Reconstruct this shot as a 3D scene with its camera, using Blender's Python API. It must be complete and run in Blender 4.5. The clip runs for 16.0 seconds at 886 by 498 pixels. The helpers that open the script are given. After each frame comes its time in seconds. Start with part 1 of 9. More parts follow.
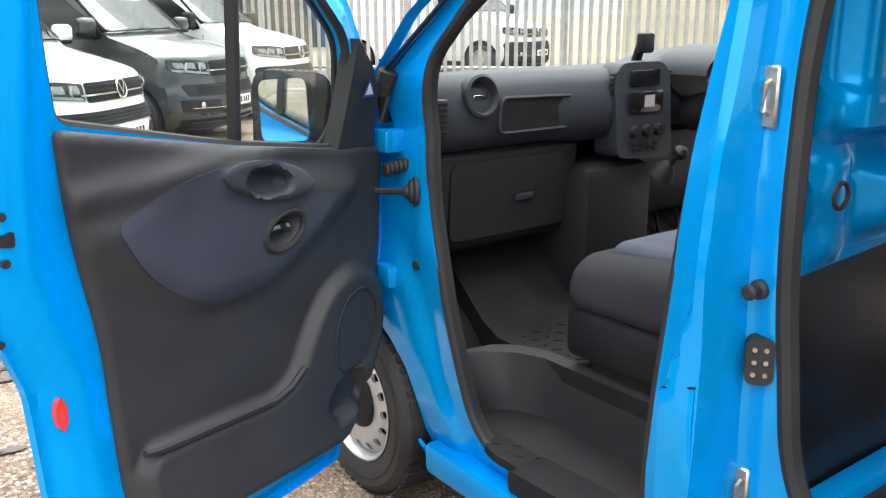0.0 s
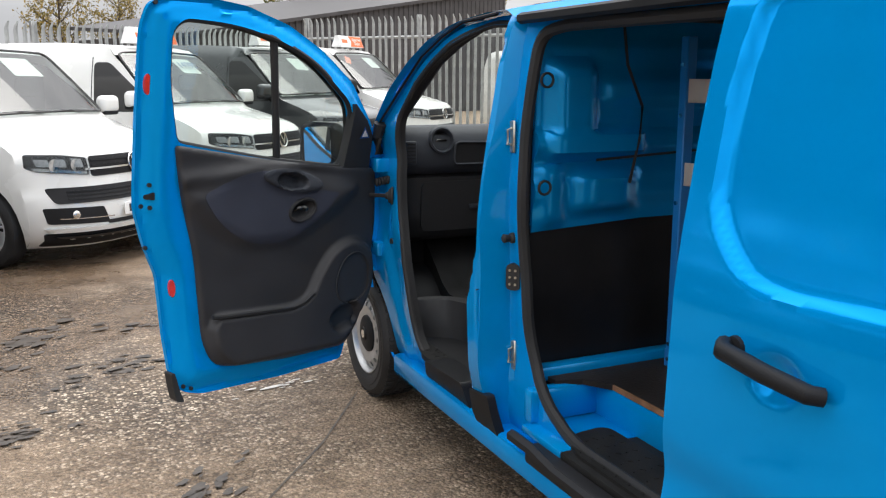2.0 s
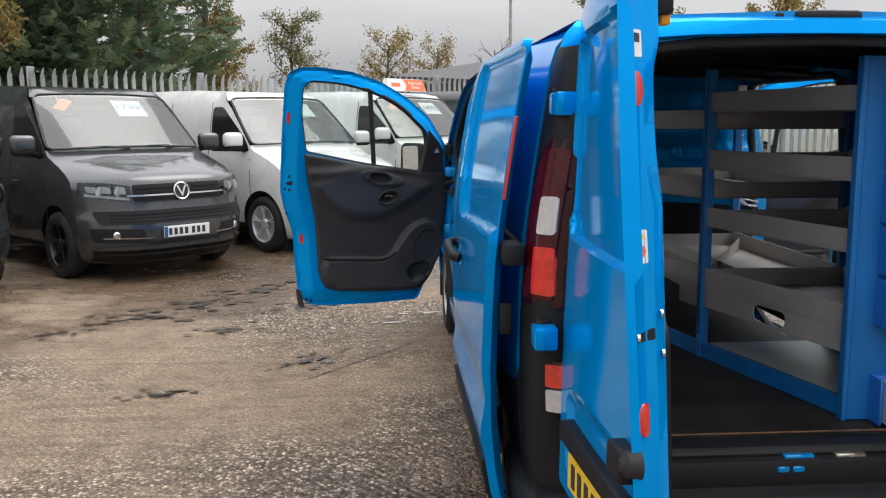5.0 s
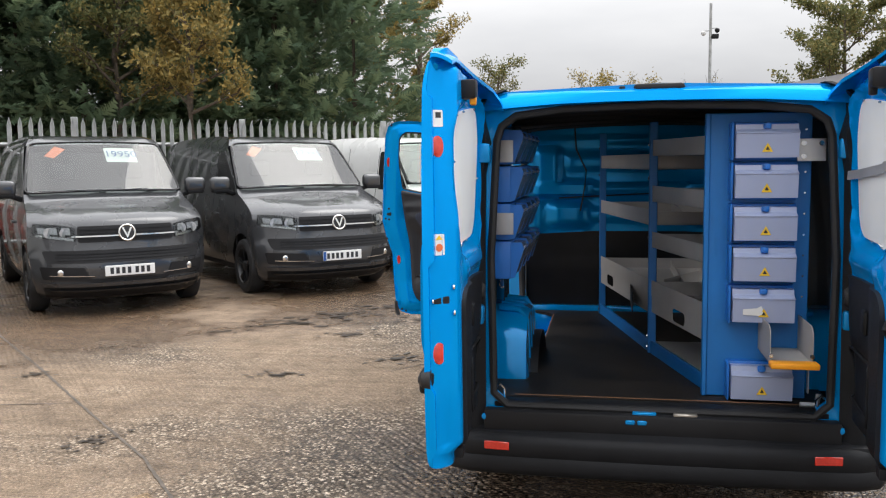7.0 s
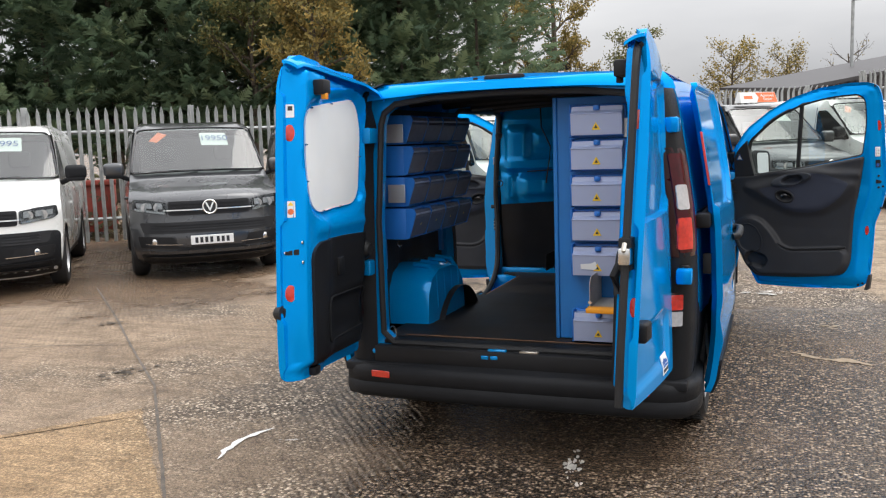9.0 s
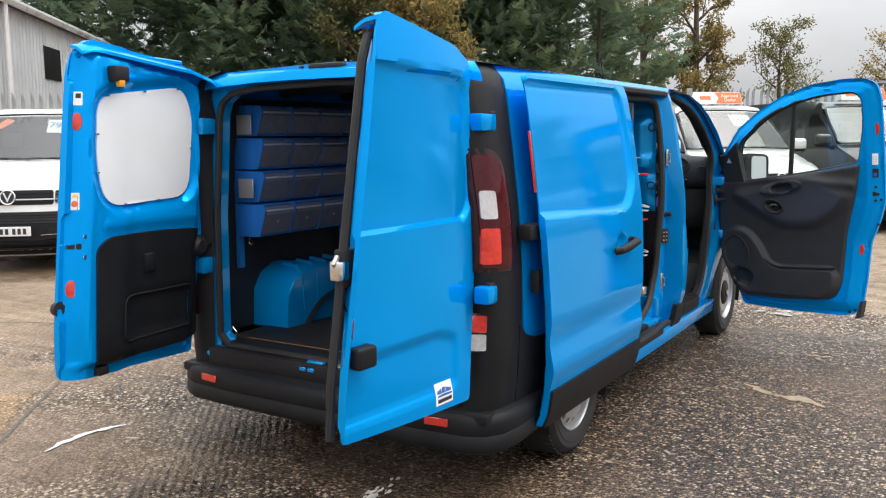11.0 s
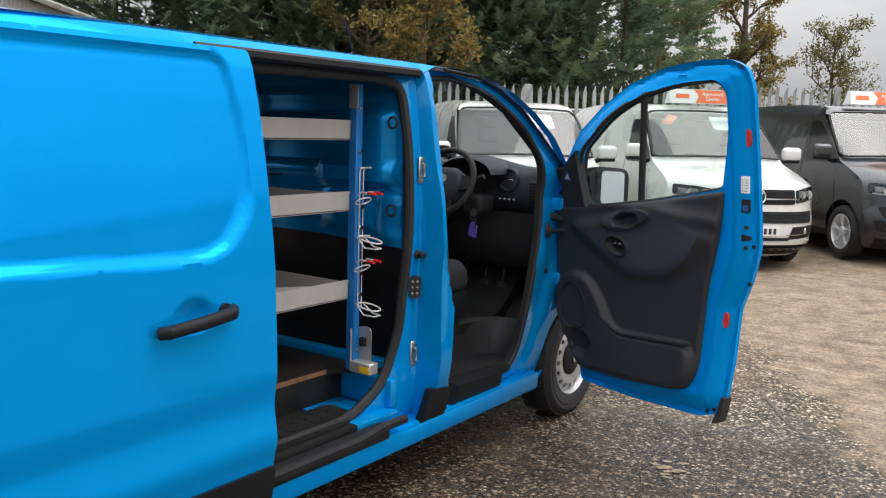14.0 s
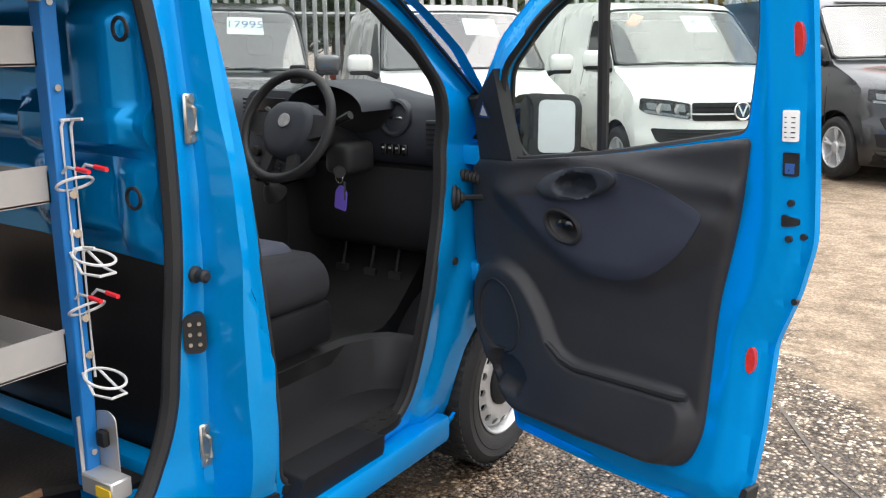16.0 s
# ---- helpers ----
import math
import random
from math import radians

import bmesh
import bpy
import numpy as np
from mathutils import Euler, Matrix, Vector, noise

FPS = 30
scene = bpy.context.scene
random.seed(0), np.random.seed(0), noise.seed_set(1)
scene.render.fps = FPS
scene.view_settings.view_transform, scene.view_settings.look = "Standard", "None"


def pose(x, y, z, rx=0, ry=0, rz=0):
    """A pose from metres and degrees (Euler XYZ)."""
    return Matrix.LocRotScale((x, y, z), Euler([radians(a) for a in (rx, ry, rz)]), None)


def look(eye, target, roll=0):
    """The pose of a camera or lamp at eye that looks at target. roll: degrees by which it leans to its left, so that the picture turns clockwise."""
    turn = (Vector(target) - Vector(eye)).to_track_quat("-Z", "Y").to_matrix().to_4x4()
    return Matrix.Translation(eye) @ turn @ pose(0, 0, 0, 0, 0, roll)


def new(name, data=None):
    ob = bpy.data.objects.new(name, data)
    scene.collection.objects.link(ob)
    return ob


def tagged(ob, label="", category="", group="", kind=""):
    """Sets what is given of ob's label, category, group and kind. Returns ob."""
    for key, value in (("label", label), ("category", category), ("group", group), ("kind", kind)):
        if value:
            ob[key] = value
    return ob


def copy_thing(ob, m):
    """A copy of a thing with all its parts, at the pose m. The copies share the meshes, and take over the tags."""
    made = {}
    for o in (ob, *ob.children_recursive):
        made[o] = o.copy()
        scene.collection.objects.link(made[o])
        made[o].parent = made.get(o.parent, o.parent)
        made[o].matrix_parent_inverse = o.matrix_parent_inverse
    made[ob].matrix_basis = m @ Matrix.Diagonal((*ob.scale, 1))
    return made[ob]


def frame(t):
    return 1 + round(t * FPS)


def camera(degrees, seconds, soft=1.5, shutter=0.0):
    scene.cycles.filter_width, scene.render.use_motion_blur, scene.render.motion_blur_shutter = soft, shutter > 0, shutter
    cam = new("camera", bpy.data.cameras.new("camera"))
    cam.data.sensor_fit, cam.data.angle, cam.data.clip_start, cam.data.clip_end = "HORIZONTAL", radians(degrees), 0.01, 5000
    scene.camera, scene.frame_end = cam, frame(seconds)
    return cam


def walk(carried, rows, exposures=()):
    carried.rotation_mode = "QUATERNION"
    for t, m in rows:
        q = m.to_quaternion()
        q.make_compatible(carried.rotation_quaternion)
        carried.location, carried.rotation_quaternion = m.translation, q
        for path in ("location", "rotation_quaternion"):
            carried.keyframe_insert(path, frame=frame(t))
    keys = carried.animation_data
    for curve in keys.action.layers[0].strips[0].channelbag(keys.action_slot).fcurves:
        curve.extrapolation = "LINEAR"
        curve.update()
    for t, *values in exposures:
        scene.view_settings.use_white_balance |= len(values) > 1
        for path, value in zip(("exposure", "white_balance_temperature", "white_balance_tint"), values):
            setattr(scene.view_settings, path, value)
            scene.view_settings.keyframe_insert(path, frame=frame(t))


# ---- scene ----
cam = camera(54.0, 16.0, soft=1.2)
PATH = [
    (0, (-2.29, 1.704, 1.595), (-1.138, 3.253, 1.074), -0.3),
    (0.5, (-2.4, 1.248, 1.614), (-1.322, 2.866, 1.147), -0.7),
    (1, (-2.472, 0.795, 1.632), (-1.505, 2.49, 1.196), -0.6),
    (1.5, (-2.418, 0.336, 1.645), (-1.541, 2.086, 1.234), -0.8),
    (2, (-2.379, -0.115, 1.647), (-1.56, 1.669, 1.264), 0.1),
    (2.5, (-2.23, -0.529, 1.657), (-1.56, 1.321, 1.297), 1.3),
    (3, (-2.076, -0.957, 1.679), (-1.509, 0.931, 1.342), 1.4),
    (3.2, (-2.04, -1.154, 1.672), (-1.485, 0.738, 1.34), 1.4),
    (5.3, (-1.201, -2.726, 1.604), (-1.157, -0.745, 1.33), -0.9),
    (5.4, (-1.147, -2.809, 1.613), (-1.129, -0.827, 1.348), -1.1),
    (5.5, (-1.094, -2.872, 1.62), (-1.102, -0.889, 1.36), -1.0),
    (6, (-0.861, -3.2, 1.612), (-0.972, -1.217, 1.383), -0.7),
    (6.5, (-0.565, -3.436, 1.615), (-0.804, -1.461, 1.403), -0.5),
    (7, (-0.205, -3.623, 1.618), (-0.579, -1.668, 1.42), -0.7),
    (7.5, (0.127, -3.807, 1.614), (-0.387, -1.884, 1.415), -0.7),
    (8, (0.504, -3.891, 1.599), (-0.131, -2.007, 1.382), -0.4),
    (8.5, (0.914, -3.979, 1.605), (0.214, -2.12, 1.374), -1.0),
    (9, (1.294, -4.062, 1.613), (0.573, -2.213, 1.368), -1.9),
    (9.2, (1.435, -4.027, 1.61), (0.712, -2.179, 1.36), -2.1),
    (11.3, (2.692, -2.778, 1.604), (1.618, -1.112, 1.338), 0.0),
    (11.5, (2.762, -2.617, 1.591), (1.671, -0.963, 1.319), 0.2),
    (12, (2.935, -2.232, 1.61), (1.808, -0.607, 1.309), 0.4),
    (12.5, (3.122, -1.804, 1.615), (1.955, -0.21, 1.3), 0.6),
    (13, (3.157, -1.35, 1.6), (1.988, 0.246, 1.305), 1.8),
    (13.5, (3.137, -0.886, 1.612), (1.99, 0.726, 1.319), 2.6),
    (14, (3.107, -0.391, 1.628), (1.965, 1.228, 1.353), 1.8),
    (14.5, (2.932, 0.045, 1.623), (1.818, 1.68, 1.332), 1.2),
    (15, (2.786, 0.453, 1.629), (1.7, 2.099, 1.296), 0.3),
    (15.5, (2.627, 0.862, 1.634), (1.566, 2.514, 1.249), -0.0),
    (16, (2.421, 1.262, 1.623), (1.369, 2.897, 1.155), 0.1),
]
walk(cam, [(t, look(eye, target, roll)) for t, eye, target, roll in PATH], [(0.0, 1.45), (0.5, 1.05), (1.5, 0.6), (2.0, 0.4), (2.5, -0.05), (3.0, -0.3), (5.5, 0.2), (7.5, 0.3), (9.0, 0.25), (11.5, 0.4), (12.5, 0.25), (14.0, 0.1), (15.0, 0.2), (16.0, 0.75)])
from mathutils import geometry

# ---- light ----
world = bpy.data.worlds.new("overcast")
scene.world = world
world.use_nodes = True
wn, wl = world.node_tree.nodes, world.node_tree.links
sky = wn.new("ShaderNodeTexSky")
sky.sky_type, sky.sun_disc = "NISHITA", False
sky.sun_elevation, sky.sun_rotation = radians(62), radians(60)
sky.air_density, sky.dust_density = 1.0, 4.0
grey = wn.new("ShaderNodeHueSaturation")
grey.inputs["Saturation"].default_value = 0.10
clouds = wn.new("ShaderNodeTexNoise")
clouds.inputs["Scale"].default_value, clouds.inputs["Detail"].default_value = 2.2, 5.0
wc = wn.new("ShaderNodeTexCoord")
ws = wn.new("ShaderNodeMapping")
ws.inputs["Scale"].default_value = (1, 1, 3.5)
cr = wn.new("ShaderNodeValToRGB")
cr.color_ramp.elements[0].position, cr.color_ramp.elements[0].color = 0.30, (6.0, 6.1, 6.4, 1)
cr.color_ramp.elements[1].position, cr.color_ramp.elements[1].color = 0.72, (9.2, 9.2, 9.3, 1)
mixw = wn.new("ShaderNodeMix")
mixw.data_type = "RGBA"
mixw.inputs["Factor"].default_value = 0.78
wl.new(wc.outputs["Generated"], ws.inputs["Vector"])
wl.new(ws.outputs["Vector"], clouds.inputs["Vector"])
wl.new(clouds.outputs["Fac"], cr.inputs["Fac"])
wl.new(sky.outputs["Color"], grey.inputs["Color"])
wl.new(grey.outputs["Color"], mixw.inputs["A"])
wl.new(cr.outputs["Color"], mixw.inputs["B"])
# an overcast sky is about three times as bright overhead as at the horizon
wz = wn.new("ShaderNodeSeparateXYZ")
wl.new(wc.outputs["Generated"], wz.inputs["Vector"])
wg = wn.new("ShaderNodeMapRange")
for key, value in (("From Min", 0.05), ("From Max", 1.0), ("To Min", 0.66), ("To Max", 2.85)):
    wg.inputs[key].default_value = value
wl.new(wz.outputs["Z"], wg.inputs["Value"])
wm = wn.new("ShaderNodeVectorMath")
wm.operation = "SCALE"
wl.new(mixw.outputs["Result"], wm.inputs[0])
wl.new(wg.outputs["Result"], wm.inputs["Scale"])
wl.new(wm.outputs["Vector"], wn["Background"].inputs["Color"])
wn["Background"].inputs["Strength"].default_value = 0.115

sun = new("sun", bpy.data.lights.new("sun", "SUN"))
sun.data.energy, sun.data.angle, sun.data.color = 0.8, radians(40), (1.0, 0.96, 0.9)
sun.matrix_world = look((5.0, 3.0, 11.0), (0, 0, 0))


# ---- materials ----
def material(name, colour, rough=0.5, metal=0.0, vary=0.08, scale=6.0, bump=0.0, bump_scale=80.0, coat=0.0, spec=0.5, second=None, dirt=0.0):
    """A surface with fine and broad variation of its colour, its gloss and its relief."""
    m = bpy.data.materials.new(name)
    m.use_nodes = True
    n, l = m.node_tree.nodes, m.node_tree.links
    b = n["Principled BSDF"]
    b.inputs["Metallic"].default_value = metal
    b.inputs["Specular IOR Level"].default_value = spec
    b.inputs["Coat Weight"].default_value, b.inputs["Coat Roughness"].default_value = coat, 0.04
    tc = n.new("ShaderNodeTexCoord")
    big = n.new("ShaderNodeTexNoise")
    big.inputs["Scale"].default_value, big.inputs["Detail"].default_value = scale, 6.0
    fine = n.new("ShaderNodeTexNoise")
    fine.inputs["Scale"].default_value, fine.inputs["Detail"].default_value = bump_scale, 3.0
    l.new(tc.outputs["Object"], big.inputs["Vector"])
    l.new(tc.outputs["Object"], fine.inputs["Vector"])
    ramp = n.new("ShaderNodeValToRGB")
    lo = [c * (1 - vary) for c in colour]
    hi = second or [min(1, c * (1 + vary)) for c in colour]
    ramp.color_ramp.elements[0].position, ramp.color_ramp.elements[0].color = 0.32, (*lo, 1)
    ramp.color_ramp.elements[1].position, ramp.color_ramp.elements[1].color = 0.68, (*hi, 1)
    l.new(big.outputs["Fac"], ramp.inputs["Fac"])
    l.new(ramp.outputs["Color"], b.inputs["Base Color"])
    rr = n.new("ShaderNodeMapRange")
    rr.inputs["To Min"].default_value, rr.inputs["To Max"].default_value = max(0.02, rough * (0.85 - dirt)), min(1, rough * (1.15 + dirt))
    l.new(big.outputs["Fac"], rr.inputs["Value"])
    l.new(rr.outputs["Result"], b.inputs["Roughness"])
    if bump:
        bp = n.new("ShaderNodeBump")
        bp.inputs["Strength"].default_value, bp.inputs["Distance"].default_value = bump, 0.004
        l.new(fine.outputs["Fac"], bp.inputs["Height"])
        l.new(bp.outputs["Normal"], b.inputs["Normal"])
    return m


def glass_material(name, tint, gloss=1.0, floor=0.05):
    """Clear sheet glass: see-through, with a mirror gloss that grows towards grazing."""
    m = bpy.data.materials.new(name)
    m.use_nodes = True
    n, l = m.node_tree.nodes, m.node_tree.links
    n.remove(n["Principled BSDF"])
    clear, shine, mix, facing, power, scale = (n.new(k) for k in ("ShaderNodeBsdfTransparent", "ShaderNodeBsdfGlossy", "ShaderNodeMixShader", "ShaderNodeLayerWeight", "ShaderNodeMath", "ShaderNodeMath"))
    clear.inputs["Color"].default_value = (*tint, 1)
    shine.inputs["Roughness"].default_value = 0.01
    shine.inputs["Color"].default_value = (gloss, gloss, gloss, 1)
    facing.inputs["Blend"].default_value = 0.5
    power.operation, scale.operation = "POWER", "MULTIPLY_ADD"
    power.inputs[1].default_value = 4.0
    scale.inputs[1].default_value, scale.inputs[2].default_value = 0.85 - floor, floor
    l.new(facing.outputs["Facing"], power.inputs[0])
    l.new(power.outputs["Value"], scale.inputs[0])
    l.new(scale.outputs["Value"], mix.inputs["Fac"])
    l.new(clear.outputs["BSDF"], mix.inputs[1])
    l.new(shine.outputs["BSDF"], mix.inputs[2])
    l.new(mix.outputs["Shader"], n["Material Output"].inputs["Surface"])
    m.surface_render_method = "BLENDED"
    return m


def leaf_material(name, dark, light, third):
    m = bpy.data.materials.new(name)
    m.use_nodes = True
    n, l = m.node_tree.nodes, m.node_tree.links
    b = n["Principled BSDF"]
    geo = n.new("ShaderNodeNewGeometry")
    ramp = n.new("ShaderNodeValToRGB")
    ramp.color_ramp.elements[0].color, ramp.color_ramp.elements[1].color = (*dark, 1), (*third, 1)
    e = ramp.color_ramp.elements.new(0.7)
    e.color = (*light, 1)
    l.new(geo.outputs["Random Per Island"], ramp.inputs["Fac"])
    l.new(ramp.outputs["Color"], b.inputs["Base Color"])
    b.inputs["Roughness"].default_value = 0.65
    b.inputs["Specular IOR Level"].default_value = 0.25
    # light that comes through the leaf from behind
    thin, mix = n.new("ShaderNodeBsdfTranslucent"), n.new("ShaderNodeMixShader")
    mix.inputs["Fac"].default_value = 0.45
    l.new(ramp.outputs["Color"], thin.inputs["Color"])
    l.new(b.outputs["BSDF"], mix.inputs[1])
    l.new(thin.outputs["BSDF"], mix.inputs[2])
    l.new(mix.outputs["Shader"], n["Material Output"].inputs["Surface"])
    return m


BLUE = material("blue_paint", (0.0, 0.318, 0.82), 0.085, metal=0.38, vary=0.03, scale=3.0, coat=0.05, spec=0.05, dirt=0.04)
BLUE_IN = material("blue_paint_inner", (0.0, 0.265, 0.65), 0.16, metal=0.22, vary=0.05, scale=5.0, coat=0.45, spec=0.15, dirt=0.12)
# the van's blue, darkened to put the load space's shade into the colour
BULKBLUE_DIM = material("blue_paint_dim_bulkhead", (0.0, 0.225, 0.55), 0.20, metal=0.40, vary=0.06, scale=5.0, coat=0.15, spec=0.12, dirt=0.3)
PLASTIC = material("black_plastic", (0.0115, 0.012, 0.0138), 0.5, vary=0.2, bump=0.25, bump_scale=420, spec=0.2)
TRIM = material("charcoal_trim", (0.019, 0.019, 0.0205), 0.55, vary=0.12, bump=0.3, bump_scale=500, spec=0.35)
DASH = material("dash_plastic", (0.027, 0.031, 0.040), 0.55, vary=0.1, bump=0.3, bump_scale=500, spec=0.35)
INSERT = material("blue_grey_trim", (0.036, 0.041, 0.060), 0.6, vary=0.1, bump=0.35, bump_scale=600, spec=0.3)
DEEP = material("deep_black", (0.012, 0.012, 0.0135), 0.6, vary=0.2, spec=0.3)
BULKBLACK = material("bulkhead_black", (0.010, 0.010, 0.011), 0.30, vary=0.2, bump=0.1, bump_scale=60, spec=0.22)
GLOSSBLACK = material("gloss_black", (0.012, 0.012, 0.013), 0.12, vary=0.1, spec=0.5)
RUBBER = material("rubber", (0.02, 0.02, 0.021), 0.6, vary=0.2, bump=0.2, bump_scale=200, spec=0.35)
TYRE = material("tyre_rubber", (0.022, 0.022, 0.023), 0.62, vary=0.3, bump=0.5, bump_scale=140, spec=0.4)
DOORTRIM = material("door_card_plastic", (0.027, 0.027, 0.030), 0.5, vary=0.12, bump=0.3, bump_scale=500, spec=0.4)
FABRIC = material("seat_fabric", (0.034, 0.035, 0.040), 0.9, vary=0.15, bump=0.6, bump_scale=900, spec=0.15)
FABRIC_BLUE = material("seat_fabric_blue", (0.075, 0.08, 0.11), 0.9, vary=0.15, bump=0.6, bump_scale=900, spec=0.15)
MAT = material("floor_rubber", (0.0125, 0.0125, 0.0125), 0.7, vary=0.35, scale=9, bump=0.3, bump_scale=160, spec=0.18)
PLY = material("cargo_floor", (0.018, 0.016, 0.015), 0.55, vary=0.5, scale=3.0, bump=0.35, bump_scale=90, spec=0.16, second=(0.036, 0.030, 0.026), dirt=0.2)
WOODEDGE = material("plywood_edge", (0.20, 0.10, 0.05), 0.7, vary=0.3, scale=20)
RACKBLUE = material("rack_blue", (0.006, 0.155, 0.46), 0.45, vary=0.08, bump=0.15, bump_scale=600)
SHELF = material("grey_steel_shelf", (0.38, 0.36, 0.34), 0.42, vary=0.08, bump=0.1, bump_scale=500)
ALU = material("galvanised_sheet", (0.52, 0.51, 0.50), 0.35, metal=0.6, vary=0.1)
LAMPSILVER = material("lamp_reflector", (0.50, 0.50, 0.50), 0.30, metal=0.35, vary=0.25, scale=30)
CHROME = material("bright_metal", (0.72, 0.71, 0.69), 0.18, metal=1.0, vary=0.05)
ZINC = material("zinc_striker", (0.50, 0.46, 0.40), 0.35, metal=0.9, vary=0.2, scale=40)
WHEEL = material("silver_steel_wheel", (0.43, 0.43, 0.43), 0.36, metal=0.55, vary=0.06)
ALLOY = material("alloy_wheel", (0.66, 0.67, 0.68), 0.25, metal=0.35, vary=0.05)
BOARD = material("white_board", (0.78, 0.79, 0.79), 0.5, vary=0.02)
BINBLUE = material("blue_bin_plastic", (0.018, 0.16, 0.55), 0.35, vary=0.06)
ORANGE = material("orange_plastic", (0.85, 0.33, 0.01), 0.45, vary=0.05)
RED = material("red_reflector", (0.62, 0.035, 0.02), 0.25, vary=0.1, scale=60, coat=0.6)
LAMPDARK = material("smoked_red_lamp", (0.024, 0.002, 0.004), 0.08, vary=0.1, coat=0.3, spec=0.3)
LAMPSMOKE = material("smoked_lens", (0.060, 0.003, 0.006), 0.06, vary=0.25, scale=30, coat=0.1, spec=0.3)
LAMPHOT = material("bright_red_lamp", (0.62, 0.02, 0.012), 0.08, vary=0.15, scale=50, coat=1.0)
LAMPWHITE = material("clear_lamp", (0.50, 0.48, 0.47), 0.10, vary=0.1, scale=60, coat=1.0)
YELLOW = material("yellow_sticker", (0.85, 0.55, 0.03), 0.5, vary=0.03)
PAPER = material("white_paper", (0.80, 0.80, 0.79), 0.6, vary=0.02)
INK = material("dark_print", (0.03, 0.03, 0.035), 0.6, vary=0.05)
BLUEINK = material("blue_print", (0.02, 0.09, 0.32), 0.5, vary=0.05)
ORANGEINK = material("orange_print", (0.80, 0.17, 0.05), 0.5, vary=0.05)
PURPLE = material("purple_tag", (0.16, 0.10, 0.55), 0.4, vary=0.05)
REDDIP = material("red_dipped_plastic", (0.65, 0.02, 0.03), 0.35, vary=0.05)
WIRE = material("white_wire", (0.62, 0.61, 0.60), 0.4, vary=0.05)
MIRROR = material("mirror_glass", (0.86, 0.88, 0.9), 0.015, metal=1.0, vary=0.0)
GLASS = glass_material("window_glass", (0.90, 0.94, 0.92))
SCREENGLASS = glass_material("windscreen_glass", (0.91, 0.95, 0.92))
VANGLASS = glass_material("van_windscreen", (0.74, 0.83, 0.78), 0.56, 0.18)
LENS = glass_material("lamp_lens", (0.80, 0.82, 0.83), 0.45)
CLEARBIN = material("frosted_bin", (0.36, 0.41, 0.58), 0.32, vary=0.02, scale=8)
TILTBIN = material("grey_tilt_bin", (0.135, 0.155, 0.225), 0.24, vary=0.08, scale=20)
VANWHITE = material("van_white", (0.74, 0.74, 0.72), 0.28, vary=0.03, scale=2, coat=0.8, dirt=0.2)
VANGREY = material("van_grey", (0.058, 0.060, 0.065), 0.28, metal=0.40, vary=0.05, scale=2, coat=0.9, dirt=0.2)
VANDARK = material("van_dark_grey", (0.036, 0.039, 0.043), 0.30, metal=0.35, vary=0.06, scale=2, coat=0.9, dirt=0.2)
BLACKALLOY = material("black_alloy", (0.015, 0.015, 0.016), 0.3, vary=0.1)
GALV = material("galvanised_fence", (0.36, 0.37, 0.37), 0.5, metal=0.25, vary=0.22, scale=5, second=(0.46, 0.47, 0.46), bump=0.1)
BARK = material("bark", (0.10, 0.08, 0.06), 0.9, vary=0.4, scale=14, bump=0.8, bump_scale=40)
CONIFER = leaf_material("conifer_sprays", (0.100, 0.155, 0.100), (0.165, 0.235, 0.138), (0.235, 0.290, 0.160))
AUTUMN = leaf_material("autumn_leaves", (0.14, 0.13, 0.055), (0.34, 0.265, 0.09), (0.50, 0.36, 0.12))
GREENGOLD = leaf_material("green_gold_leaves", (0.10, 0.12, 0.05), (0.20, 0.20, 0.08), (0.36, 0.29, 0.11))
SCRUB = leaf_material("dry_scrub", (0.08, 0.06, 0.035), (0.13, 0.10, 0.06), (0.10, 0.11, 0.04))
CLAD = material("pale_cladding", (0.50, 0.52, 0.53), 0.5, vary=0.08, scale=1.5)
DARKCLAD = material("dark_cladding", (0.055, 0.052, 0.055), 0.6, vary=0.25, scale=2.0)
BEIGE = material("beige_sheet", (0.55, 0.50, 0.38), 0.6, vary=0.15, scale=1.5)
BRICKRED = material("rust_red_steel", (0.26, 0.045, 0.03), 0.6, vary=0.3, scale=3)


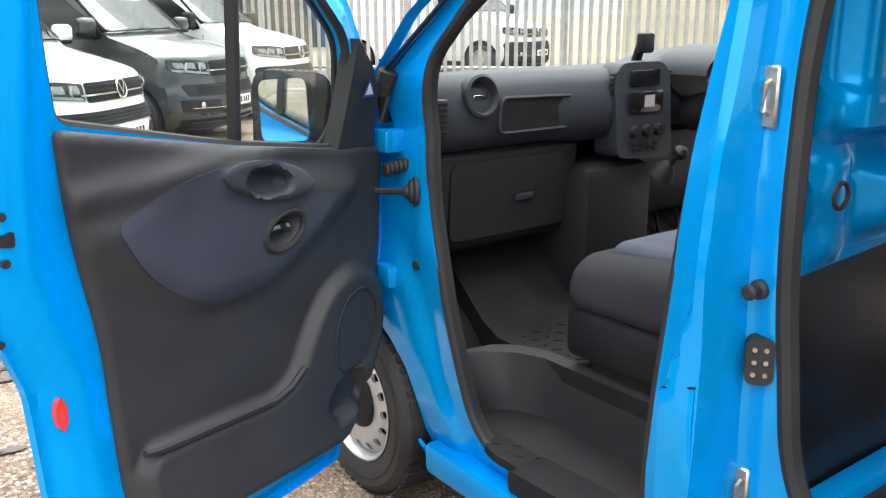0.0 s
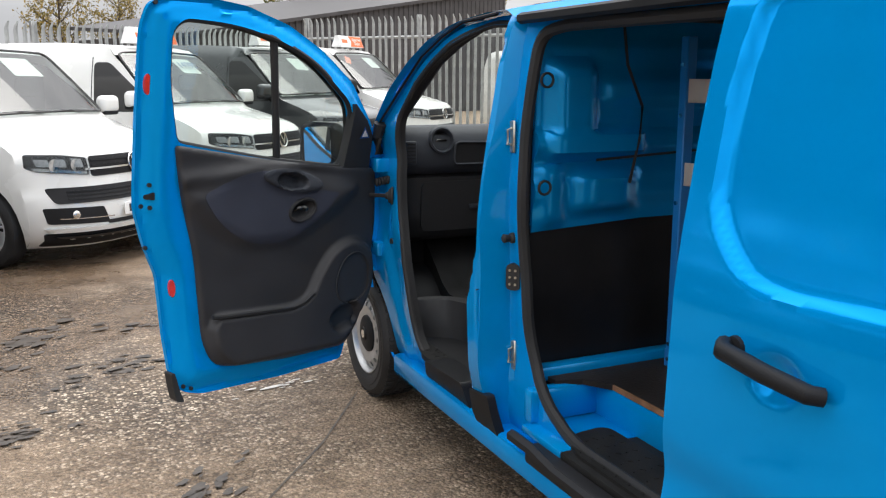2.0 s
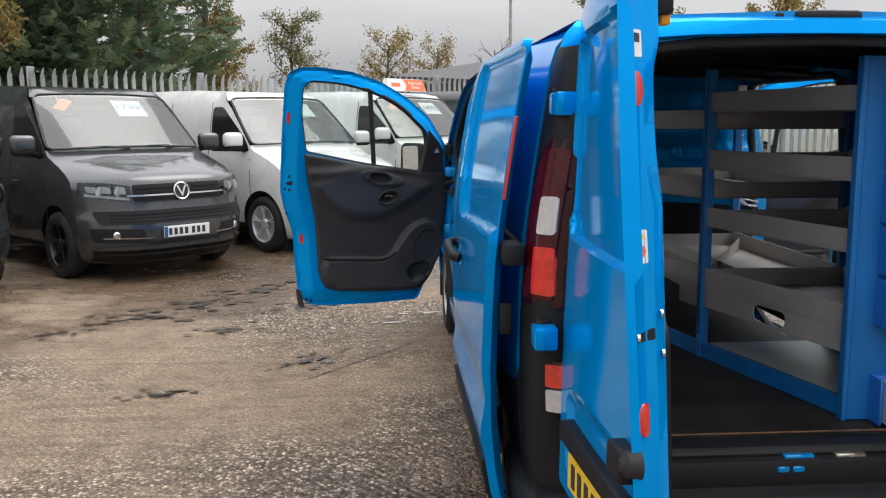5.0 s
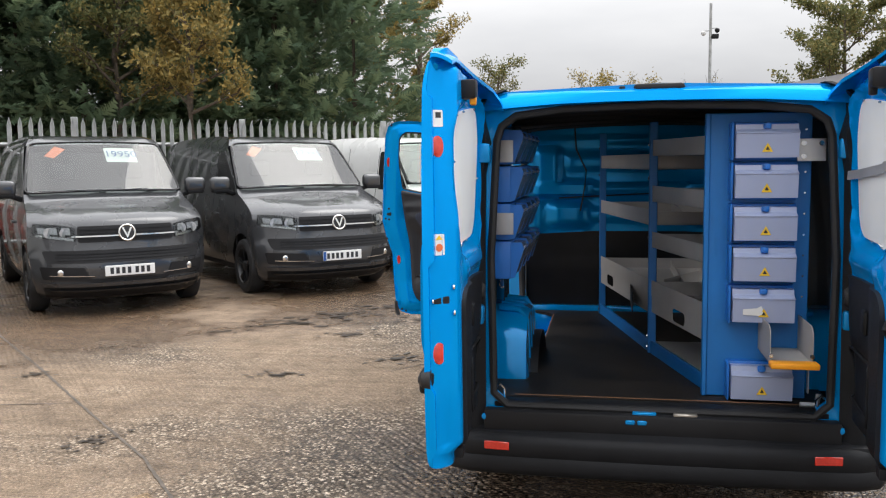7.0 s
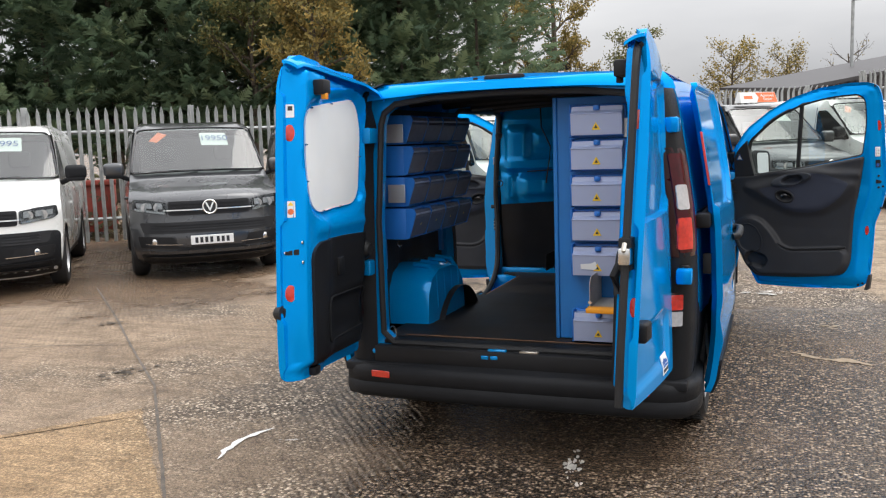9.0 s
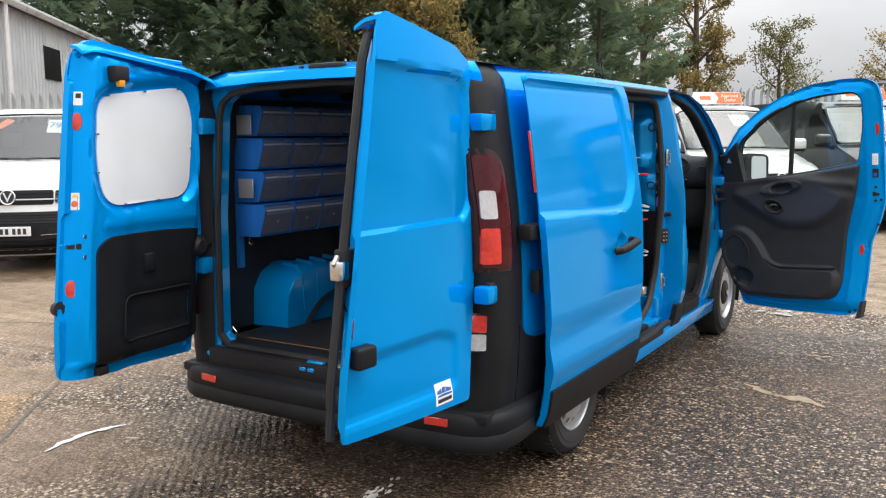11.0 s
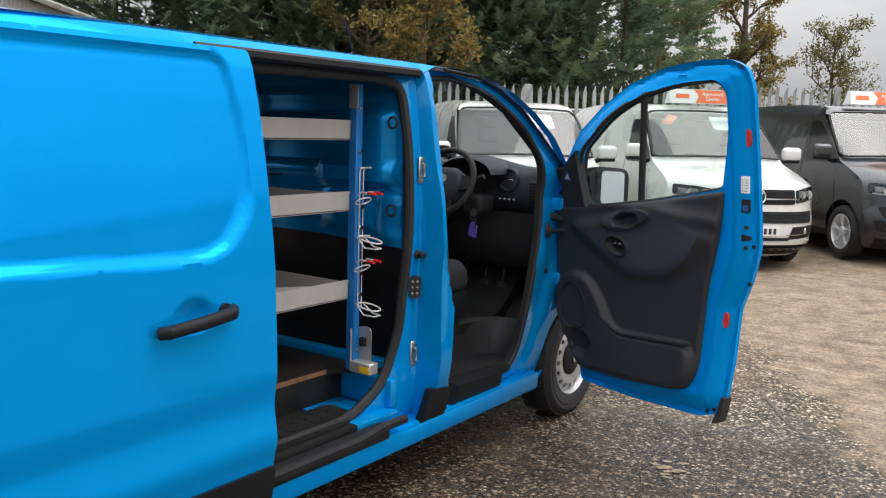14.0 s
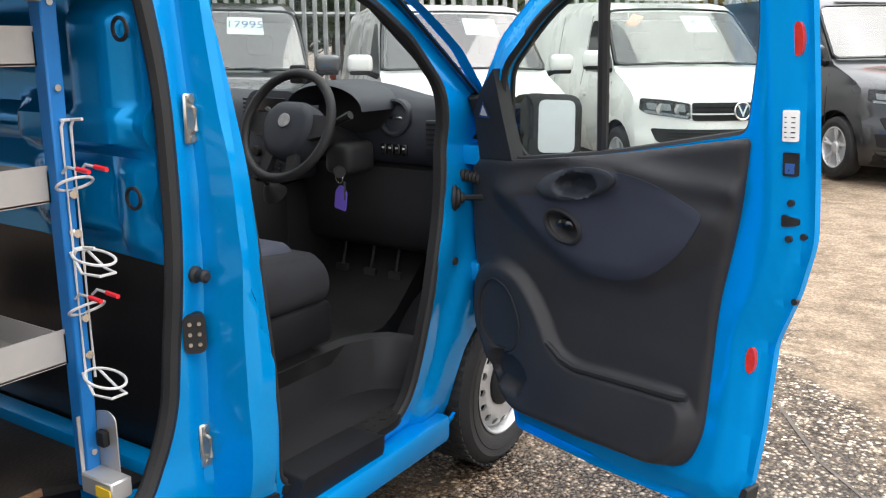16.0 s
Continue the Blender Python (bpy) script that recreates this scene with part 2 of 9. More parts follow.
# ---- mesh building ----
class M:
    """Vertices and faces in the making."""

    def __init__(self):
        self.v, self.f = [], []

    def add(self, vs, fs):
        n = len(self.v)
        self.v += [tuple(p) for p in vs]
        self.f += [tuple(n + i for i in f) for f in fs]
        return self

    def join(self, other):
        return self.add(other.v, other.f)

    def moved(self, m):
        self.v = [tuple(m @ Vector(p)) for p in self.v]
        return self

    def mapped(self, fn):
        self.v = [tuple(fn(*p)) for p in self.v]
        return self

    def mirrored(self):
        out = M()
        out.v = [(-x, y, z) for x, y, z in self.v]
        out.f = [tuple(reversed(f)) for f in self.f]
        return out

    def box(self, x0, x1, y0, y1, z0, z1, bev=0.0, seg=2):
        bm = bmesh.new()
        bmesh.ops.create_cube(bm, size=1.0)
        for p in bm.verts:
            p.co = ((x0 + x1) / 2 + p.co.x * (x1 - x0), (y0 + y1) / 2 + p.co.y * (y1 - y0), (z0 + z1) / 2 + p.co.z * (z1 - z0))
        if bev:
            bmesh.ops.bevel(bm, geom=bm.edges[:], offset=bev, segments=seg, affect="EDGES", profile=0.5)
        bm.verts.index_update()
        self.add([p.co for p in bm.verts], [[p.index for p in f.verts] for f in bm.faces])
        bm.free()
        return self

    def tube(self, pts, r, closed=False, seg=8, flat=1.0, up=(0, 0, 1)):
        """A round bar along a line of points; flat squeezes it along its side."""
        pts = [Vector(p) for p in pts]
        n = len(pts)
        rings = []
        for i, p in enumerate(pts):
            a, b = pts[(i - 1) % n] if closed or i else p, pts[(i + 1) % n] if closed or i < n - 1 else p
            d = (b - a).normalized()
            u = Vector(up) - d * d.dot(Vector(up))
            u = u.normalized() if u.length > 1e-3 else d.orthogonal().normalized()
            w = d.cross(u)
            rr = r(i / (n - 1)) if callable(r) else r
            rings.append([p + u * math.cos(2 * math.pi * k / seg) * rr + w * math.sin(2 * math.pi * k / seg) * rr * flat for k in range(seg)])
        fs = []
        for i in range(n if closed else n - 1):
            j = (i + 1) % n
            fs += [(i * seg + k, i * seg + (k + 1) % seg, j * seg + (k + 1) % seg, j * seg + k) for k in range(seg)]
        if not closed:
            fs += [tuple(reversed(range(seg))), tuple((n - 1) * seg + k for k in range(seg))]
        return self.add([p for ring in rings for p in ring], fs)

    def lathe(self, profile, seg=32, caps=True):
        """Turned about the local z axis: profile of (radius, height)."""
        n = len(profile)
        vs = [(r * math.cos(2 * math.pi * k / seg), r * math.sin(2 * math.pi * k / seg), h) for r, h in profile for k in range(seg)]
        fs = [(i * seg + k, i * seg + (k + 1) % seg, (i + 1) * seg + (k + 1) % seg, (i + 1) * seg + k) for i in range(n - 1) for k in range(seg)]
        if caps:
            fs += [tuple(reversed(range(seg))), tuple((n - 1) * seg + k for k in range(seg))]
        return self.add(vs, fs)

    def loops(self, rings, closed=True):
        """Rings of equal count, joined one to the next."""
        n = len(rings[0])
        fs = []
        for i in range(len(rings) - 1):
            for k in range(n if closed else n - 1):
                fs.append((i * n + k, i * n + (k + 1) % n, (i + 1) * n + (k + 1) % n, (i + 1) * n + k))
        return self.add([p for ring in rings for p in ring], fs)

    def plate(self, outline, holes, front, back=None, step=0.05):
        """A sheet over a flat outline with holes, shaped by front(u, v), and with back(u, v) a solid one with closed edges."""
        pts, tris = sheet(outline, holes, step)
        n = len(pts)
        vs = [front(u, v) for u, v in pts]
        fs = list(tris)
        if back:
            vs += [back(u, v) for u, v in pts]
            fs += [(a + n, c + n, b + n) for a, b, c in tris]
            count = {}
            for t in tris:
                for i in range(3):
                    e = (t[i], t[(i + 1) % 3])
                    count[e] = count.get(e, 0) + 1
            for a, b in count:
                if (b, a) not in count:
                    fs.append((b, a, a + n, b + n))
        return self.add(vs, fs)


def inside(poly, u, v):
    """Which of the points lie in the polygon (arrays)."""
    u, v = np.asarray(u, float), np.asarray(v, float)
    hit = np.zeros(u.shape, bool)
    n = len(poly)
    for i in range(n):
        (x0, y0), (x1, y1) = poly[i], poly[(i + 1) % n]
        if y0 != y1:
            cross = ((y0 > v) != (y1 > v)) & (u < (x1 - x0) * (v - y0) / (y1 - y0) + x0)
            hit ^= cross
    return hit


def edge_distance(poly, u, v):
    u, v = np.asarray(u, float), np.asarray(v, float)
    best = np.full(u.shape, 1e9)
    n = len(poly)
    for i in range(n):
        (x0, y0), (x1, y1) = poly[i], poly[(i + 1) % n]
        dx, dy = x1 - x0, y1 - y0
        t = np.clip(((u - x0) * dx + (v - y0) * dy) / (dx * dx + dy * dy + 1e-12), 0, 1)
        best = np.minimum(best, np.hypot(u - x0 - t * dx, v - y0 - t * dy))
    return best


TABLES = {}


def relief(poly, u, v, width):
    """1 well inside the polygon, 0 outside, with a soft shoulder of that width; from a fine table of distances."""
    if id(poly) not in TABLES:
        us, vs = [p[0] for p in poly], [p[1] for p in poly]
        u0, v0 = min(us) - 0.12, min(vs) - 0.12
        gu, gv = np.meshgrid(np.arange(u0, max(us) + 0.13, 0.005), np.arange(v0, max(vs) + 0.13, 0.005))
        d = edge_distance(poly, gu, gv)
        TABLES[id(poly)] = (poly, u0, v0, np.where(inside(poly, gu, gv), d, -d).tolist())
    _, u0, v0, tab = TABLES[id(poly)]
    x, y = (u - u0) / 0.005, (v - v0) / 0.005
    i, j = int(x), int(y)
    if x < 0 or y < 0 or j >= len(tab) - 1 or i >= len(tab[0]) - 1:
        return 0.0
    fx, fy = x - i, y - j
    d = (tab[j][i] * (1 - fx) + tab[j][i + 1] * fx) * (1 - fy) + (tab[j + 1][i] * (1 - fx) + tab[j + 1][i + 1] * fx) * fy
    t = min(1.0, max(0.0, d / width + 0.5))
    return t * t * (3 - 2 * t)


def rounded(poly, radius, seg=5):
    """The polygon with its corners rounded; radius may be a list."""
    out, n = [], len(poly)
    for i in range(n):
        p, a, b = Vector(poly[i]), Vector(poly[i - 1]), Vector(poly[(i + 1) % n])
        r = radius[i] if isinstance(radius, (list, tuple)) else radius
        r = min(r, (a - p).length * 0.48, (b - p).length * 0.48)
        if r <= 0:
            out.append(tuple(p))
            continue
        s, e = p + (a - p).normalized() * r, p + (b - p).normalized() * r
        for k in range(seg + 1):
            t = k / seg
            out.append(tuple((1 - t) ** 2 * s + 2 * t * (1 - t) * p + t * t * e))
    return out


def ring(cx, cy, rx, ry=None, n=20):
    ry = ry or rx
    return [(cx + rx * math.cos(2 * math.pi * k / n), cy + ry * math.sin(2 * math.pi * k / n)) for k in range(n)]


def offset(poly, d):
    """The polygon drawn in by d (its corners counterclockwise or clockwise alike)."""
    area = sum(poly[i - 1][0] * poly[i][1] - poly[i][0] * poly[i - 1][1] for i in range(len(poly)))
    s = 1 if area > 0 else -1
    out, n = [], len(poly)
    for i in range(n):
        a, b, c = Vector(poly[i - 1]), Vector(poly[i]), Vector(poly[(i + 1) % n])
        e = (b - a).normalized() + (c - b).normalized()
        e = e.normalized() if e.length > 1e-6 else (b - a).normalized()
        out.append((b.x - s * e.y * d, b.y + s * e.x * d))
    return out


def dense(poly, step, closed=True):
    out, n = [], len(poly)
    for i in range(n if closed else n - 1):
        a, b = Vector(poly[i]), Vector(poly[(i + 1) % n])
        k = max(1, math.ceil((b - a).length / step))
        out += [tuple(a.lerp(b, j / k)) for j in range(k)]
    return out if closed else out + [tuple(poly[-1])]


def sheet(outline, holes, step):
    pts, edges = [], []
    for loop in (outline, *holes):
        loop = dense(loop, step)
        n = len(pts)
        pts += loop
        edges += [(n + i, n + (i + 1) % len(loop)) for i in range(len(loop))]
    us, vs = [p[0] for p in pts], [p[1] for p in pts]
    gu, gv = np.meshgrid(np.arange(min(us) + step / 2, max(us), step), np.arange(min(vs) + step / 2, max(vs), step))
    gu, gv = gu.ravel(), gv.ravel()
    if gu.size:
        keep = inside(outline, gu, gv) & (edge_distance(outline, gu, gv) > step * 0.45)
        for h in holes:
            keep &= ~inside(h, gu, gv) & (edge_distance(h, gu, gv) > step * 0.45)
        pts += [(float(a), float(b)) for a, b in zip(gu[keep], gv[keep])]
    res = geometry.delaunay_2d_cdt([Vector(p) for p in pts], edges, [], 0, 1e-6)
    vs2, fs = [tuple(p) for p in res[0]], res[2]
    cu = np.array([sum(vs2[i][0] for i in f) / 3 for f in fs])
    cv = np.array([sum(vs2[i][1] for i in f) / 3 for f in fs])
    keep = inside(outline, cu, cv)
    for h in holes:
        keep &= ~inside(h, cu, cv)
    tris = []
    for f, k in zip(fs, keep):
        if k:
            (ax, ay), (bx, by), (cx, cy) = (vs2[i] for i in f)
            up = (bx - ax) * (cy - ay) - (by - ay) * (cx - ax) > 0
            tris.append(tuple(f) if up else (f[0], f[2], f[1]))
    return vs2, tris


def curve(x, xs, ys):
    return float(np.interp(x, xs, ys))


def soft_step(a, b, x):
    t = min(1.0, max(0.0, (x - a) / (b - a)))
    return t * t * (3 - 2 * t)


def mesh_of(name, m, mat, smooth=40, weld=False):
    if weld:
        bm = bmesh.new()
        vs = [bm.verts.new(p) for p in m.v]
        for f in m.f:
            try:
                bm.faces.new([vs[i] for i in f])
            except ValueError:
                pass
        bmesh.ops.remove_doubles(bm, verts=bm.verts[:], dist=0.002)
        bmesh.ops.recalc_face_normals(bm, faces=bm.faces[:])
        me = bpy.data.meshes.new(name)
        bm.to_mesh(me)
        bm.free()
    else:
        me = bpy.data.meshes.new(name)
        me.from_pydata(m.v, [], m.f)
    me.materials.append(mat)
    if smooth:
        me.polygons.foreach_set("use_smooth", [True] * len(me.polygons))
        me.set_sharp_from_angle(angle=radians(smooth))
    me.update()
    return me


def part(name, m, mat, parent=None, label="", smooth=40, weld=False):
    ob = new(name, m if isinstance(m, bpy.types.Mesh) else mesh_of(name, m, mat, smooth, weld))
    ob.parent = parent
    return tagged(ob, label)


def thing(name, label, category, m=None, group="", kind=""):
    ob = new(name)
    ob.matrix_world = m or Matrix()
    ob.empty_display_size = 0.1
    return tagged(ob, label, category, group, kind)


def lettering(text, size, mat, name="lettering"):
    """Flat writing in the xy plane, centred."""
    cu = bpy.data.curves.new(name, "FONT")
    cu.body, cu.size, cu.align_x, cu.align_y, cu.extrude = text, size, "CENTER", "CENTER", 0.0006
    tmp = bpy.data.objects.new(name, cu)
    scene.collection.objects.link(tmp)
    me = bpy.data.meshes.new_from_object(tmp.evaluated_get(bpy.context.evaluated_depsgraph_get()))
    bpy.data.objects.remove(tmp)
    bpy.data.curves.remove(cu)
    me.name = name
    me.materials.clear()
    me.materials.append(mat)
    return me


def disc(r, h, seg=24, bev=0.0):
    b = min(bev, h * 0.45)
    return M().lathe([(r, 0), (r, h - b), (r - b, h)] if b else [(r, 0), (r, h)], seg)


X90 = pose(0, 0, 0, 90)
Y90 = pose(0, 0, 0, 0, 90)


# ---- ground ----
ALONG, BACK = Vector((0.766, 0.643)), Vector((-0.643, 0.766))


def spot(l, s):
    """The plan's point l metres along the fence and s metres towards it."""
    return ALONG * l + BACK * s


def ground(x, y):
    """The yard is level and rises a little towards the gate."""
    return 0.026 * min(max(x * 0.766 + y * 0.643 - 5.0, 0.0), 14.0)


# the edge of the gravel: x and y shares and where it starts
SAND_EDGE = (0.876, 0.482, 4.31)


def ground_material(name="worn_concrete", tint=None, wetter=1.0):
    m = bpy.data.materials.new(name)
    m.use_nodes = True
    n, l = m.node_tree.nodes, m.node_tree.links
    b = n["Principled BSDF"]
    tc = n.new("ShaderNodeTexCoord")
    P = tc.outputs["Object"]

    def noise_node(scale, detail=4.0, rough=0.55):
        t = n.new("ShaderNodeTexNoise")
        t.inputs["Scale"].default_value, t.inputs["Detail"].default_value, t.inputs["Roughness"].default_value = scale, detail, rough
        l.new(P, t.inputs["Vector"])
        return t.outputs["Fac"]

    def math_node(op, a, b_):
        t = n.new("ShaderNodeMath")
        t.operation = op
        for i, v in enumerate((a, b_)):
            if isinstance(v, (int, float)):
                t.inputs[i].default_value = v
            else:
                l.new(v, t.inputs[i])
        return t.outputs["Value"]

    def ramp_node(v, stops):
        t = n.new("ShaderNodeValToRGB")
        e = t.color_ramp.elements
        e[0].position, e[0].color = stops[0][0], (*stops[0][1], 1)
        e[1].position, e[1].color = stops[-1][0], (*stops[-1][1], 1)
        for pos, col in stops[1:-1]:
            e.new(pos).color = (*col, 1)
        l.new(v, t.inputs["Fac"])
        return t.outputs["Color"]

    def step_node(v, lo, hi, a=0.0, c=1.0):
        t = n.new("ShaderNodeMapRange")
        t.interpolation_type = "SMOOTHSTEP"
        for k, x in (("From Min", lo), ("From Max", hi), ("To Min", a), ("To Max", c)):
            t.inputs[k].default_value = x
        l.new(v, t.inputs["Value"])
        return t.outputs["Result"]

    def mix_node(f, a, c, mode="MIX"):
        t = n.new("ShaderNodeMix")
        t.data_type, t.blend_type = "RGBA", mode
        l.new(f, t.inputs["Factor"]) if not isinstance(f, float) else setattr(t.inputs["Factor"], "default_value", f)
        for k, v in (("A", a), ("B", c)):
            if isinstance(v, tuple):
                t.inputs[k].default_value = (*v, 1)
            else:
                l.new(v, t.inputs[k])
        return t.outputs["Result"]

    stones = n.new("ShaderNodeTexVoronoi")
    stones.inputs["Scale"].default_value = 62.0
    l.new(P, stones.inputs["Vector"])
    chip = n.new("ShaderNodeSeparateColor")
    l.new(stones.outputs["Color"], chip.inputs["Color"])
    stone_col = ramp_node(chip.outputs["Red"], [(0.0, (0.060, 0.047, 0.037)), (0.50, (0.125, 0.099, 0.078)), (0.74, (0.25, 0.205, 0.16)), (0.86, (0.52, 0.45, 0.37)), (1.0, (0.74, 0.66, 0.56))])
    slurry = ramp_node(noise_node(1.1, 6), [(0.3, (0.200, 0.152, 0.110)), (0.7, (0.325, 0.252, 0.188))])
    # how far the cement is worn off the stones
    sep = n.new("ShaderNodeSeparateXYZ")
    l.new(P, sep.inputs["Vector"])
    worn = step_node(math_node("ADD", noise_node(0.55, 5), math_node("MULTIPLY", sep.outputs["X"], 0.045)), 0.30, 0.60)
    dry = mix_node(worn, slurry, stone_col)
    # dark paste between the stones, and flecks over everything
    gaps = step_node(stones.outputs["Distance"], 0.35, 0.75, 1.0, 0.30)
    gapmix = n.new("ShaderNodeMix")
    gapmix.data_type = "FLOAT"
    l.new(math_node("ADD", math_node("MULTIPLY", worn, 0.65), 0.30), gapmix.inputs["Factor"])
    gapmix.inputs["A"].default_value = 1.0
    l.new(gaps, gapmix.inputs["B"])
    gapcol = n.new("ShaderNodeCombineColor")
    for key in ("Red", "Green", "Blue"):
        l.new(gapmix.outputs["Result"], gapcol.inputs[key])
    dry = mix_node(1.0, dry, gapcol.outputs["Color"], "MULTIPLY")
    grit = ramp_node(noise_node(46, 5, 0.75), [(0.32, (0.45, 0.43, 0.41)), (0.5, (1.0, 0.98, 0.95)), (0.68, (1.75, 1.70, 1.6))])
    dry = mix_node(0.75, dry, grit, "MULTIPLY")
    # long streaks left by brooms and tyres, running with the fence
    sm = n.new("ShaderNodeMapping")
    sm.inputs["Rotation"].default_value = (0, 0, radians(50))
    sm.inputs["Scale"].default_value = (0.5, 9.0, 1.0)
    sn = n.new("ShaderNodeTexNoise")
    sn.inputs["Scale"].default_value, sn.inputs["Detail"].default_value, sn.inputs["Roughness"].default_value = 1.6, 6.0, 0.65
    l.new(P, sm.inputs["Vector"])
    l.new(sm.outputs["Vector"], sn.inputs["Vector"])
    streak = ramp_node(sn.outputs["Fac"], [(0.34, (0.52, 0.49, 0.46)), (0.5, (0.95, 0.94, 0.93)), (0.68, (1.22, 1.20, 1.17))])
    dry = mix_node(0.5, dry, streak, "MULTIPLY")
    fleck = ramp_node(noise_node(120, 3, 0.8), [(0.30, (0.40, 0.37, 0.34)), (0.48, (1.0, 0.98, 0.95)), (0.66, (1.9, 1.82, 1.7))])
    dry = mix_node(0.8, dry, fleck, "MULTIPLY")
    blot = ramp_node(noise_node(5.5, 6, 0.7), [(0.35, (0.62, 0.59, 0.56)), (0.52, (1.0, 1.0, 1.0)), (0.7, (1.12, 1.11, 1.10))])
    dry = mix_node(0.8, dry, blot, "MULTIPLY")
    # loose sandy gravel beyond the edge of the slab on the far right
    far = math_node("ADD", math_node("ADD", math_node("MULTIPLY", sep.outputs["X"], SAND_EDGE[0]), math_node("MULTIPLY", sep.outputs["Y"], SAND_EDGE[1])), math_node("MULTIPLY", noise_node(2.2, 6, 0.7), 1.1))
    sandy = step_node(far, SAND_EDGE[2] + 0.45, SAND_EDGE[2] + 0.65)
    sand_col = ramp_node(noise_node(3.1, 7, 0.75), [(0.3, (0.165, 0.122, 0.085)), (0.5, (0.29, 0.225, 0.162)), (0.7, (0.39, 0.315, 0.235))])
    dry = mix_node(sandy, dry, mix_node(0.9, mix_node(0.9, mix_node(0.5, sand_col, streak, "MULTIPLY"), grit, "MULTIPLY"), blot, "MULTIPLY"))
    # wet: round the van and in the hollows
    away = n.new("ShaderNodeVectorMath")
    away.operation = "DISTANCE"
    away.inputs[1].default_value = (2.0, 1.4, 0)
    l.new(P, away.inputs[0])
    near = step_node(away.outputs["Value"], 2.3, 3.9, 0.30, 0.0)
    # wetter towards the parked vans, with the shade under them darkened in too
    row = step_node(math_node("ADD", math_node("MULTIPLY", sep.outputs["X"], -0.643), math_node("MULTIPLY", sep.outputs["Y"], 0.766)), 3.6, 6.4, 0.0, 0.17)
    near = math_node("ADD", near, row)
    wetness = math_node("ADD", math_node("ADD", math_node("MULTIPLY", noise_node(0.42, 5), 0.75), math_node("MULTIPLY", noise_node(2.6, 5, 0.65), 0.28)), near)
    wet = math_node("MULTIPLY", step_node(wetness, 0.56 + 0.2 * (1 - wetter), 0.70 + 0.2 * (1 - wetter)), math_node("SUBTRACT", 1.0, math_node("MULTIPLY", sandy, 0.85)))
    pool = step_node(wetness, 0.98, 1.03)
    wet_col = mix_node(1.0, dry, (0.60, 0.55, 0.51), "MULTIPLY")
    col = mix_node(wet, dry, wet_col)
    if tint:
        col = mix_node(1.0, col, tint, "MULTIPLY")
    l.new(col, b.inputs["Base Color"])
    r = math_node("SUBTRACT", math_node("SUBTRACT", 0.85, math_node("MULTIPLY", wet, 0.60)), math_node("MULTIPLY", pool, 0.33))
    l.new(r, b.inputs["Roughness"])
    b.inputs["Specular IOR Level"].default_value = 0.45
    # broom lines on the slabs, stones, and flat water
    wave = n.new("ShaderNodeTexWave")
    wave.wave_type, wave.bands_direction = "BANDS", "X"
    wave.inputs["Scale"].default_value, wave.inputs["Distortion"].default_value, wave.inputs["Detail"].default_value = 7.0, 1.6, 2.0
    mp = n.new("ShaderNodeMapping")
    mp.inputs["Rotation"].default_value = (0, 0, radians(-40))
    l.new(P, mp.inputs["Vector"])
    l.new(mp.outputs["Vector"], wave.inputs["Vector"])
    lines = math_node("MULTIPLY", wave.outputs["Fac"], math_node("MULTIPLY", step_node(noise_node(0.3, 2), 0.42, 0.56), math_node("SUBTRACT", 1.0, step_node(sep.outputs["X"], -0.9, 0.6, 0.15, 1.0))))
    height = math_node("ADD", math_node("ADD", math_node("MULTIPLY", stones.outputs["Distance"], -0.9), math_node("MULTIPLY", noise_node(14, 5, 0.7), 0.8)), lines)
    height = math_node("MULTIPLY", height, math_node("SUBTRACT", 1.0, math_node("MULTIPLY", pool, 0.95)))
    bp = n.new("ShaderNodeBump")
    bp.inputs["Strength"].default_value, bp.inputs["Distance"].default_value = 0.8, 0.014
    l.new(height, bp.inputs["Height"])
    l.new(bp.outputs["Normal"], b.inputs["Normal"])
    return m


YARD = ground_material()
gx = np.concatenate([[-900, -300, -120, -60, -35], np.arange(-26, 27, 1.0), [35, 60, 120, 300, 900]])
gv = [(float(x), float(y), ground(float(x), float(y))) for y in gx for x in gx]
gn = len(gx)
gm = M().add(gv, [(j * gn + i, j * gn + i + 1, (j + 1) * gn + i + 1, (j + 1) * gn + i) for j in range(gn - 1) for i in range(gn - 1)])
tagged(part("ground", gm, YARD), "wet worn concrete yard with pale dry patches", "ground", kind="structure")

# a drier, sandier slab beside the van, its edges a little chipped
rng = random.Random(5)
slab = [(x + rng.uniform(-0.012, 0.012), y + rng.uniform(-0.012, 0.012)) for x, y in dense([(-2.45, 0.20), (-4.30, -2.42), (-2.30, -4.55), (-0.42, -1.93)], 0.09)]
tagged(part("dry_slab", M().plate(slab, [], lambda x, y: (x, y, ground(x, y) + 0.004), None, 0.5), ground_material("dry_sandy_concrete", (1.22, 1.12, 0.92), 0.2), smooth=0), "dry tan concrete slab of the yard", "slab", kind="structure")

JOINT = material("joint_filler", (0.105, 0.085, 0.068), 0.6, vary=0.4, scale=12, bump=0.5, bump_scale=60)
SCUM_GLINT = material("residue_glint_white", (0.55, 0.52, 0.47), 0.6, vary=0.3, scale=25)
SAND = material("sandy_patch", (0.31, 0.24, 0.165), 0.9, vary=0.3, scale=25, bump=0.6, bump_scale=200)
STAIN = material("wet_silt", (0.055, 0.042, 0.032), 0.42, vary=0.4, scale=12, bump=0.4, bump_scale=80)


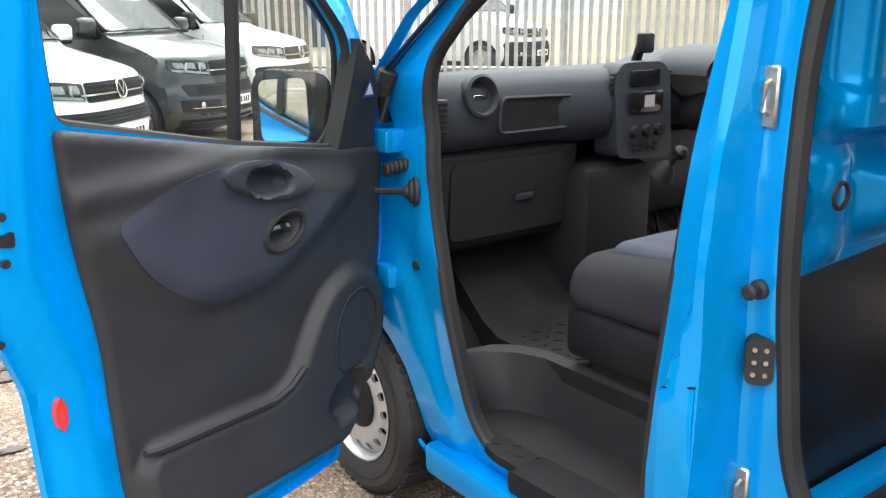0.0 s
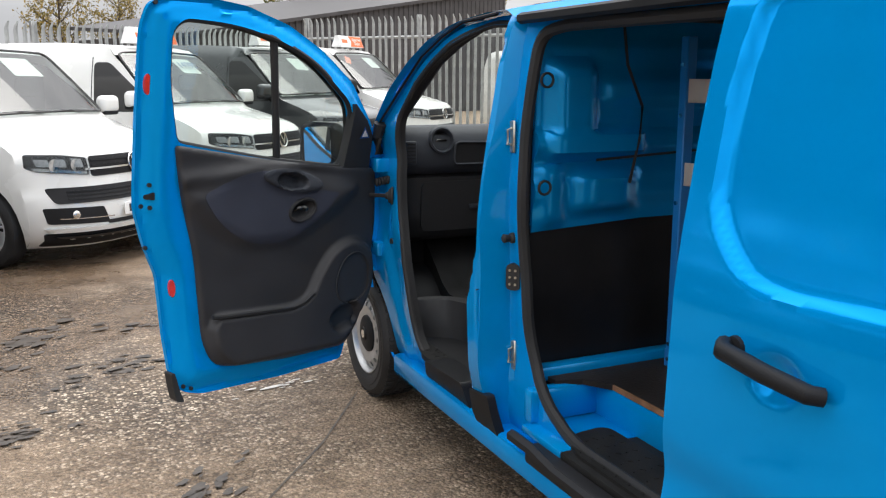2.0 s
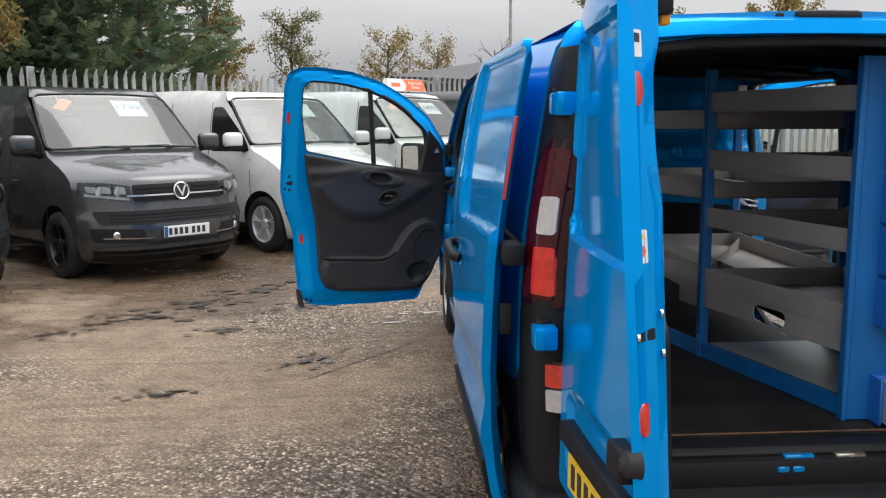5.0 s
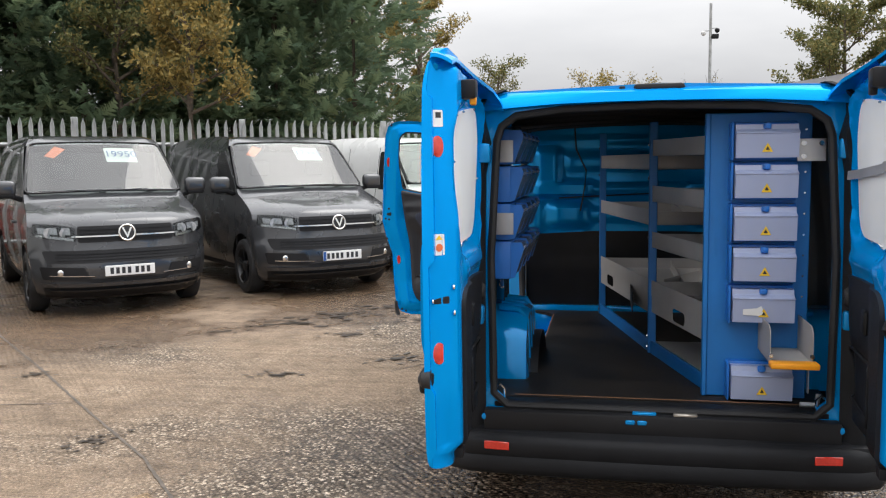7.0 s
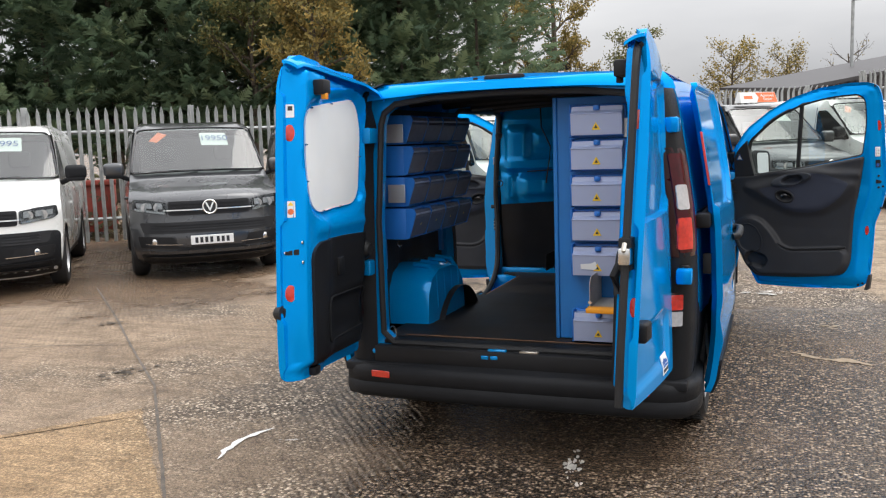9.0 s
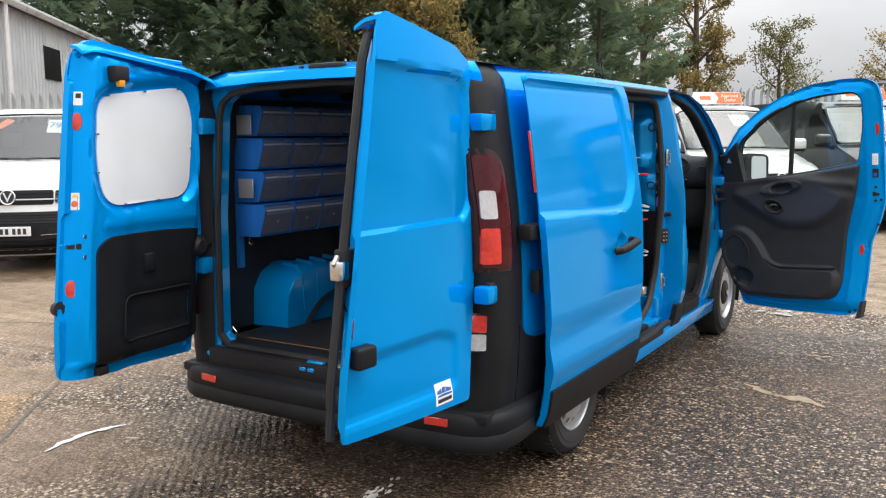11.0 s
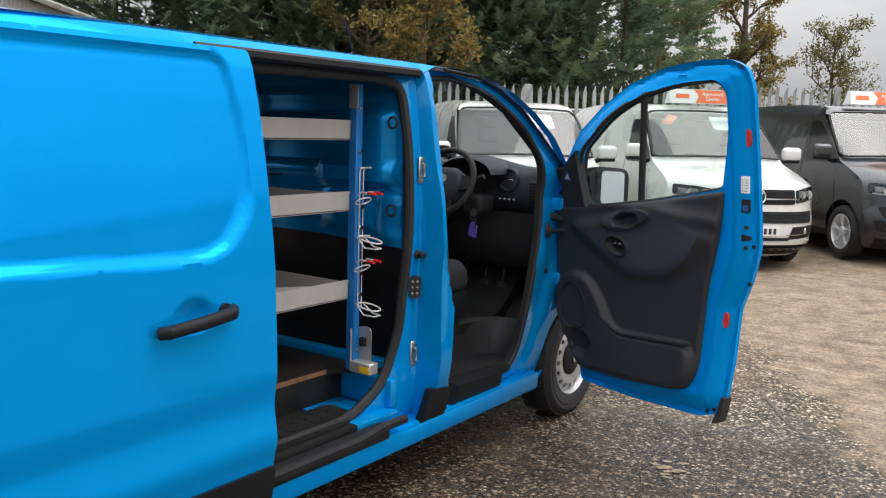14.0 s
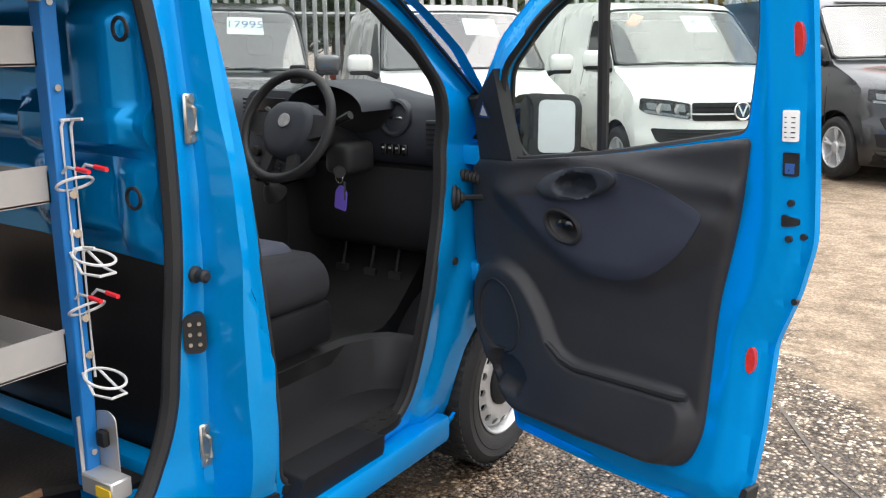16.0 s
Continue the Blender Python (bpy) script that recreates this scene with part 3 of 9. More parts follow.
def strip(name, pts, width, mat, label, category, seed=0, ragged=0.35, lift=0.004):
    """A thin ragged band lying on the ground along a line."""
    rng = random.Random(seed)
    line = dense(pts, 0.06, closed=False)
    a, b = [], []
    for i, p in enumerate(line):
        q, o = Vector(line[min(i + 1, len(line) - 1)]), Vector(line[max(i - 1, 0)])
        d = (q - o).normalized()
        taper = min(1.0, i / 4 + 0.15, (len(line) - 1 - i) / 4 + 0.15)
        for side, out in ((1, a), (-1, b)):
            w = width * taper * (1 + rng.uniform(-ragged, ragged)) / 2
            x, y = p[0] - d.y * w * side, p[1] + d.x * w * side
            out.append((x, y, ground(x, y) + lift))
    m = M().loops([b, a], closed=False)
    return tagged(part(name, m, mat), label, category, kind="structure")


def blotch(name, cx, cy, r, mat, label, category, seed=0, stretch=(1, 1), turn=0.0, lift=0.004, bits=14):
    """A broken patch: small ragged islands crowded towards the middle."""
    rng = random.Random(seed)
    m = M()
    c, s = math.cos(radians(turn)), math.sin(radians(turn))
    for j in range(bits):
        spread = 0.0 if j == 0 else 1.0
        ou, ow = rng.gauss(0, 0.9) * r * spread, rng.gauss(0, 0.9) * r * spread
        size = r * (0.40 if j == 0 else rng.uniform(0.05, 0.24))
        ph = [rng.uniform(0, 6.28) for _ in range(5)]
        k = 34 if j == 0 else 18
        pts = []
        for i in range(k):
            a = 2 * math.pi * i / k
            rr = size * (1 + sum((0.22, 0.20, 0.14, 0.10, 0.07)[q] * math.sin((1, 2, 3, 5, 8)[q] * a + ph[q]) for q in range(5)))
            u, w = (ou + max(0.2 * size, rr) * math.cos(a)) * stretch[0], (ow + max(0.2 * size, rr) * math.sin(a)) * stretch[1]
            pts.append((cx + c * u - s * w, cy + s * u + c * w))
        mx, my = sum(p[0] for p in pts) / k, sum(p[1] for p in pts) / k
        h = lift + 0.0004 * j
        m.add([(x, y, ground(x, y) + h) for x, y in pts] + [(mx, my, ground(mx, my) + h)], [(i, (i + 1) % k, k) for i in range(k)])
    return tagged(part(name, m, mat), label, category, kind="structure")


for i, (pts, w) in enumerate([
    ([(-6.4, 4.1), (-4.73, 2.56), (-3.78, 1.65), (-2.73, 0.67), (-1.41, -0.87), (-0.4, -2.2)], 0.035),
    ([(-5.4, 0.9), (-4.4, 1.5), (-3.78, 1.65)], 0.025),
    ([(-3.6, -1.2), (-2.92, -0.55), (-2.33, 0.1)], 0.025),
    ([(-1.95, 2.75), (-1.3, 3.55), (-0.93, 4.13)], 0.02),
    ([(1.31, 5.94), (1.97, 4.72), (2.42, 4.2)], 0.03),
]):
    strip("concrete_joint", pts, w * 0.55, JOINT, "dark filled joint between concrete slabs", "joint", seed=i)
for i, (x, y, r, st, tn) in enumerate([(-3.4, 4.7, 0.22, (2.2, 0.5), 20), (-2.6, 4.2, 0.12, (2.4, 0.5), 10), (-3.0, 5.2, 0.2, (2.2, 0.6), 35), (-2.1, 5.0, 0.16, (2.2, 0.5), 5), (-3.9, 4.2, 0.13, (2, 0.6), 40), (-1.9, 3.3, 0.11, (2.4, 0.5), 50), (-2.7, 2.6, 0.1, (3.0, 0.35), 25), (-4.6, 2.35, 0.09, (1.4, 0.7), 0), (-3.2, 0.9, 0.1, (1.5, 0.7), 50), (-2.6, 5.8, 0.22, (2.0, 0.6), 30), (-1.6, 5.9, 0.16, (2.4, 0.5), 12)]):
    blotch("wet_silt_patch", x, y, r * 0.95, STAIN, "dark wet silt lying on the concrete", "wet patch", seed=i, stretch=(1 + (st[0] - 1) * 0.35, 1 - (1 - st[1]) * 0.45), turn=tn, bits=30)
for i, (pts, w) in enumerate([([(1.38, 2.64), (1.46, 2.59), (1.54, 2.50), (1.61, 2.46)], 0.075), ([(1.56, 2.49), (1.66, 2.47), (1.76, 2.46), (1.87, 2.40), (1.90, 2.37)], 0.095)]):
    strip("sandy_patch", pts, w, SAND, "pale sandy scrape on the wet ground", "sand patch", seed=3 + i, ragged=0.55)
blotch("sandy_patch", 1.66, 3.62, 0.08, SAND, "thin sandy stain on the wet ground", "sand patch", seed=5, stretch=(1.3, 0.8), turn=20, bits=16)
blotch("residue_and_glint", 0.36, -0.02, 0.075, SCUM_GLINT, "whitish residue and painted puddle glints on the wet ground", "residue", seed=33, stretch=(0.6, 1.6), turn=10, lift=0.006, bits=26)
blotch("residue_and_glint", 1.16, 5.05, 0.10, SCUM_GLINT, "whitish residue dried under the open door", "residue", seed=31, stretch=(1.8, 0.7), turn=20, lift=0.006, bits=30)
rng = random.Random(8)
patch = [(x + rng.uniform(-0.015, 0.015), y + rng.uniform(-0.015, 0.015)) for x, y in dense([(2.21, 2.58), (2.28, 2.22), (2.38, 1.75), (2.62, 0.70), (4.60, 0.60), (4.40, 3.05), (3.10, 2.72)], 0.07)]
tagged(part("smooth_slab", M().plate(patch, [], lambda x, y: (x, y, ground(x, y) + 0.004), None, 0.5), material("smooth_wet_concrete", (0.235, 0.185, 0.148), 0.55, vary=0.22, scale=3.0, bump=0.35, bump_scale=90, second=(0.17, 0.135, 0.108)), smooth=0), "smooth tan concrete patch let into the yard", "slab", kind="structure")
# the last two are painted sky glints in a puddle; the others are residue
for i, (x, y, r, st, tn) in enumerate([(-1.2, -0.05, 0.05, (0.4, 2), -60), (0.95, -0.55, 0.12, (0.5, 1.2), 20), (-1.0, 4.7, 0.14, (1.8, 0.5), 15), (-1.35, 4.35, 0.1, (1.6, 0.6), 5)]):
    blotch("residue_and_glint", x, y, r * 0.8, SCUM_GLINT, "whitish residue and painted puddle glints on the wet ground", "residue", seed=20 + i, stretch=st, turn=tn, lift=0.006)

strip("residue_and_glint", [(-1.43, -0.42), (-1.465, -0.30), (-1.48, -0.18), (-1.475, -0.08), (-1.455, 0.01), (-1.41, 0.10)], 0.042, material("spilt_white_paint", (0.72, 0.70, 0.66), 0.6, vary=0.15, scale=40), "curved streak of spilt white paint on concrete", "paint streak", seed=9, ragged=0.6, lift=0.006)


# ---- fence ----
def fence(name, start, way, length, height, label):
    base = thing(name, label, "fence")
    d = Vector(way).normalized()
    side = Vector((-d.y, d.x))
    pale = M()
    w, dep, tip = 0.068, 0.028, 0.13
    prof = [(-w / 2, dep), (-w / 4, 0), (w / 4, 0), (w / 2, dep), (w / 2 - 0.004, dep + 0.004), (w / 4, 0.006), (-w / 4, 0.006), (-w / 2 + 0.004, dep + 0.004)]
    rings = []
    for z, k in ((0.05, 1), (height - tip, 1), (height - tip * 0.55, 0.72), (height, 0.1)):
        rings.append([(x * k, y, z) for x, y in prof])
    pale.loops(rings)
    # the tips splay into points
    pale.mapped(lambda x, y, z: (x, y - 0.05 * max(0, (z - height + tip) / tip) ** 2, z))
    me = mesh_of("pale", pale, GALV, 30)
    turn = math.atan2(d.y, d.x)
    count = int(length / 0.155)
    rest = M()
    rng = random.Random(5)
    for i in range(count):
        x, y = Vector(start) + d * (i * 0.155)
        z = ground(x, y) + rng.uniform(-0.008, 0.008)
        mm = Matrix.Translation((x, y, z)) @ Matrix.Rotation(turn + rng.uniform(-0.03, 0.03), 4, "Z") @ Matrix.Rotation(rng.uniform(-0.008, 0.008), 4, "Y")
        if i < 150:
            ob = new("pale", me)
            ob.parent, ob.matrix_basis = base, mm
        else:
            q = M()
            q.v, q.f = list(pale.v), list(pale.f)
            rest.join(q.moved(mm))
    if rest.v:
        tagged(part("far_pales", rest, GALV, base, smooth=30), kind="stuff")
    for h in (0.45, height - 0.42):
        for i in range(int(length / 2.75) + 1):
            a, b = Vector(start) + d * (i * 2.75), Vector(start) + d * min((i + 1) * 2.75, length)
            if (b - a).length < 0.05:
                continue
            off = side * 0.055
            pts = [(p.x + off.x, p.y + off.y, ground(p.x, p.y) + h) for p in (a, b)]
            m = M().tube(pts, 0.032, seg=4)
            part("rail", m, GALV, base, smooth=20)
    for i in range(int(length / 2.75) + 1):
        p = Vector(start) + d * (i * 2.75) + side * 0.11
        m = M().box(-0.05, 0.05, -0.028, 0.028, 0, height + 0.02, 0.004, 1).moved(Matrix.Translation((p.x, p.y, ground(p.x, p.y))) @ Matrix.Rotation(turn, 4, "Z"))
        part("post", m, GALV, base)
    return base


CORNER = spot(14.4, 12.5)
fence("palisade_fence", spot(-9.0, 12.5), ALONG, 23.4, 2.40, "galvanised steel palisade fence with pointed pales behind parked vans")
fence("palisade_gate_fence", CORNER, -BACK, 13.0, 2.68, "tall galvanised palisade fence and gate across the yard")


# ---- trees ----
def limb(m, p, d, length, r, depth, tips, rng, bend=0.5):
    pts, q, dirn = [p], Vector(p), Vector(d).normalized()
    for _ in range(4):
        dirn = (dirn + Vector((rng.uniform(-1, 1), rng.uniform(-1, 1), rng.uniform(-0.3, 0.8))) * 0.18 * bend).normalized()
        q = q + dirn * (length / 4)
        pts.append(q.copy())
        if depth and rng.random() < 0.9:
            out = (dirn + Vector((rng.uniform(-1, 1), rng.uniform(-1, 1), rng.uniform(-0.2, 0.5))).normalized() * 0.9).normalized()
            limb(m, q.copy(), out, length * rng.uniform(0.45, 0.65), r * 0.5, depth - 1, tips, rng, bend)
    m.tube(pts, lambda t: max(0.004, r * (1 - 0.7 * t)), seg=6 if depth else 4)
    if depth <= 1:
        tips += pts[1:]


def leaf(vs, fs, p, size, rng, droop=0.0):
    n = Vector((rng.gauss(0, 1), rng.gauss(0, 1), rng.gauss(0, 1) - droop)).normalized()
    u = n.orthogonal().normalized()
    u = (Matrix.Rotation(rng.uniform(0, 6.28), 3, n) @ u)
    w = n.cross(u)
    k = len(vs)
    a, b = size * rng.uniform(0.7, 1.3), size * rng.uniform(0.35, 0.6)
    vs += [p - u * a * 0.5, p + w * b * 0.5 + n * a * 0.08, p + u * a * 0.5, p - w * b * 0.5 + n * a * 0.08]
    fs += [(k, k + 1, k + 2), (k, k + 2, k + 3)]


def broad_tree(seed, height, spread, leaves, size, mat, label, at, trunk_share=0.35):
    rng = random.Random(seed)
    base = thing("tree", label, "tree")
    base.location = (at[0], at[1], ground(*at))
    m, tips = M(), []
    trunk = [Vector((0, 0, 0))]
    for i in range(1, 7):
        trunk.append(Vector((rng.uniform(-0.1, 0.1) * i * 0.3, rng.uniform(-0.1, 0.1) * i * 0.3, height * 0.86 * i / 6)))
    m.tube(trunk, lambda t: 0.02 * height * (1 - 0.85 * t) + 0.012, seg=8)
    for i in range(14):
        t = trunk_share + (1 - trunk_share) * i / 14
        k = min(5, int(t * 6))
        p = trunk[k].lerp(trunk[k + 1], t * 6 - k)
        a = i * 2.4 + rng.uniform(-0.4, 0.4)
        limb(m, p, (math.cos(a), math.sin(a), rng.uniform(0.35, 0.9)), spread * rng.uniform(0.7, 1.1) * (1.1 - 0.5 * t), 0.009 * height * (1.1 - 0.6 * t), 2, tips, rng)
    part("trunk", m, BARK, base)
    vs, fs = [], []
    for _ in range(leaves):
        p = rng.choice(tips) + Vector((rng.gauss(0, 0.16), rng.gauss(0, 0.16), rng.gauss(0, 0.14)))
        leaf(vs, fs, p, size, rng)
    if leaves:
        part("crown", M().add(vs, fs), mat, base, smooth=0)
    return base


def plume(vs, fs, p, axis, length, rng):
    """A feathery upswept spray: narrow leaflets on both sides of a curving stalk."""
    side = axis.cross(Vector((rng.gauss(0, 0.6), rng.gauss(0, 0.6), 1))).normalized()
    steps, n = 7, len(vs)
    for k in range(steps + 1):
        t = k / steps
        vs.append(p + axis * length * t + Vector((0, 0, length * (0.16 * t * t - 0.10 * t))))
    for k in range(steps):
        t = k / steps
        for s in (1, -1):
            r = length * (0.50 - 0.36 * t) * rng.uniform(0.75, 1.2)
            tip = vs[n + k] + axis * r * 0.85 + side * s * r * 0.75 + Vector((0, 0, rng.uniform(-0.14, 0.06) * length))
            mid = vs[n + k + 1].lerp(tip, 0.55) + Vector((0, 0, 0.03 * length))
            q = len(vs)
            vs += [tip, mid]
            fs += [(n + k, q, q + 1), (n + k, q + 1, n + k + 1)]


def conifer(seed, height, radius, label, at):
    """A dense dark cypress: a trunk clothed in upswept feathery sprays, with hollows between its boughs."""
    rng = random.Random(seed)
    base = thing("conifer", label, "tree")
    base.location = (at[0], at[1], ground(*at))
    part("trunk", M().tube([(0, 0, 0), (0.03, 0.02, height * 0.5), (0, 0, height)], lambda t: 0.24 * (1 - 0.9 * t) + 0.01, seg=8), BARK, base)
    vs, fs = [], []
    for _ in range(150):
        t = rng.random() ** 1.1
        z0, a = 1.3 + t * (height - 1.5), rng.uniform(0, 6.28)
        reach = radius * ((1 - t) ** 0.5 * 0.9 + 0.12) * rng.uniform(0.72, 1.1)
        for k in range(13):
            f = rng.random() ** 0.5
            aa = a + rng.gauss(0, 0.20)
            rr = reach * (0.45 + 0.55 * f)
            p = Vector((math.cos(aa) * rr, math.sin(aa) * rr, z0 + 0.22 * f * reach + rng.gauss(0, 0.22)))
            axis = Vector((math.cos(aa) + rng.gauss(0, 0.35), math.sin(aa) + rng.gauss(0, 0.35), rng.uniform(-0.15, 0.75))).normalized()
            plume(vs, fs, p, axis, rng.uniform(0.42, 0.85), rng)
    part("crown", M().add(vs, fs), CONIFER, base, smooth=0)
    return base


hedge = [conifer(11, 15.5, 2.7, "tall dark green cypress beyond the fence", spot(-2.4, 27.4)), conifer(12, 17.0, 2.9, "tall dark green cypress beyond the fence", spot(-0.6, 28.0)), conifer(13, 14.8, 2.6, "tall dark green cypress beyond the fence", spot(1.2, 27.2))]
for ob in hedge:
    tagged(ob, group="cypress belt")
rng = random.Random(8)
for i, l in enumerate([-6.2, -4.4, 2.9, 4.5, 6.2, 7.7, 9.0, 10.5]):
    p = spot(l, 27.6 + rng.uniform(-0.6, 0.7))
    copy_thing(hedge[i % 3], Matrix.Translation((p.x, p.y, ground(p.x, p.y))) @ Matrix.Rotation(rng.uniform(0, 6.28), 4, "Z"))
for i, l in enumerate([-7.0, -5.0, -2.8, -0.6, 1.6, 3.8, 6.0, 8.2, 10.2]):
    p = spot(l, 31.0)
    copy_thing(hedge[(i + 1) % 3], Matrix.Translation((p.x, p.y, ground(p.x, p.y))) @ Matrix.Rotation(i * 1.1, 4, "Z"))
broad_tree(21, 7.8, 1.7, 6500, 0.17, AUTUMN, "maple turning gold in front of dark cypresses", (-11.9, 19.6), 0.46)
broad_tree(32, 8.4, 1.8, 5200, 0.16, GREENGOLD, "green and gold maple in front of dark cypresses", (-14.6, 20.4), 0.46)
broad_tree(22, 14.5, 3.0, 17000, 0.20, GREENGOLD, "slender birch with thinning green and gold leaves", (-13.2, 44.0), 0.10)
broad_tree(23, 13.5, 2.6, 13000, 0.19, AUTUMN, "slender birch with green leaves turning gold", (-10.7, 45.0), 0.10)
broad_tree(24, 7.3, 1.7, 3800, 0.15, GREENGOLD, "small tree losing its autumn leaves beyond the yard", (-6.1, 44.0))
broad_tree(25, 6.2, 1.9, 2600, 0.16, AUTUMN, "small tree losing its autumn leaves beyond the yard", (-1.1, 46.0))
broad_tree(30, 6.0, 1.6, 1800, 0.16, AUTUMN, "small tree losing its autumn leaves beyond the yard", (1.4, 46.5))
broad_tree(26, 10.2, 3.0, 15000, 0.22, GREENGOLD, "bushy green and gold tree beyond the yard", (11.6, 45.0), 0.15)
broad_tree(27, 10.2, 2.8, 7000, 0.20, AUTUMN, "sparse autumn tree beyond the yard", (20.0, 45.0), 0.15)
broad_tree(28, 5.6, 1.5, 60, 0.12, AUTUMN, "nearly bare tree beyond the yard", (4.4, 43.0))
broad_tree(29, 5.0, 1.2, 30, 0.12, AUTUMN, "nearly bare tree beyond the yard", (8.5, 38.0))

vs, fs = [], []
rng = random.Random(40)
for _ in range(5200):
    l = rng.uniform(-9, 20)
    p2 = spot(l, rng.uniform(13.2, 14.2) if l < 8 else rng.uniform(14.2, 15.0))
    z = ground(p2.x, p2.y) + abs(rng.gauss(0, 0.35)) * (1.5 if l < 5 else 0.8)
    leaf(vs, fs, Vector((p2.x, p2.y, z)), 0.16, rng)
tagged(part("undergrowth", M().add(vs, fs), SCRUB, smooth=0), "dry brown scrub along the back of the fence", "scrub", kind="stuff")


# ---- masts and buildings ----
def mast(at, height, label, cams=True):
    base = thing("mast", label, "mast")
    base.location = (at[0], at[1], ground(*at))
    part("pole", M().tube([(0, 0, 0), (0, 0, height)], lambda t: 0.075 - 0.02 * t, seg=12), GALV, base)
    if cams:
        for i, (x, z) in enumerate(((0.26, height - 1.0), (-0.28, height - 1.1), (0.22, height - 1.3))):
            part("bracket", M().tube([(0, 0, z), (x, -0.05, z)], 0.02, seg=6), GALV, base)
            if i < 2:
                part("camera_housing", M().lathe([(0.03, 0.09), (0.09, 0.06), (0.1, 0), (0.08, -0.06), (0.02, -0.1)], 14).moved(Matrix.Translation((x, -0.05, z - 0.1))), VANWHITE if i else DEEP, base)
            else:
                part("camera_housing", M().box(x - 0.16, x + 0.1, -0.12, 0.1, z - 0.12, z + 0.06, 0.02), DEEP, base)
    else:
        part("floodlight", M().box(-0.48, 0.48, -0.2, 0.25, height - 0.05, height + 0.5, 0.05), DEEP, base)
    return base


mast((3.85, 34.2), 7.6, "slim galvanised mast carrying security cameras")
mast((-13.6, 60.0), 6.2, "dark floodlight on a tall post beyond the yard", cams=False)


def shed(name, label, corner, way, length, depth, height, wall_mat, rib=0.25, gutter=None, lean=0.0):
    """A clad hall: a ribbed front wall, end walls, a low roof and a gutter."""
    base = thing(name, label, "building")
    d = Vector(way).normalized()
    base.matrix_world = Matrix.Translation((*corner, ground(*corner) - 0.05)) @ Matrix.Rotation(math.atan2(d.y, d.x), 4, "Z")
    n = int(length / rib)
    pts = []
    for i in range(n):
        x = i * rib
        pts += [(x, 0), (x + rib * 0.45, 0), (x + rib * 0.55, -0.035), (x + rib * 0.9, -0.035)]
    pts.append((n * rib, 0))
    top = [height + lean * p[0] / length for p in pts]
    part("wall", M().loops([[(x, y, 0) for x, y in pts], [(x, y, t) for (x, y), t in zip(pts, top)]], closed=False), wall_mat, base, smooth=0)
    part("end_wall", M().box(-0.02, 0.1, 0.02, depth, 0, height), wall_mat, base)
    part("end_wall", M().box(n * rib - 0.1, n * rib, 0.02, depth, 0, height + lean), wall_mat, base)
    part("roof", M().add([(-0.15, -0.15, height), (length, -0.15, height + lean), (length, depth, height + lean + 0.5), (-0.15, depth, height + 0.5), (-0.15, -0.15, height - 0.12), (length, -0.15, height + lean - 0.12), (length, depth, height + lean + 0.38), (-0.15, depth, height + 0.38)], [(0, 1, 2, 3), (7, 6, 5, 4), (0, 4, 5, 1), (1, 5, 6, 2), (2, 6, 7, 3), (3, 7, 4, 0)]), DARKCLAD, base, smooth=0)
    if gutter:
        part("gutter", M().tube([(0, -0.2, height - 0.05), (length, -0.2, height + lean - 0.05)], 0.09, seg=8), gutter, base)
        part("downpipe", M().tube([(1.2, -0.16, 0), (1.2, -0.16, height)], 0.06, seg=8), gutter, base)
        part("window", M().box(4.2, 5.6, -0.06, 0.0, height - 1.5, height - 0.7, 0.01), DEEP, base)
        part("window", M().box(9.2, 10.6, -0.06, 0.0, height - 1.5, height - 0.7, 0.01), DEEP, base)
    return base


shed("industrial_building", "pale grey clad workshop with a white gutter", spot(-6.4, 14.8), BACK, 24, 10, 4.6, CLAD, gutter=VANWHITE)
shed("dark_shed", "long low dark-clad building beyond the fence", (1.85, 28.0), (13.6, 5.2), 15, 8, 2.7, DARKCLAD, lean=2.4)
shed("beige_store", "stacked beige sheet-metal store behind the gate", (12.2, 14.7), (5.0, -6.0), 9, 4, 3.4, BEIGE, rib=0.5)
skip = thing("red_skip", "rusty red steel skip behind the fence", "skip")
p = spot(-4.6, 14.0)
skip.matrix_world = Matrix.Translation((p.x, p.y, ground(p.x, p.y))) @ Matrix.Rotation(math.atan2(0.643, 0.766), 4, "Z")
sk = M().box(-1.5, 2.4, 0, 1.3, 0.1, 1.05, 0.03)
part("body", sk, BRICKRED, skip)
for i in range(7):
    part("rib", M().box(-1.4 + i * 0.62, -1.32 + i * 0.62, -0.05, 0.0, 0.1, 1.0, 0.005, 1), BRICKRED, skip)
part("rim", M().box(-1.55, 2.45, -0.06, 0.04, 1.0, 1.1, 0.01), BRICKRED, skip)
copy_thing(skip, Matrix.Translation((*spot(4.2, 14.0), ground(*spot(4.2, 14.0)))) @ Matrix.Rotation(math.atan2(0.643, 0.766), 4, "Z"))


# ---- parked vans ----
TX = ([0.15, 0.24, 0.4, 0.6, 0.85, 1.0, 1.08, 1.2, 1.6, 1.82, 1.90, 1.95], [0.80, 0.88, 0.925, 0.945, 0.95, 0.945, 0.93, 0.905, 0.845, 0.80, 0.745, 0.66])


def tw(z):
    return curve(z, *TX)


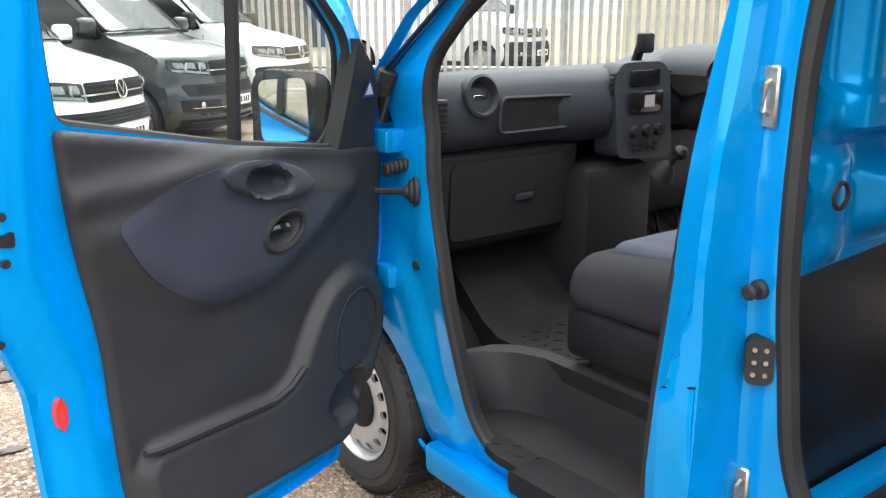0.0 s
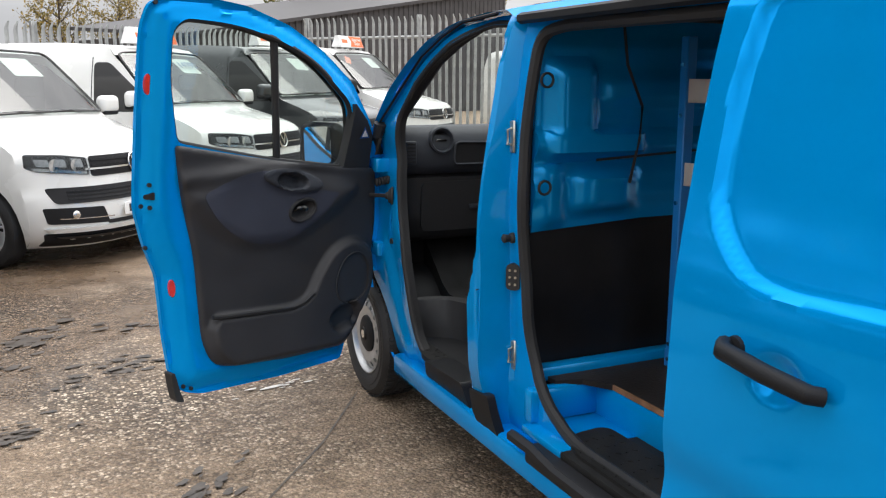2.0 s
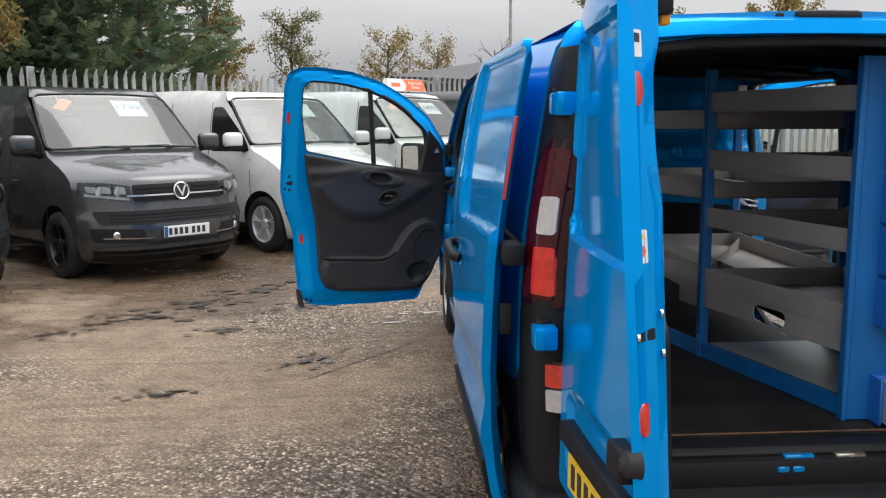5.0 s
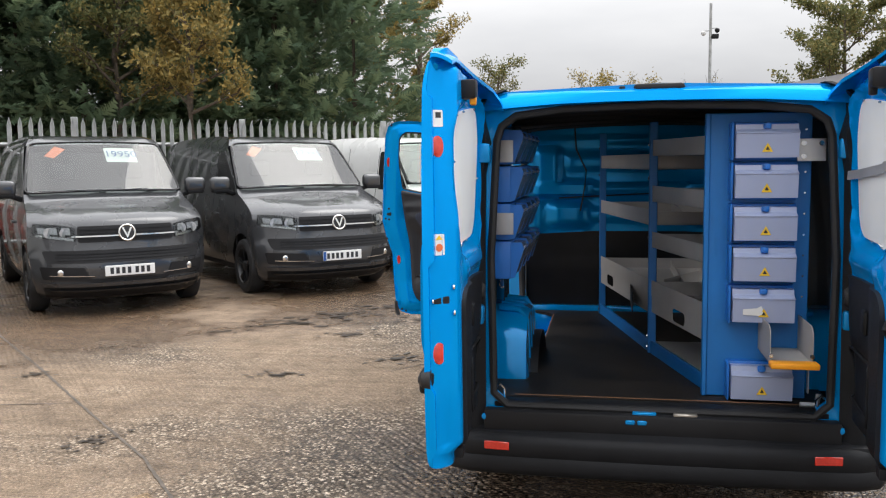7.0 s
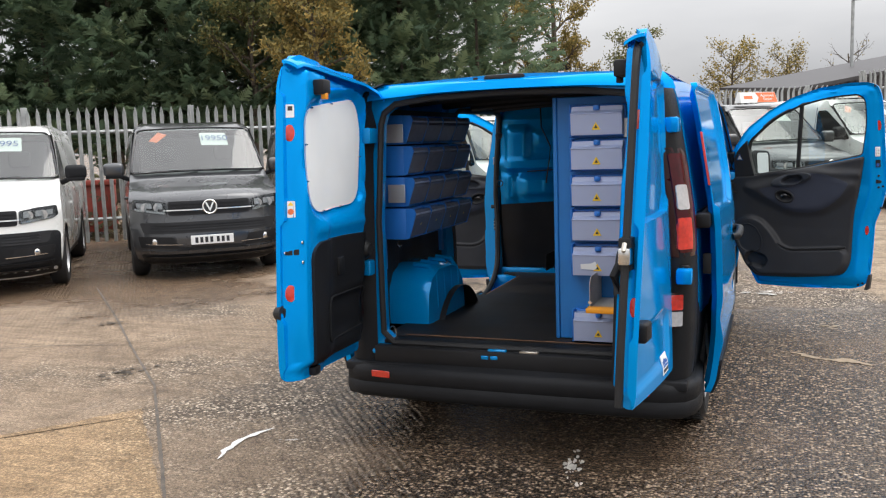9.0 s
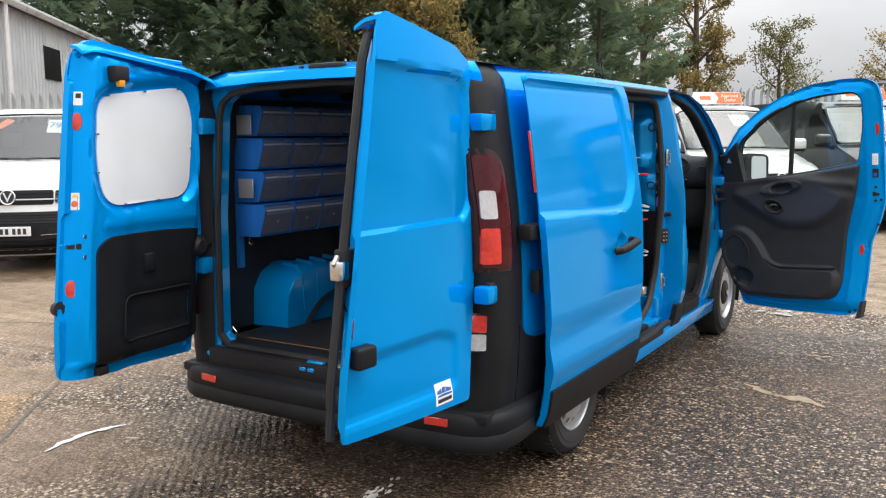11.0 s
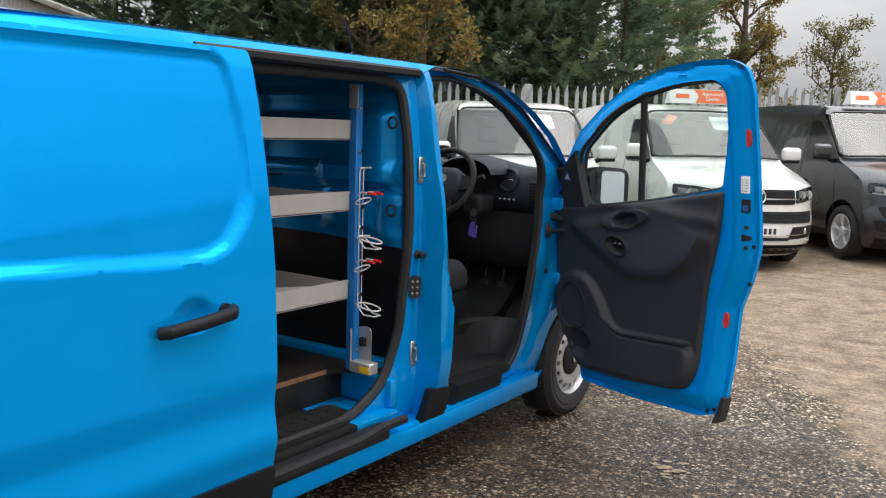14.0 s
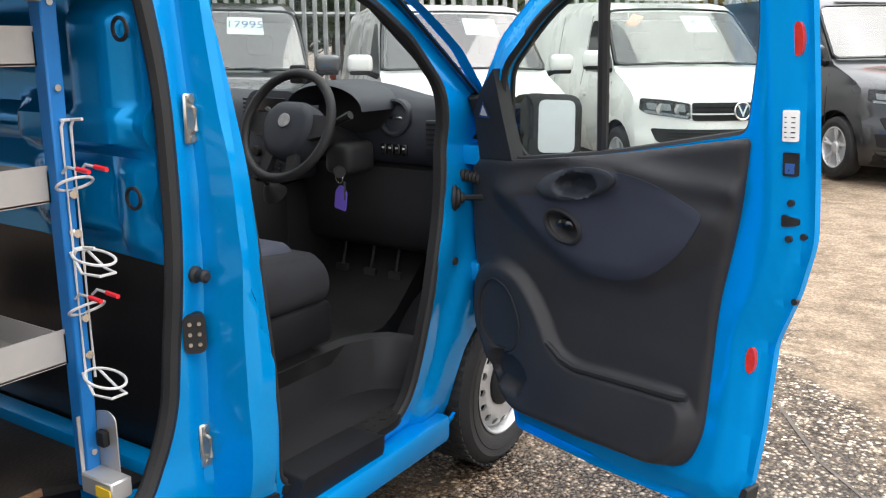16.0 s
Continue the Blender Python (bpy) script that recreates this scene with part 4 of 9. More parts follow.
NOSE_Z = [0.18, 0.26, 0.36, 0.48, 0.58, 0.64, 0.72, 0.8, 0.9, 0.98, 1.03]
NOSE_Y = [0.16, 0.05, 0.01, 0.0, 0.005, 0.03, 0.05, 0.06, 0.075, 0.10, 0.15]
NOSE_PATH = list(zip(NOSE_Y, NOSE_Z)) + [(0.28, 1.075), (0.5, 1.13), (0.75, 1.185), (0.98, 1.235), (1.06, 1.29), (1.3, 1.51), (1.55, 1.72), (1.72, 1.84), (1.88, 1.905), (2.1, 1.945), (2.6, 1.965), (3.4, 1.97), (4.2, 1.96), (4.65, 1.93), (4.80, 1.86), (4.86, 1.6), (4.90, 1.1), (4.90, 0.5), (4.86, 0.28)]


def plan_round(y, z):
    """How far the outer edge stands back behind the middle."""
    if z < 1.03 and y < 1:
        return 0.42
    if y < 1.0:
        return 0.42 - 0.28 * (y - 0.15) / 0.85
    if y < 1.8:
        return 0.14 - 0.10 * (y - 1.0) / 0.8
    return 0.0 if y < 4.6 else -0.06


def nose_y(x, z):
    return curve(z, NOSE_Z, NOSE_Y) + 0.42 * min(1, abs(x) / tw(z)) ** 3.4


def nose_patch(outline, proud=0.006, deep=0.012, step=0.06, relief_fn=None):
    """A piece that follows the shape of the van's nose, given in x and z."""
    def f(x, z):
        return (x, nose_y(x, z) - proud - (relief_fn(x, z) if relief_fn else 0), z)

    def g(x, z):
        return (x, nose_y(x, z) - proud + deep, z)
    return M().plate(outline, [], f, g, step)


def both(pts):
    return [(-x, z) for x, z in reversed(pts)]


def side_patch(outline, proud=0.004, deep=0.012, step=0.08):
    out = []
    for s in (1, -1):
        def f(y, z, s=s):
            return (s * (tw(z) + proud), y, z)

        def g(y, z, s=s):
            return (s * (tw(z) + proud - deep), y, z)
        out.append(M().plate(outline, [], f, g, step))
    return out


def road_wheel(parent, at, rim_mat, spokes, side, r=0.335, rim_r=0.225, name="wheel"):
    w = new(name)
    w.parent = parent
    w.matrix_basis = Matrix.Translation(at) @ Matrix.Rotation(radians(90 * side), 4, "Y")
    tyre = M().lathe([(rim_r - 0.01, -0.09), (rim_r + 0.03, -0.105), (r - 0.05, -0.108), (r - 0.012, -0.09), (r, -0.06), (r, 0.06), (r - 0.012, 0.09), (r - 0.05, 0.108), (rim_r + 0.03, 0.105), (rim_r - 0.01, 0.085)], 40, caps=False)
    part("tyre", tyre, TYRE, w)
    part("rim", M().lathe([(rim_r, 0.095), (rim_r - 0.012, 0.097), (rim_r - 0.025, 0.07), (rim_r - 0.03, -0.08), (0.04, -0.082)], 32, caps=False), rim_mat, w)
    if not spokes:
        part("disc", M().lathe([(rim_r - 0.02, 0.05), (rim_r - 0.05, 0.07), (0.11, 0.06), (0.06, 0.05)], 28, caps=False), rim_mat, w)
    if spokes:
        for i in range(spokes):
            a = 2 * math.pi * i / spokes
            for off in (-0.12, 0.12):
                c, s_ = math.cos(a + off * 0.3), math.sin(a + off * 0.3)
                c2, s2 = math.cos(a + off), math.sin(a + off)
                part("spoke", M().tube([(0.03 * c, 0.03 * s_, 0.062), (0.12 * c, 0.12 * s_, 0.075), ((rim_r - 0.02) * c2, (rim_r - 0.02) * s2, 0.08)], 0.014, seg=6), rim_mat, w)
    part("hub_cap", M().lathe([(0.07, 0.04), (0.07, 0.07), (0.05, 0.088), (0.0, 0.09)], 20), rim_mat, w)
    return w


def panel_van(paint, label, price, bumper=None, rims=ALLOY, spokes=5, sign=False, category="van", plate_band=False):
    """A mid-size panel van, its nose at the origin, facing -y."""
    van = thing("panel_van", label, category, group="vans parked along the fence")
    body = M()
    rows = []
    for y, z in NOSE_PATH:
        w, c = tw(z), plan_round(y, z)
        rows.append([(w * k / 8, y + c * abs(k / 8) ** 3.4, z - (0.02 * (k / 8) ** 2 if 1.0 < z < 1.9 else 0)) for k in range(-8, 9)])
    body.v = [p for row in rows for p in row]
    for i in range(len(rows) - 1):
        for k in range(16):
            if not (15 <= i < 18):
                body.f.append((i * 17 + k, i * 17 + k + 1, (i + 1) * 17 + k + 1, (i + 1) * 17 + k))
    top = [(y + plan_round(y, z), z - (0.02 if 1.0 < z < 1.9 else 0)) for y, z in NOSE_PATH]
    arch = lambda cy: [(cy + 0.40 * math.cos(radians(a)), 0.34 + 0.40 * math.sin(radians(a))) for a in range(195, -16, -12)]
    outline = top + list(reversed(arch(3.92))) + list(reversed(arch(0.92)))
    for s in (1, -1):
        body.plate(outline, [], lambda y, z, s=s: (s * tw(z), y, z), None, 0.11)
    part("body", body, paint, van, smooth=38, weld=True)
    part("underbody", M().box(-0.72, 0.72, 0.35, 4.75, 0.2, 0.75, 0.03), DEEP, van)
    # glass
    def screen(x, t):
        y, z = curve(t, [0, 1], [1.05, 1.74]), curve(t, [0, 1], [1.285, 1.85])
        c = plan_round(y, z) * abs(x) ** 3.4
        return (x * tw(z) * 0.985, y + c - 0.020, z - 0.02 * x * x + 0.014)
    ws_outline = rounded([(-1, 0.0), (1, 0.0), (0.97, 1.0), (-0.97, 1.0)], 0.1)
    part("windscreen", M().plate(ws_outline, [], screen, None, 0.13), VANGLASS, van).visible_shadow = False
    rim_pts = dense(ws_outline, 0.12)
    part("screen_border", M().tube([screen(x, t) for x, t in rim_pts], 0.014, True, 5), GLOSSBLACK, van)
    front = rounded([(0.98 + 0.2, 1.20), (2.02, 1.19), (2.04, 1.74), (1.82, 1.74), (1.30, 1.36)], 0.06)
    for i, m in enumerate(side_patch(front)):
        part("side_window", m, GLOSSBLACK, van)
    for m in side_patch(rounded([(2.06, 0.30), (2.072, 0.30), (2.072, 1.80), (2.06, 1.80)], 0.0), 0.0015, 0.004, 0.2) + side_patch(rounded([(3.02, 0.42), (3.032, 0.42), (3.032, 1.80), (3.02, 1.80)], 0.0), 0.0015, 0.004, 0.2) + side_patch(rounded([(1.12, 0.5), (1.132, 0.5), (1.16, 1.12), (1.148, 1.12)], 0.0), 0.0015, 0.004, 0.2):
        part("shut_line", m, DEEP, van)
    for m in side_patch(rounded([(1.86, 0.92), (2.02, 0.92), (2.02, 0.955), (1.86, 0.955)], 0.012), 0.03, 0.04, 0.05):
        part("door_handle", m, paint, van)
    for m in side_patch([(1.32, 0.27), (3.52, 0.27), (3.52, 0.33), (1.32, 0.33)], 0.006, 0.02, 0.2):
        part("sill", m, DEEP, van)
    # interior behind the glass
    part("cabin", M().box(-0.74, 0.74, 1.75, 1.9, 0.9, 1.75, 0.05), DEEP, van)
    part("dash_top", M().box(-0.78, 0.78, 1.15, 1.62, 1.08, 1.2, 0.05), TRIM, van)
    for x in (-0.4, 0.4):
        part("headrest", M().box(x - 0.14, x + 0.14, 1.62, 1.72, 1.42, 1.62, 0.05), TRIM, van)
    # nose
    part("upper_grille", nose_patch(rounded([(-0.50, 0.785), (0.50, 0.785), (0.50, 0.955), (-0.50, 0.955)], 0.03)), DEEP, van)
    for z in (0.815, 0.865, 0.915):
        part("grille_bar", nose_patch([(-0.49, z), (0.49, z), (0.49, z + 0.02), (-0.49, z + 0.02)], 0.014, 0.012), PLASTIC, van)
    part("grille_trim", nose_patch([(-0.56, 0.842), (0.56, 0.842), (0.56, 0.857), (-0.56, 0.857)], 0.02, 0.02), CHROME, van, "bright trim strip")
    ringm = M().tube([(0.083 * math.cos(a), 0.083 * math.sin(a), 0) for a in np.linspace(0, 2 * math.pi, 25)[:-1]], 0.010, True, 6)
    seat_ = Matrix.Translation((0, nose_y(0, 0.875) - 0.022, 0.875)) @ pose(0, 0, 0, 80)
    part("emblem_back", disc(0.080, 0.004, 24).moved(seat_), GLOSSBLACK, van)
    emblem = M().join(ringm)
    emblem.add([(-0.055, 0.055, 0.01), (-0.035, 0.055, 0.01), (0.0, -0.06, 0.01), (0.0, -0.02, 0.01)], [(0, 1, 3, 2)]).add([(0.055, 0.055, 0.01), (0.035, 0.055, 0.01), (0.0, -0.06, 0.01), (0.0, -0.02, 0.01)], [(2, 3, 1, 0)])
    part("emblem", emblem.moved(Matrix.Translation((0, nose_y(0, 0.875) - 0.022, 0.875)) @ pose(0, 0, 0, 80)), CHROME, van, "round bright emblem")
    lamp = [(0.52, 0.80), (0.86, 0.84), (0.915, 0.875), (0.90, 0.985), (0.70, 0.975), (0.52, 0.945)]
    for pts in (lamp, both(lamp)):
        h = part("headlight", nose_patch(rounded(pts, 0.02), 0.004, 0.02), GLOSSBLACK, van)
        s = 1 if pts is lamp else -1
        for x, r in ((0.62, 0.05), (0.76, 0.055)):
            part("reflector", M().lathe([(r, 0), (r * 0.85, -0.015), (r * 0.3, -0.02)], 16).moved(Matrix.Translation((s * x, nose_y(x, 0.89) - 0.010, 0.89)) @ pose(0, 0, 0, 90)), LAMPSILVER, h)
        part("bezel", nose_patch(rounded([(s * a, b) for a, b in [(0.54, 0.805), (0.88, 0.85), (0.88, 0.875), (0.54, 0.83)]], 0.004), 0.012, 0.01), CHROME, h)
        for x in (0.60, 0.72, 0.82):
            part("facet", nose_patch(rounded([(s * (x - 0.035), 0.865 + 0.06 * (x - 0.6)), (s * (x + 0.04), 0.872 + 0.06 * (x - 0.6)), (s * (x + 0.045), 0.945), (s * (x - 0.03), 0.938)], 0.01), 0.014, 0.006, 0.03), LAMPSILVER, h)
        part("lens", nose_patch(rounded(pts, 0.02), 0.024, 0.004), LENS, h).visible_shadow = False
    bm_ = bumper or paint
    if bumper:
        part("bumper", nose_patch(rounded([(-0.9, 0.2), (0.9, 0.2), (0.93, 0.70), (-0.93, 0.70)], 0.08), 0.008, 0.02), bumper, van)
    part("lower_grille", nose_patch(rounded([(-0.80, 0.575), (0.80, 0.575), (0.84, 0.705), (-0.84, 0.705)], 0.03), 0.012, 0.012), DEEP, van)
    for z in (0.605, 0.635, 0.665):
        part("grille_bar", nose_patch([(-0.72, z), (0.72, z), (0.72, z + 0.012), (-0.72, z + 0.012)], 0.02, 0.012), PLASTIC, van)
    for pts in ([(0.40, 0.385), (0.84, 0.405), (0.87, 0.54), (0.46, 0.53)],):
        for q in (pts, both(pts)):
            fg = part("fog_grille", nose_patch(rounded(q, 0.02), 0.012, 0.012), DEEP, van)
            t_ = 1 if q is pts else -1
            part("fog_lamp", M().lathe([(0.036, 0), (0.030, 0.006), (0.012, 0.008)], 16).moved(Matrix.Translation((t_ * 0.68, nose_y(0.68, 0.475) - 0.014, 0.475)) @ pose(0, 0, 0, 90, 0, 20 * t_)), CHROME, fg)
            part("fog_trim", nose_patch(rounded([(t_ * 0.36, 0.432), (t_ * 0.78, 0.442), (t_ * 0.78, 0.450), (t_ * 0.36, 0.440)], 0.002), 0.018, 0.006), CHROME, fg)
    part("lower_lip", nose_patch(rounded([(-0.82, 0.325), (0.82, 0.325), (0.86, 0.365), (-0.86, 0.365)], 0.01), 0.035, 0.03), bm_, van)
    part("front_skirt", nose_patch(rounded([(-0.80, 0.20), (0.80, 0.20), (0.84, 0.32), (-0.84, 0.32)], 0.02), 0.014, 0.02), DEEP, van)
    part("splitter", nose_patch(rounded([(-0.76, 0.275), (0.76, 0.275), (0.80, 0.292), (-0.80, 0.292)], 0.004), 0.05, 0.05), GLOSSBLACK, van)
    part("lip_intake", nose_patch([(-0.40, 0.372), (0.40, 0.372), (0.44, 0.405), (-0.44, 0.405)], 0.010, 0.01), DEEP, van)
    # number plate with bars in place of its characters
    pl = part("number_plate", M().box(-0.26, 0.26, -0.034, -0.022, 0.43, 0.54, 0.004, 1), PAPER, van)
    for i, x in enumerate((-0.19, -0.13, -0.07, -0.01, 0.07, 0.13, 0.19)):
        part("character_bar", M().box(x - 0.018, x + 0.018, -0.0365, -0.033, 0.452, 0.518), INK, pl)
    if plate_band:
        part("blue_band", M().box(-0.258, -0.220, -0.0365, -0.033, 0.433, 0.537), BLUEINK, pl)
    # mirrors, wipers, price sheet
    for s in (1, -1):
        mir = part("door_mirror", M().box(-0.13, 0.13, -0.06, 0.07, -0.085, 0.095, 0.055, 4).moved(Matrix.Translation((s * 1.09, 1.26, 1.335))), paint if not bumper else PLASTIC, van)
        part("mirror_foot", M().box(-0.105, 0.105, -0.05, 0.075, -0.105, -0.05, 0.02).moved(Matrix.Translation((s * 1.09, 1.26, 1.335))), PLASTIC, mir)
        part("mirror_arm", M().tube([(s * 0.90, 1.30, 1.21), (s * 1.02, 1.27, 1.26)], 0.03, seg=6), PLASTIC, mir)
    for x0, x1 in ((-0.62, -0.02), (0.02, 0.62)):
        part("wiper", M().tube([(x0, 1.02 + 0.1 * abs(x0), 1.295), ((x0 + x1) / 2, 1.03, 1.305), (x1, 1.05 + 0.1 * abs(x1), 1.30)], 0.009, seg=5), DEEP, van)
    sh = part("price_sheet", M().plate(rounded([(0.10, 0.60), (0.55, 0.60), (0.55, 0.90), (0.10, 0.90)], 0.02), [], lambda x, t: (screen(x, t)[0], screen(x, t)[1] + 0.03, screen(x, t)[2] - 0.012), None, 0.1), PAPER, van)
    if price:
        a, bq, c = Vector(screen(0.1, 0.72)), Vector(screen(0.55, 0.72)), Vector(screen(0.1, 0.95))
        ux = (bq - a).normalized()
        uy = (c - a - ux * (c - a).dot(ux)).normalized()
        rot = Matrix((ux, uy, ux.cross(uy))).transposed().to_4x4()
        o = new("price_figures", lettering(price, 0.155, BLUEINK))
        o.parent = sh
        o.matrix_basis = Matrix.Translation(Vector(screen(0.325, 0.75)) + Vector((0, 0.010, -0.002))) @ rot
    if price or bumper:
        part("screen_sticker", M().plate([(-0.75, 0.75), (-0.62, 0.70), (-0.45, 0.88), (-0.60, 0.95)], [], lambda x, t: (screen(x, t)[0], screen(x, t)[1] + 0.03, screen(x, t)[2] - 0.012), None, 0.1), ORANGEINK, van)
    part("paper_on_dash", M().box(-0.5, -0.28, 1.2, 1.4, 1.202, 1.206), PAPER, van)
    for x, y, s in ((0.84, 0.92, 1), (-0.84, 0.92, -1), (0.84, 3.92, 1), (-0.84, 3.92, -1)):
        road_wheel(van, (x, y, 0.335), rims, spokes, s)
    for s in (1, -1):
        for cy in (0.92, 3.92):
            part("arch_lining", M().tube([(s * 0.8, cy + 0.41 * math.cos(radians(a)), 0.34 + 0.41 * math.sin(radians(a))) for a in range(-10, 191, 20)], 0.07, seg=6), DEEP, van)
    if sign:
        roof_sign(van)
    return van


def roof_sign(van):
    sg = part("roof_sign", M().add([(-0.42, 1.80, 1.965), (0.42, 1.80, 1.965), (0.42, 1.99, 1.965), (-0.42, 1.99, 1.965), (-0.40, 1.87, 2.15), (0.40, 1.87, 2.15), (0.40, 1.93, 2.15), (-0.40, 1.93, 2.15)], [(3, 2, 1, 0), (4, 5, 6, 7), (0, 1, 5, 4), (1, 2, 6, 5), (2, 3, 7, 6), (3, 0, 4, 7)]), PAPER, van, "white and orange dealer roof sign", smooth=0)
    slope = math.atan2(0.185, 0.07)
    rot = pose(0, 0, 0, math.degrees(slope))
    face = Matrix.Translation((0, 1.835, 2.0575)) @ rot
    part("orange_panel", M().add([(-0.06, -0.092, 0.003), (0.41, -0.092, 0.003), (0.395, 0.092, 0.003), (-0.06, 0.092, 0.003), (0.0, 0, 0.003)], [(0, 1, 4), (1, 2, 4), (2, 3, 4)]).moved(face), ORANGEINK, sg)
    part("emblem_bar", M().box(-0.33, -0.14, -0.03, 0.03, 0.001, 0.004).moved(face), ORANGEINK, sg)
    for txt, dy in (("Approved", 0.035), ("Dealer", -0.035)):
        o = new("sign_words", lettering(txt, 0.075, PAPER))
        o.parent, o.matrix_basis = sg, face @ Matrix.Translation((0.2, dy, 0.004))


def park(van, x, y, angle):
    """Nose at x, y; angle: how far the van's heading dips below the x axis."""
    van.matrix_world = Matrix.Translation((x, y, ground(x, y))) @ Matrix.Rotation(radians(90 - angle), 4, "Z") @ Matrix.Diagonal((1, 1, 1.03, 1))
    return van


park(panel_van(VANGREY, "grey panel van with black wheels and a price sheet", "17995", rims=BLACKALLOY, plate_band=True), -3.44, 6.62, 47)
park(panel_van(VANGREY, "grey panel van with a price sheet parked by the fence", "19950", rims=BLACKALLOY), -5.34, 5.00, 48)
park(panel_van(VANWHITE, "white panel van with black bumper at the row's end", "7995", bumper=PLASTIC, rims=WHEEL, spokes=0), -7.22, 3.08, 50)
park(panel_van(VANWHITE, "white panel van with bright alloy wheels parked nose out", "", rims=ALLOY), -1.58, 8.36, 45)
park(panel_van(VANWHITE, "white panel van with an orange roof sign and price sheet", "14995", rims=ALLOY, sign=True), 0.26, 10.08, 45.5)
park(panel_van(VANDARK, "dark grey panel van with alloy wheels and a dealer roof sign", "", rims=ALLOY, sign=True), 2.13, 11.8, 48)
park(panel_van(VANWHITE, "white panel van with a roof sign and black bumper", "", bumper=PLASTIC, rims=WHEEL, spokes=0, sign=True), 3.95, 13.5, 47)
park(panel_van(VANWHITE, "white panel van with black bumper standing beyond the gate", "", bumper=PLASTIC, rims=WHEEL, spokes=0), 10.3, 15.2, 67)


# ---- the blue van: body ----
SZ = [0.25, 0.30, 0.36, 0.45, 0.60, 0.80, 1.0, 1.15, 1.22, 1.30, 1.5, 1.7, 1.80, 1.86, 1.90, 1.925]
SXS = [0.86, 0.895, 0.92, 0.935, 0.950, 0.957, 0.953, 0.948, 0.942, 0.932, 0.902, 0.868, 0.848, 0.826, 0.79, 0.73]
HINGE = (0.935, 3.88)


def sx(z):
    return curve(z, SZ, SXS)


def ry(z):
    """Where the rear face stands."""
    return 0.13 + 0.035 * (z - 0.5)


van = thing("delivery_van", "bright blue panel van standing with all its doors open", "van")

DOOR_UV = [(-0.035, 1.40), (0.118, 1.595), (0.30, 1.72), (0.494, 1.815), (0.72, 1.878), (0.95, 1.902), (1.09, 1.90), (1.155, 1.87), (1.18, 1.78), (1.195, 1.45), (1.205, 1.12), (1.175, 0.98), (1.125, 0.84), (1.115, 0.57), (1.105, 0.42), (1.07, 0.345), (0.98, 0.315), (0.58, 0.295), (0.22, 0.295), (0.17, 0.36), (0.07, 0.55), (0.0, 0.72), (-0.035, 1.0)]
DOOR_OUT = rounded([(HINGE[1] - u, z) for u, z in DOOR_UV], 0.03, 3)
SLIDE_OPEN = [(0.385, 1.86), (1.59, 1.86), (1.60, 1.6), (1.60, 1.1), (1.605, 0.6), (1.605, 0.30), (0.42, 0.30), (0.42, 0.5), (0.345, 1.215), (0.35, 1.265), (0.375, 1.6)]
SLID = 1.065
FRONT_HOLE = rounded([(2.735, 1.80), (2.78, 1.845), (2.97, 1.855), (3.12, 1.825), (3.26, 1.778), (3.40, 1.712), (3.535, 1.628), (3.675, 1.475), (3.700, 1.34), (3.66, 1.06), (3.59, 0.80), (3.50, 0.487), (3.445, 0.405), (3.36, 0.385), (2.92, 0.395), (2.86, 0.44), (2.85, 0.62), (2.815, 0.97), (2.765, 1.54)], 0.04, 4)
SLIDE_HOLE = rounded([(1.55, 1.815), (2.42, 1.822), (2.56, 1.80), (2.588, 1.54), (2.572, 1.01), (2.535, 0.70), (2.44, 0.53), (2.22, 0.43), (1.62, 0.43), (1.55, 0.50)], [0.06, 0.1, 0.08, 0.1, 0.1, 0.1, 0.1, 0.1, 0.06, 0.06], 5)


def arch_pts(cy, r, a0, a1, cz=0.335, n=14):
    return [(cy + r * math.cos(radians(a0 + (a1 - a0) * k / n)), cz + r * math.sin(radians(a0 + (a1 - a0) * k / n))) for k in range(n + 1)]


# one opening for both doorways of a side
SIDE_HOLE = rounded([(HINGE[1] - u, z) for u, z in DOOR_UV[:7]] + [(y + SLID, z) for y, z in [(1.59, 1.86), (0.385, 1.86), (0.375, 1.6), (0.35, 1.265), (0.345, 1.215), (0.42, 0.5), (0.42, 0.30), (1.605, 0.30)]] + [(HINGE[1] - u, z) for u, z in DOOR_UV[16:]], 0.03, 3)
SKIN = [(0.385, 1.905), (0.375, 1.66), (0.352, 1.28)] + [(0.345, 0.78), (0.36, 0.73), (0.44, 0.70), (0.58, 0.69)] + arch_pts(0.968, 0.395, 118, -7) + [(1.40, 0.265), (3.655, 0.265)] + arch_pts(4.066, 0.375, 190, -8) + [(4.55, 0.27), (4.66, 0.27), (4.70, 0.55), (4.63, 0.82), (4.52, 0.97), (4.30, 1.10), (4.10, 1.19), (4.02, 1.25), (3.93, 1.345), (3.83, 1.455), (3.63, 1.625), (3.45, 1.745), (3.28, 1.82), (3.13, 1.868), (2.95, 1.893), (2.70, 1.903), (1.2, 1.905)]


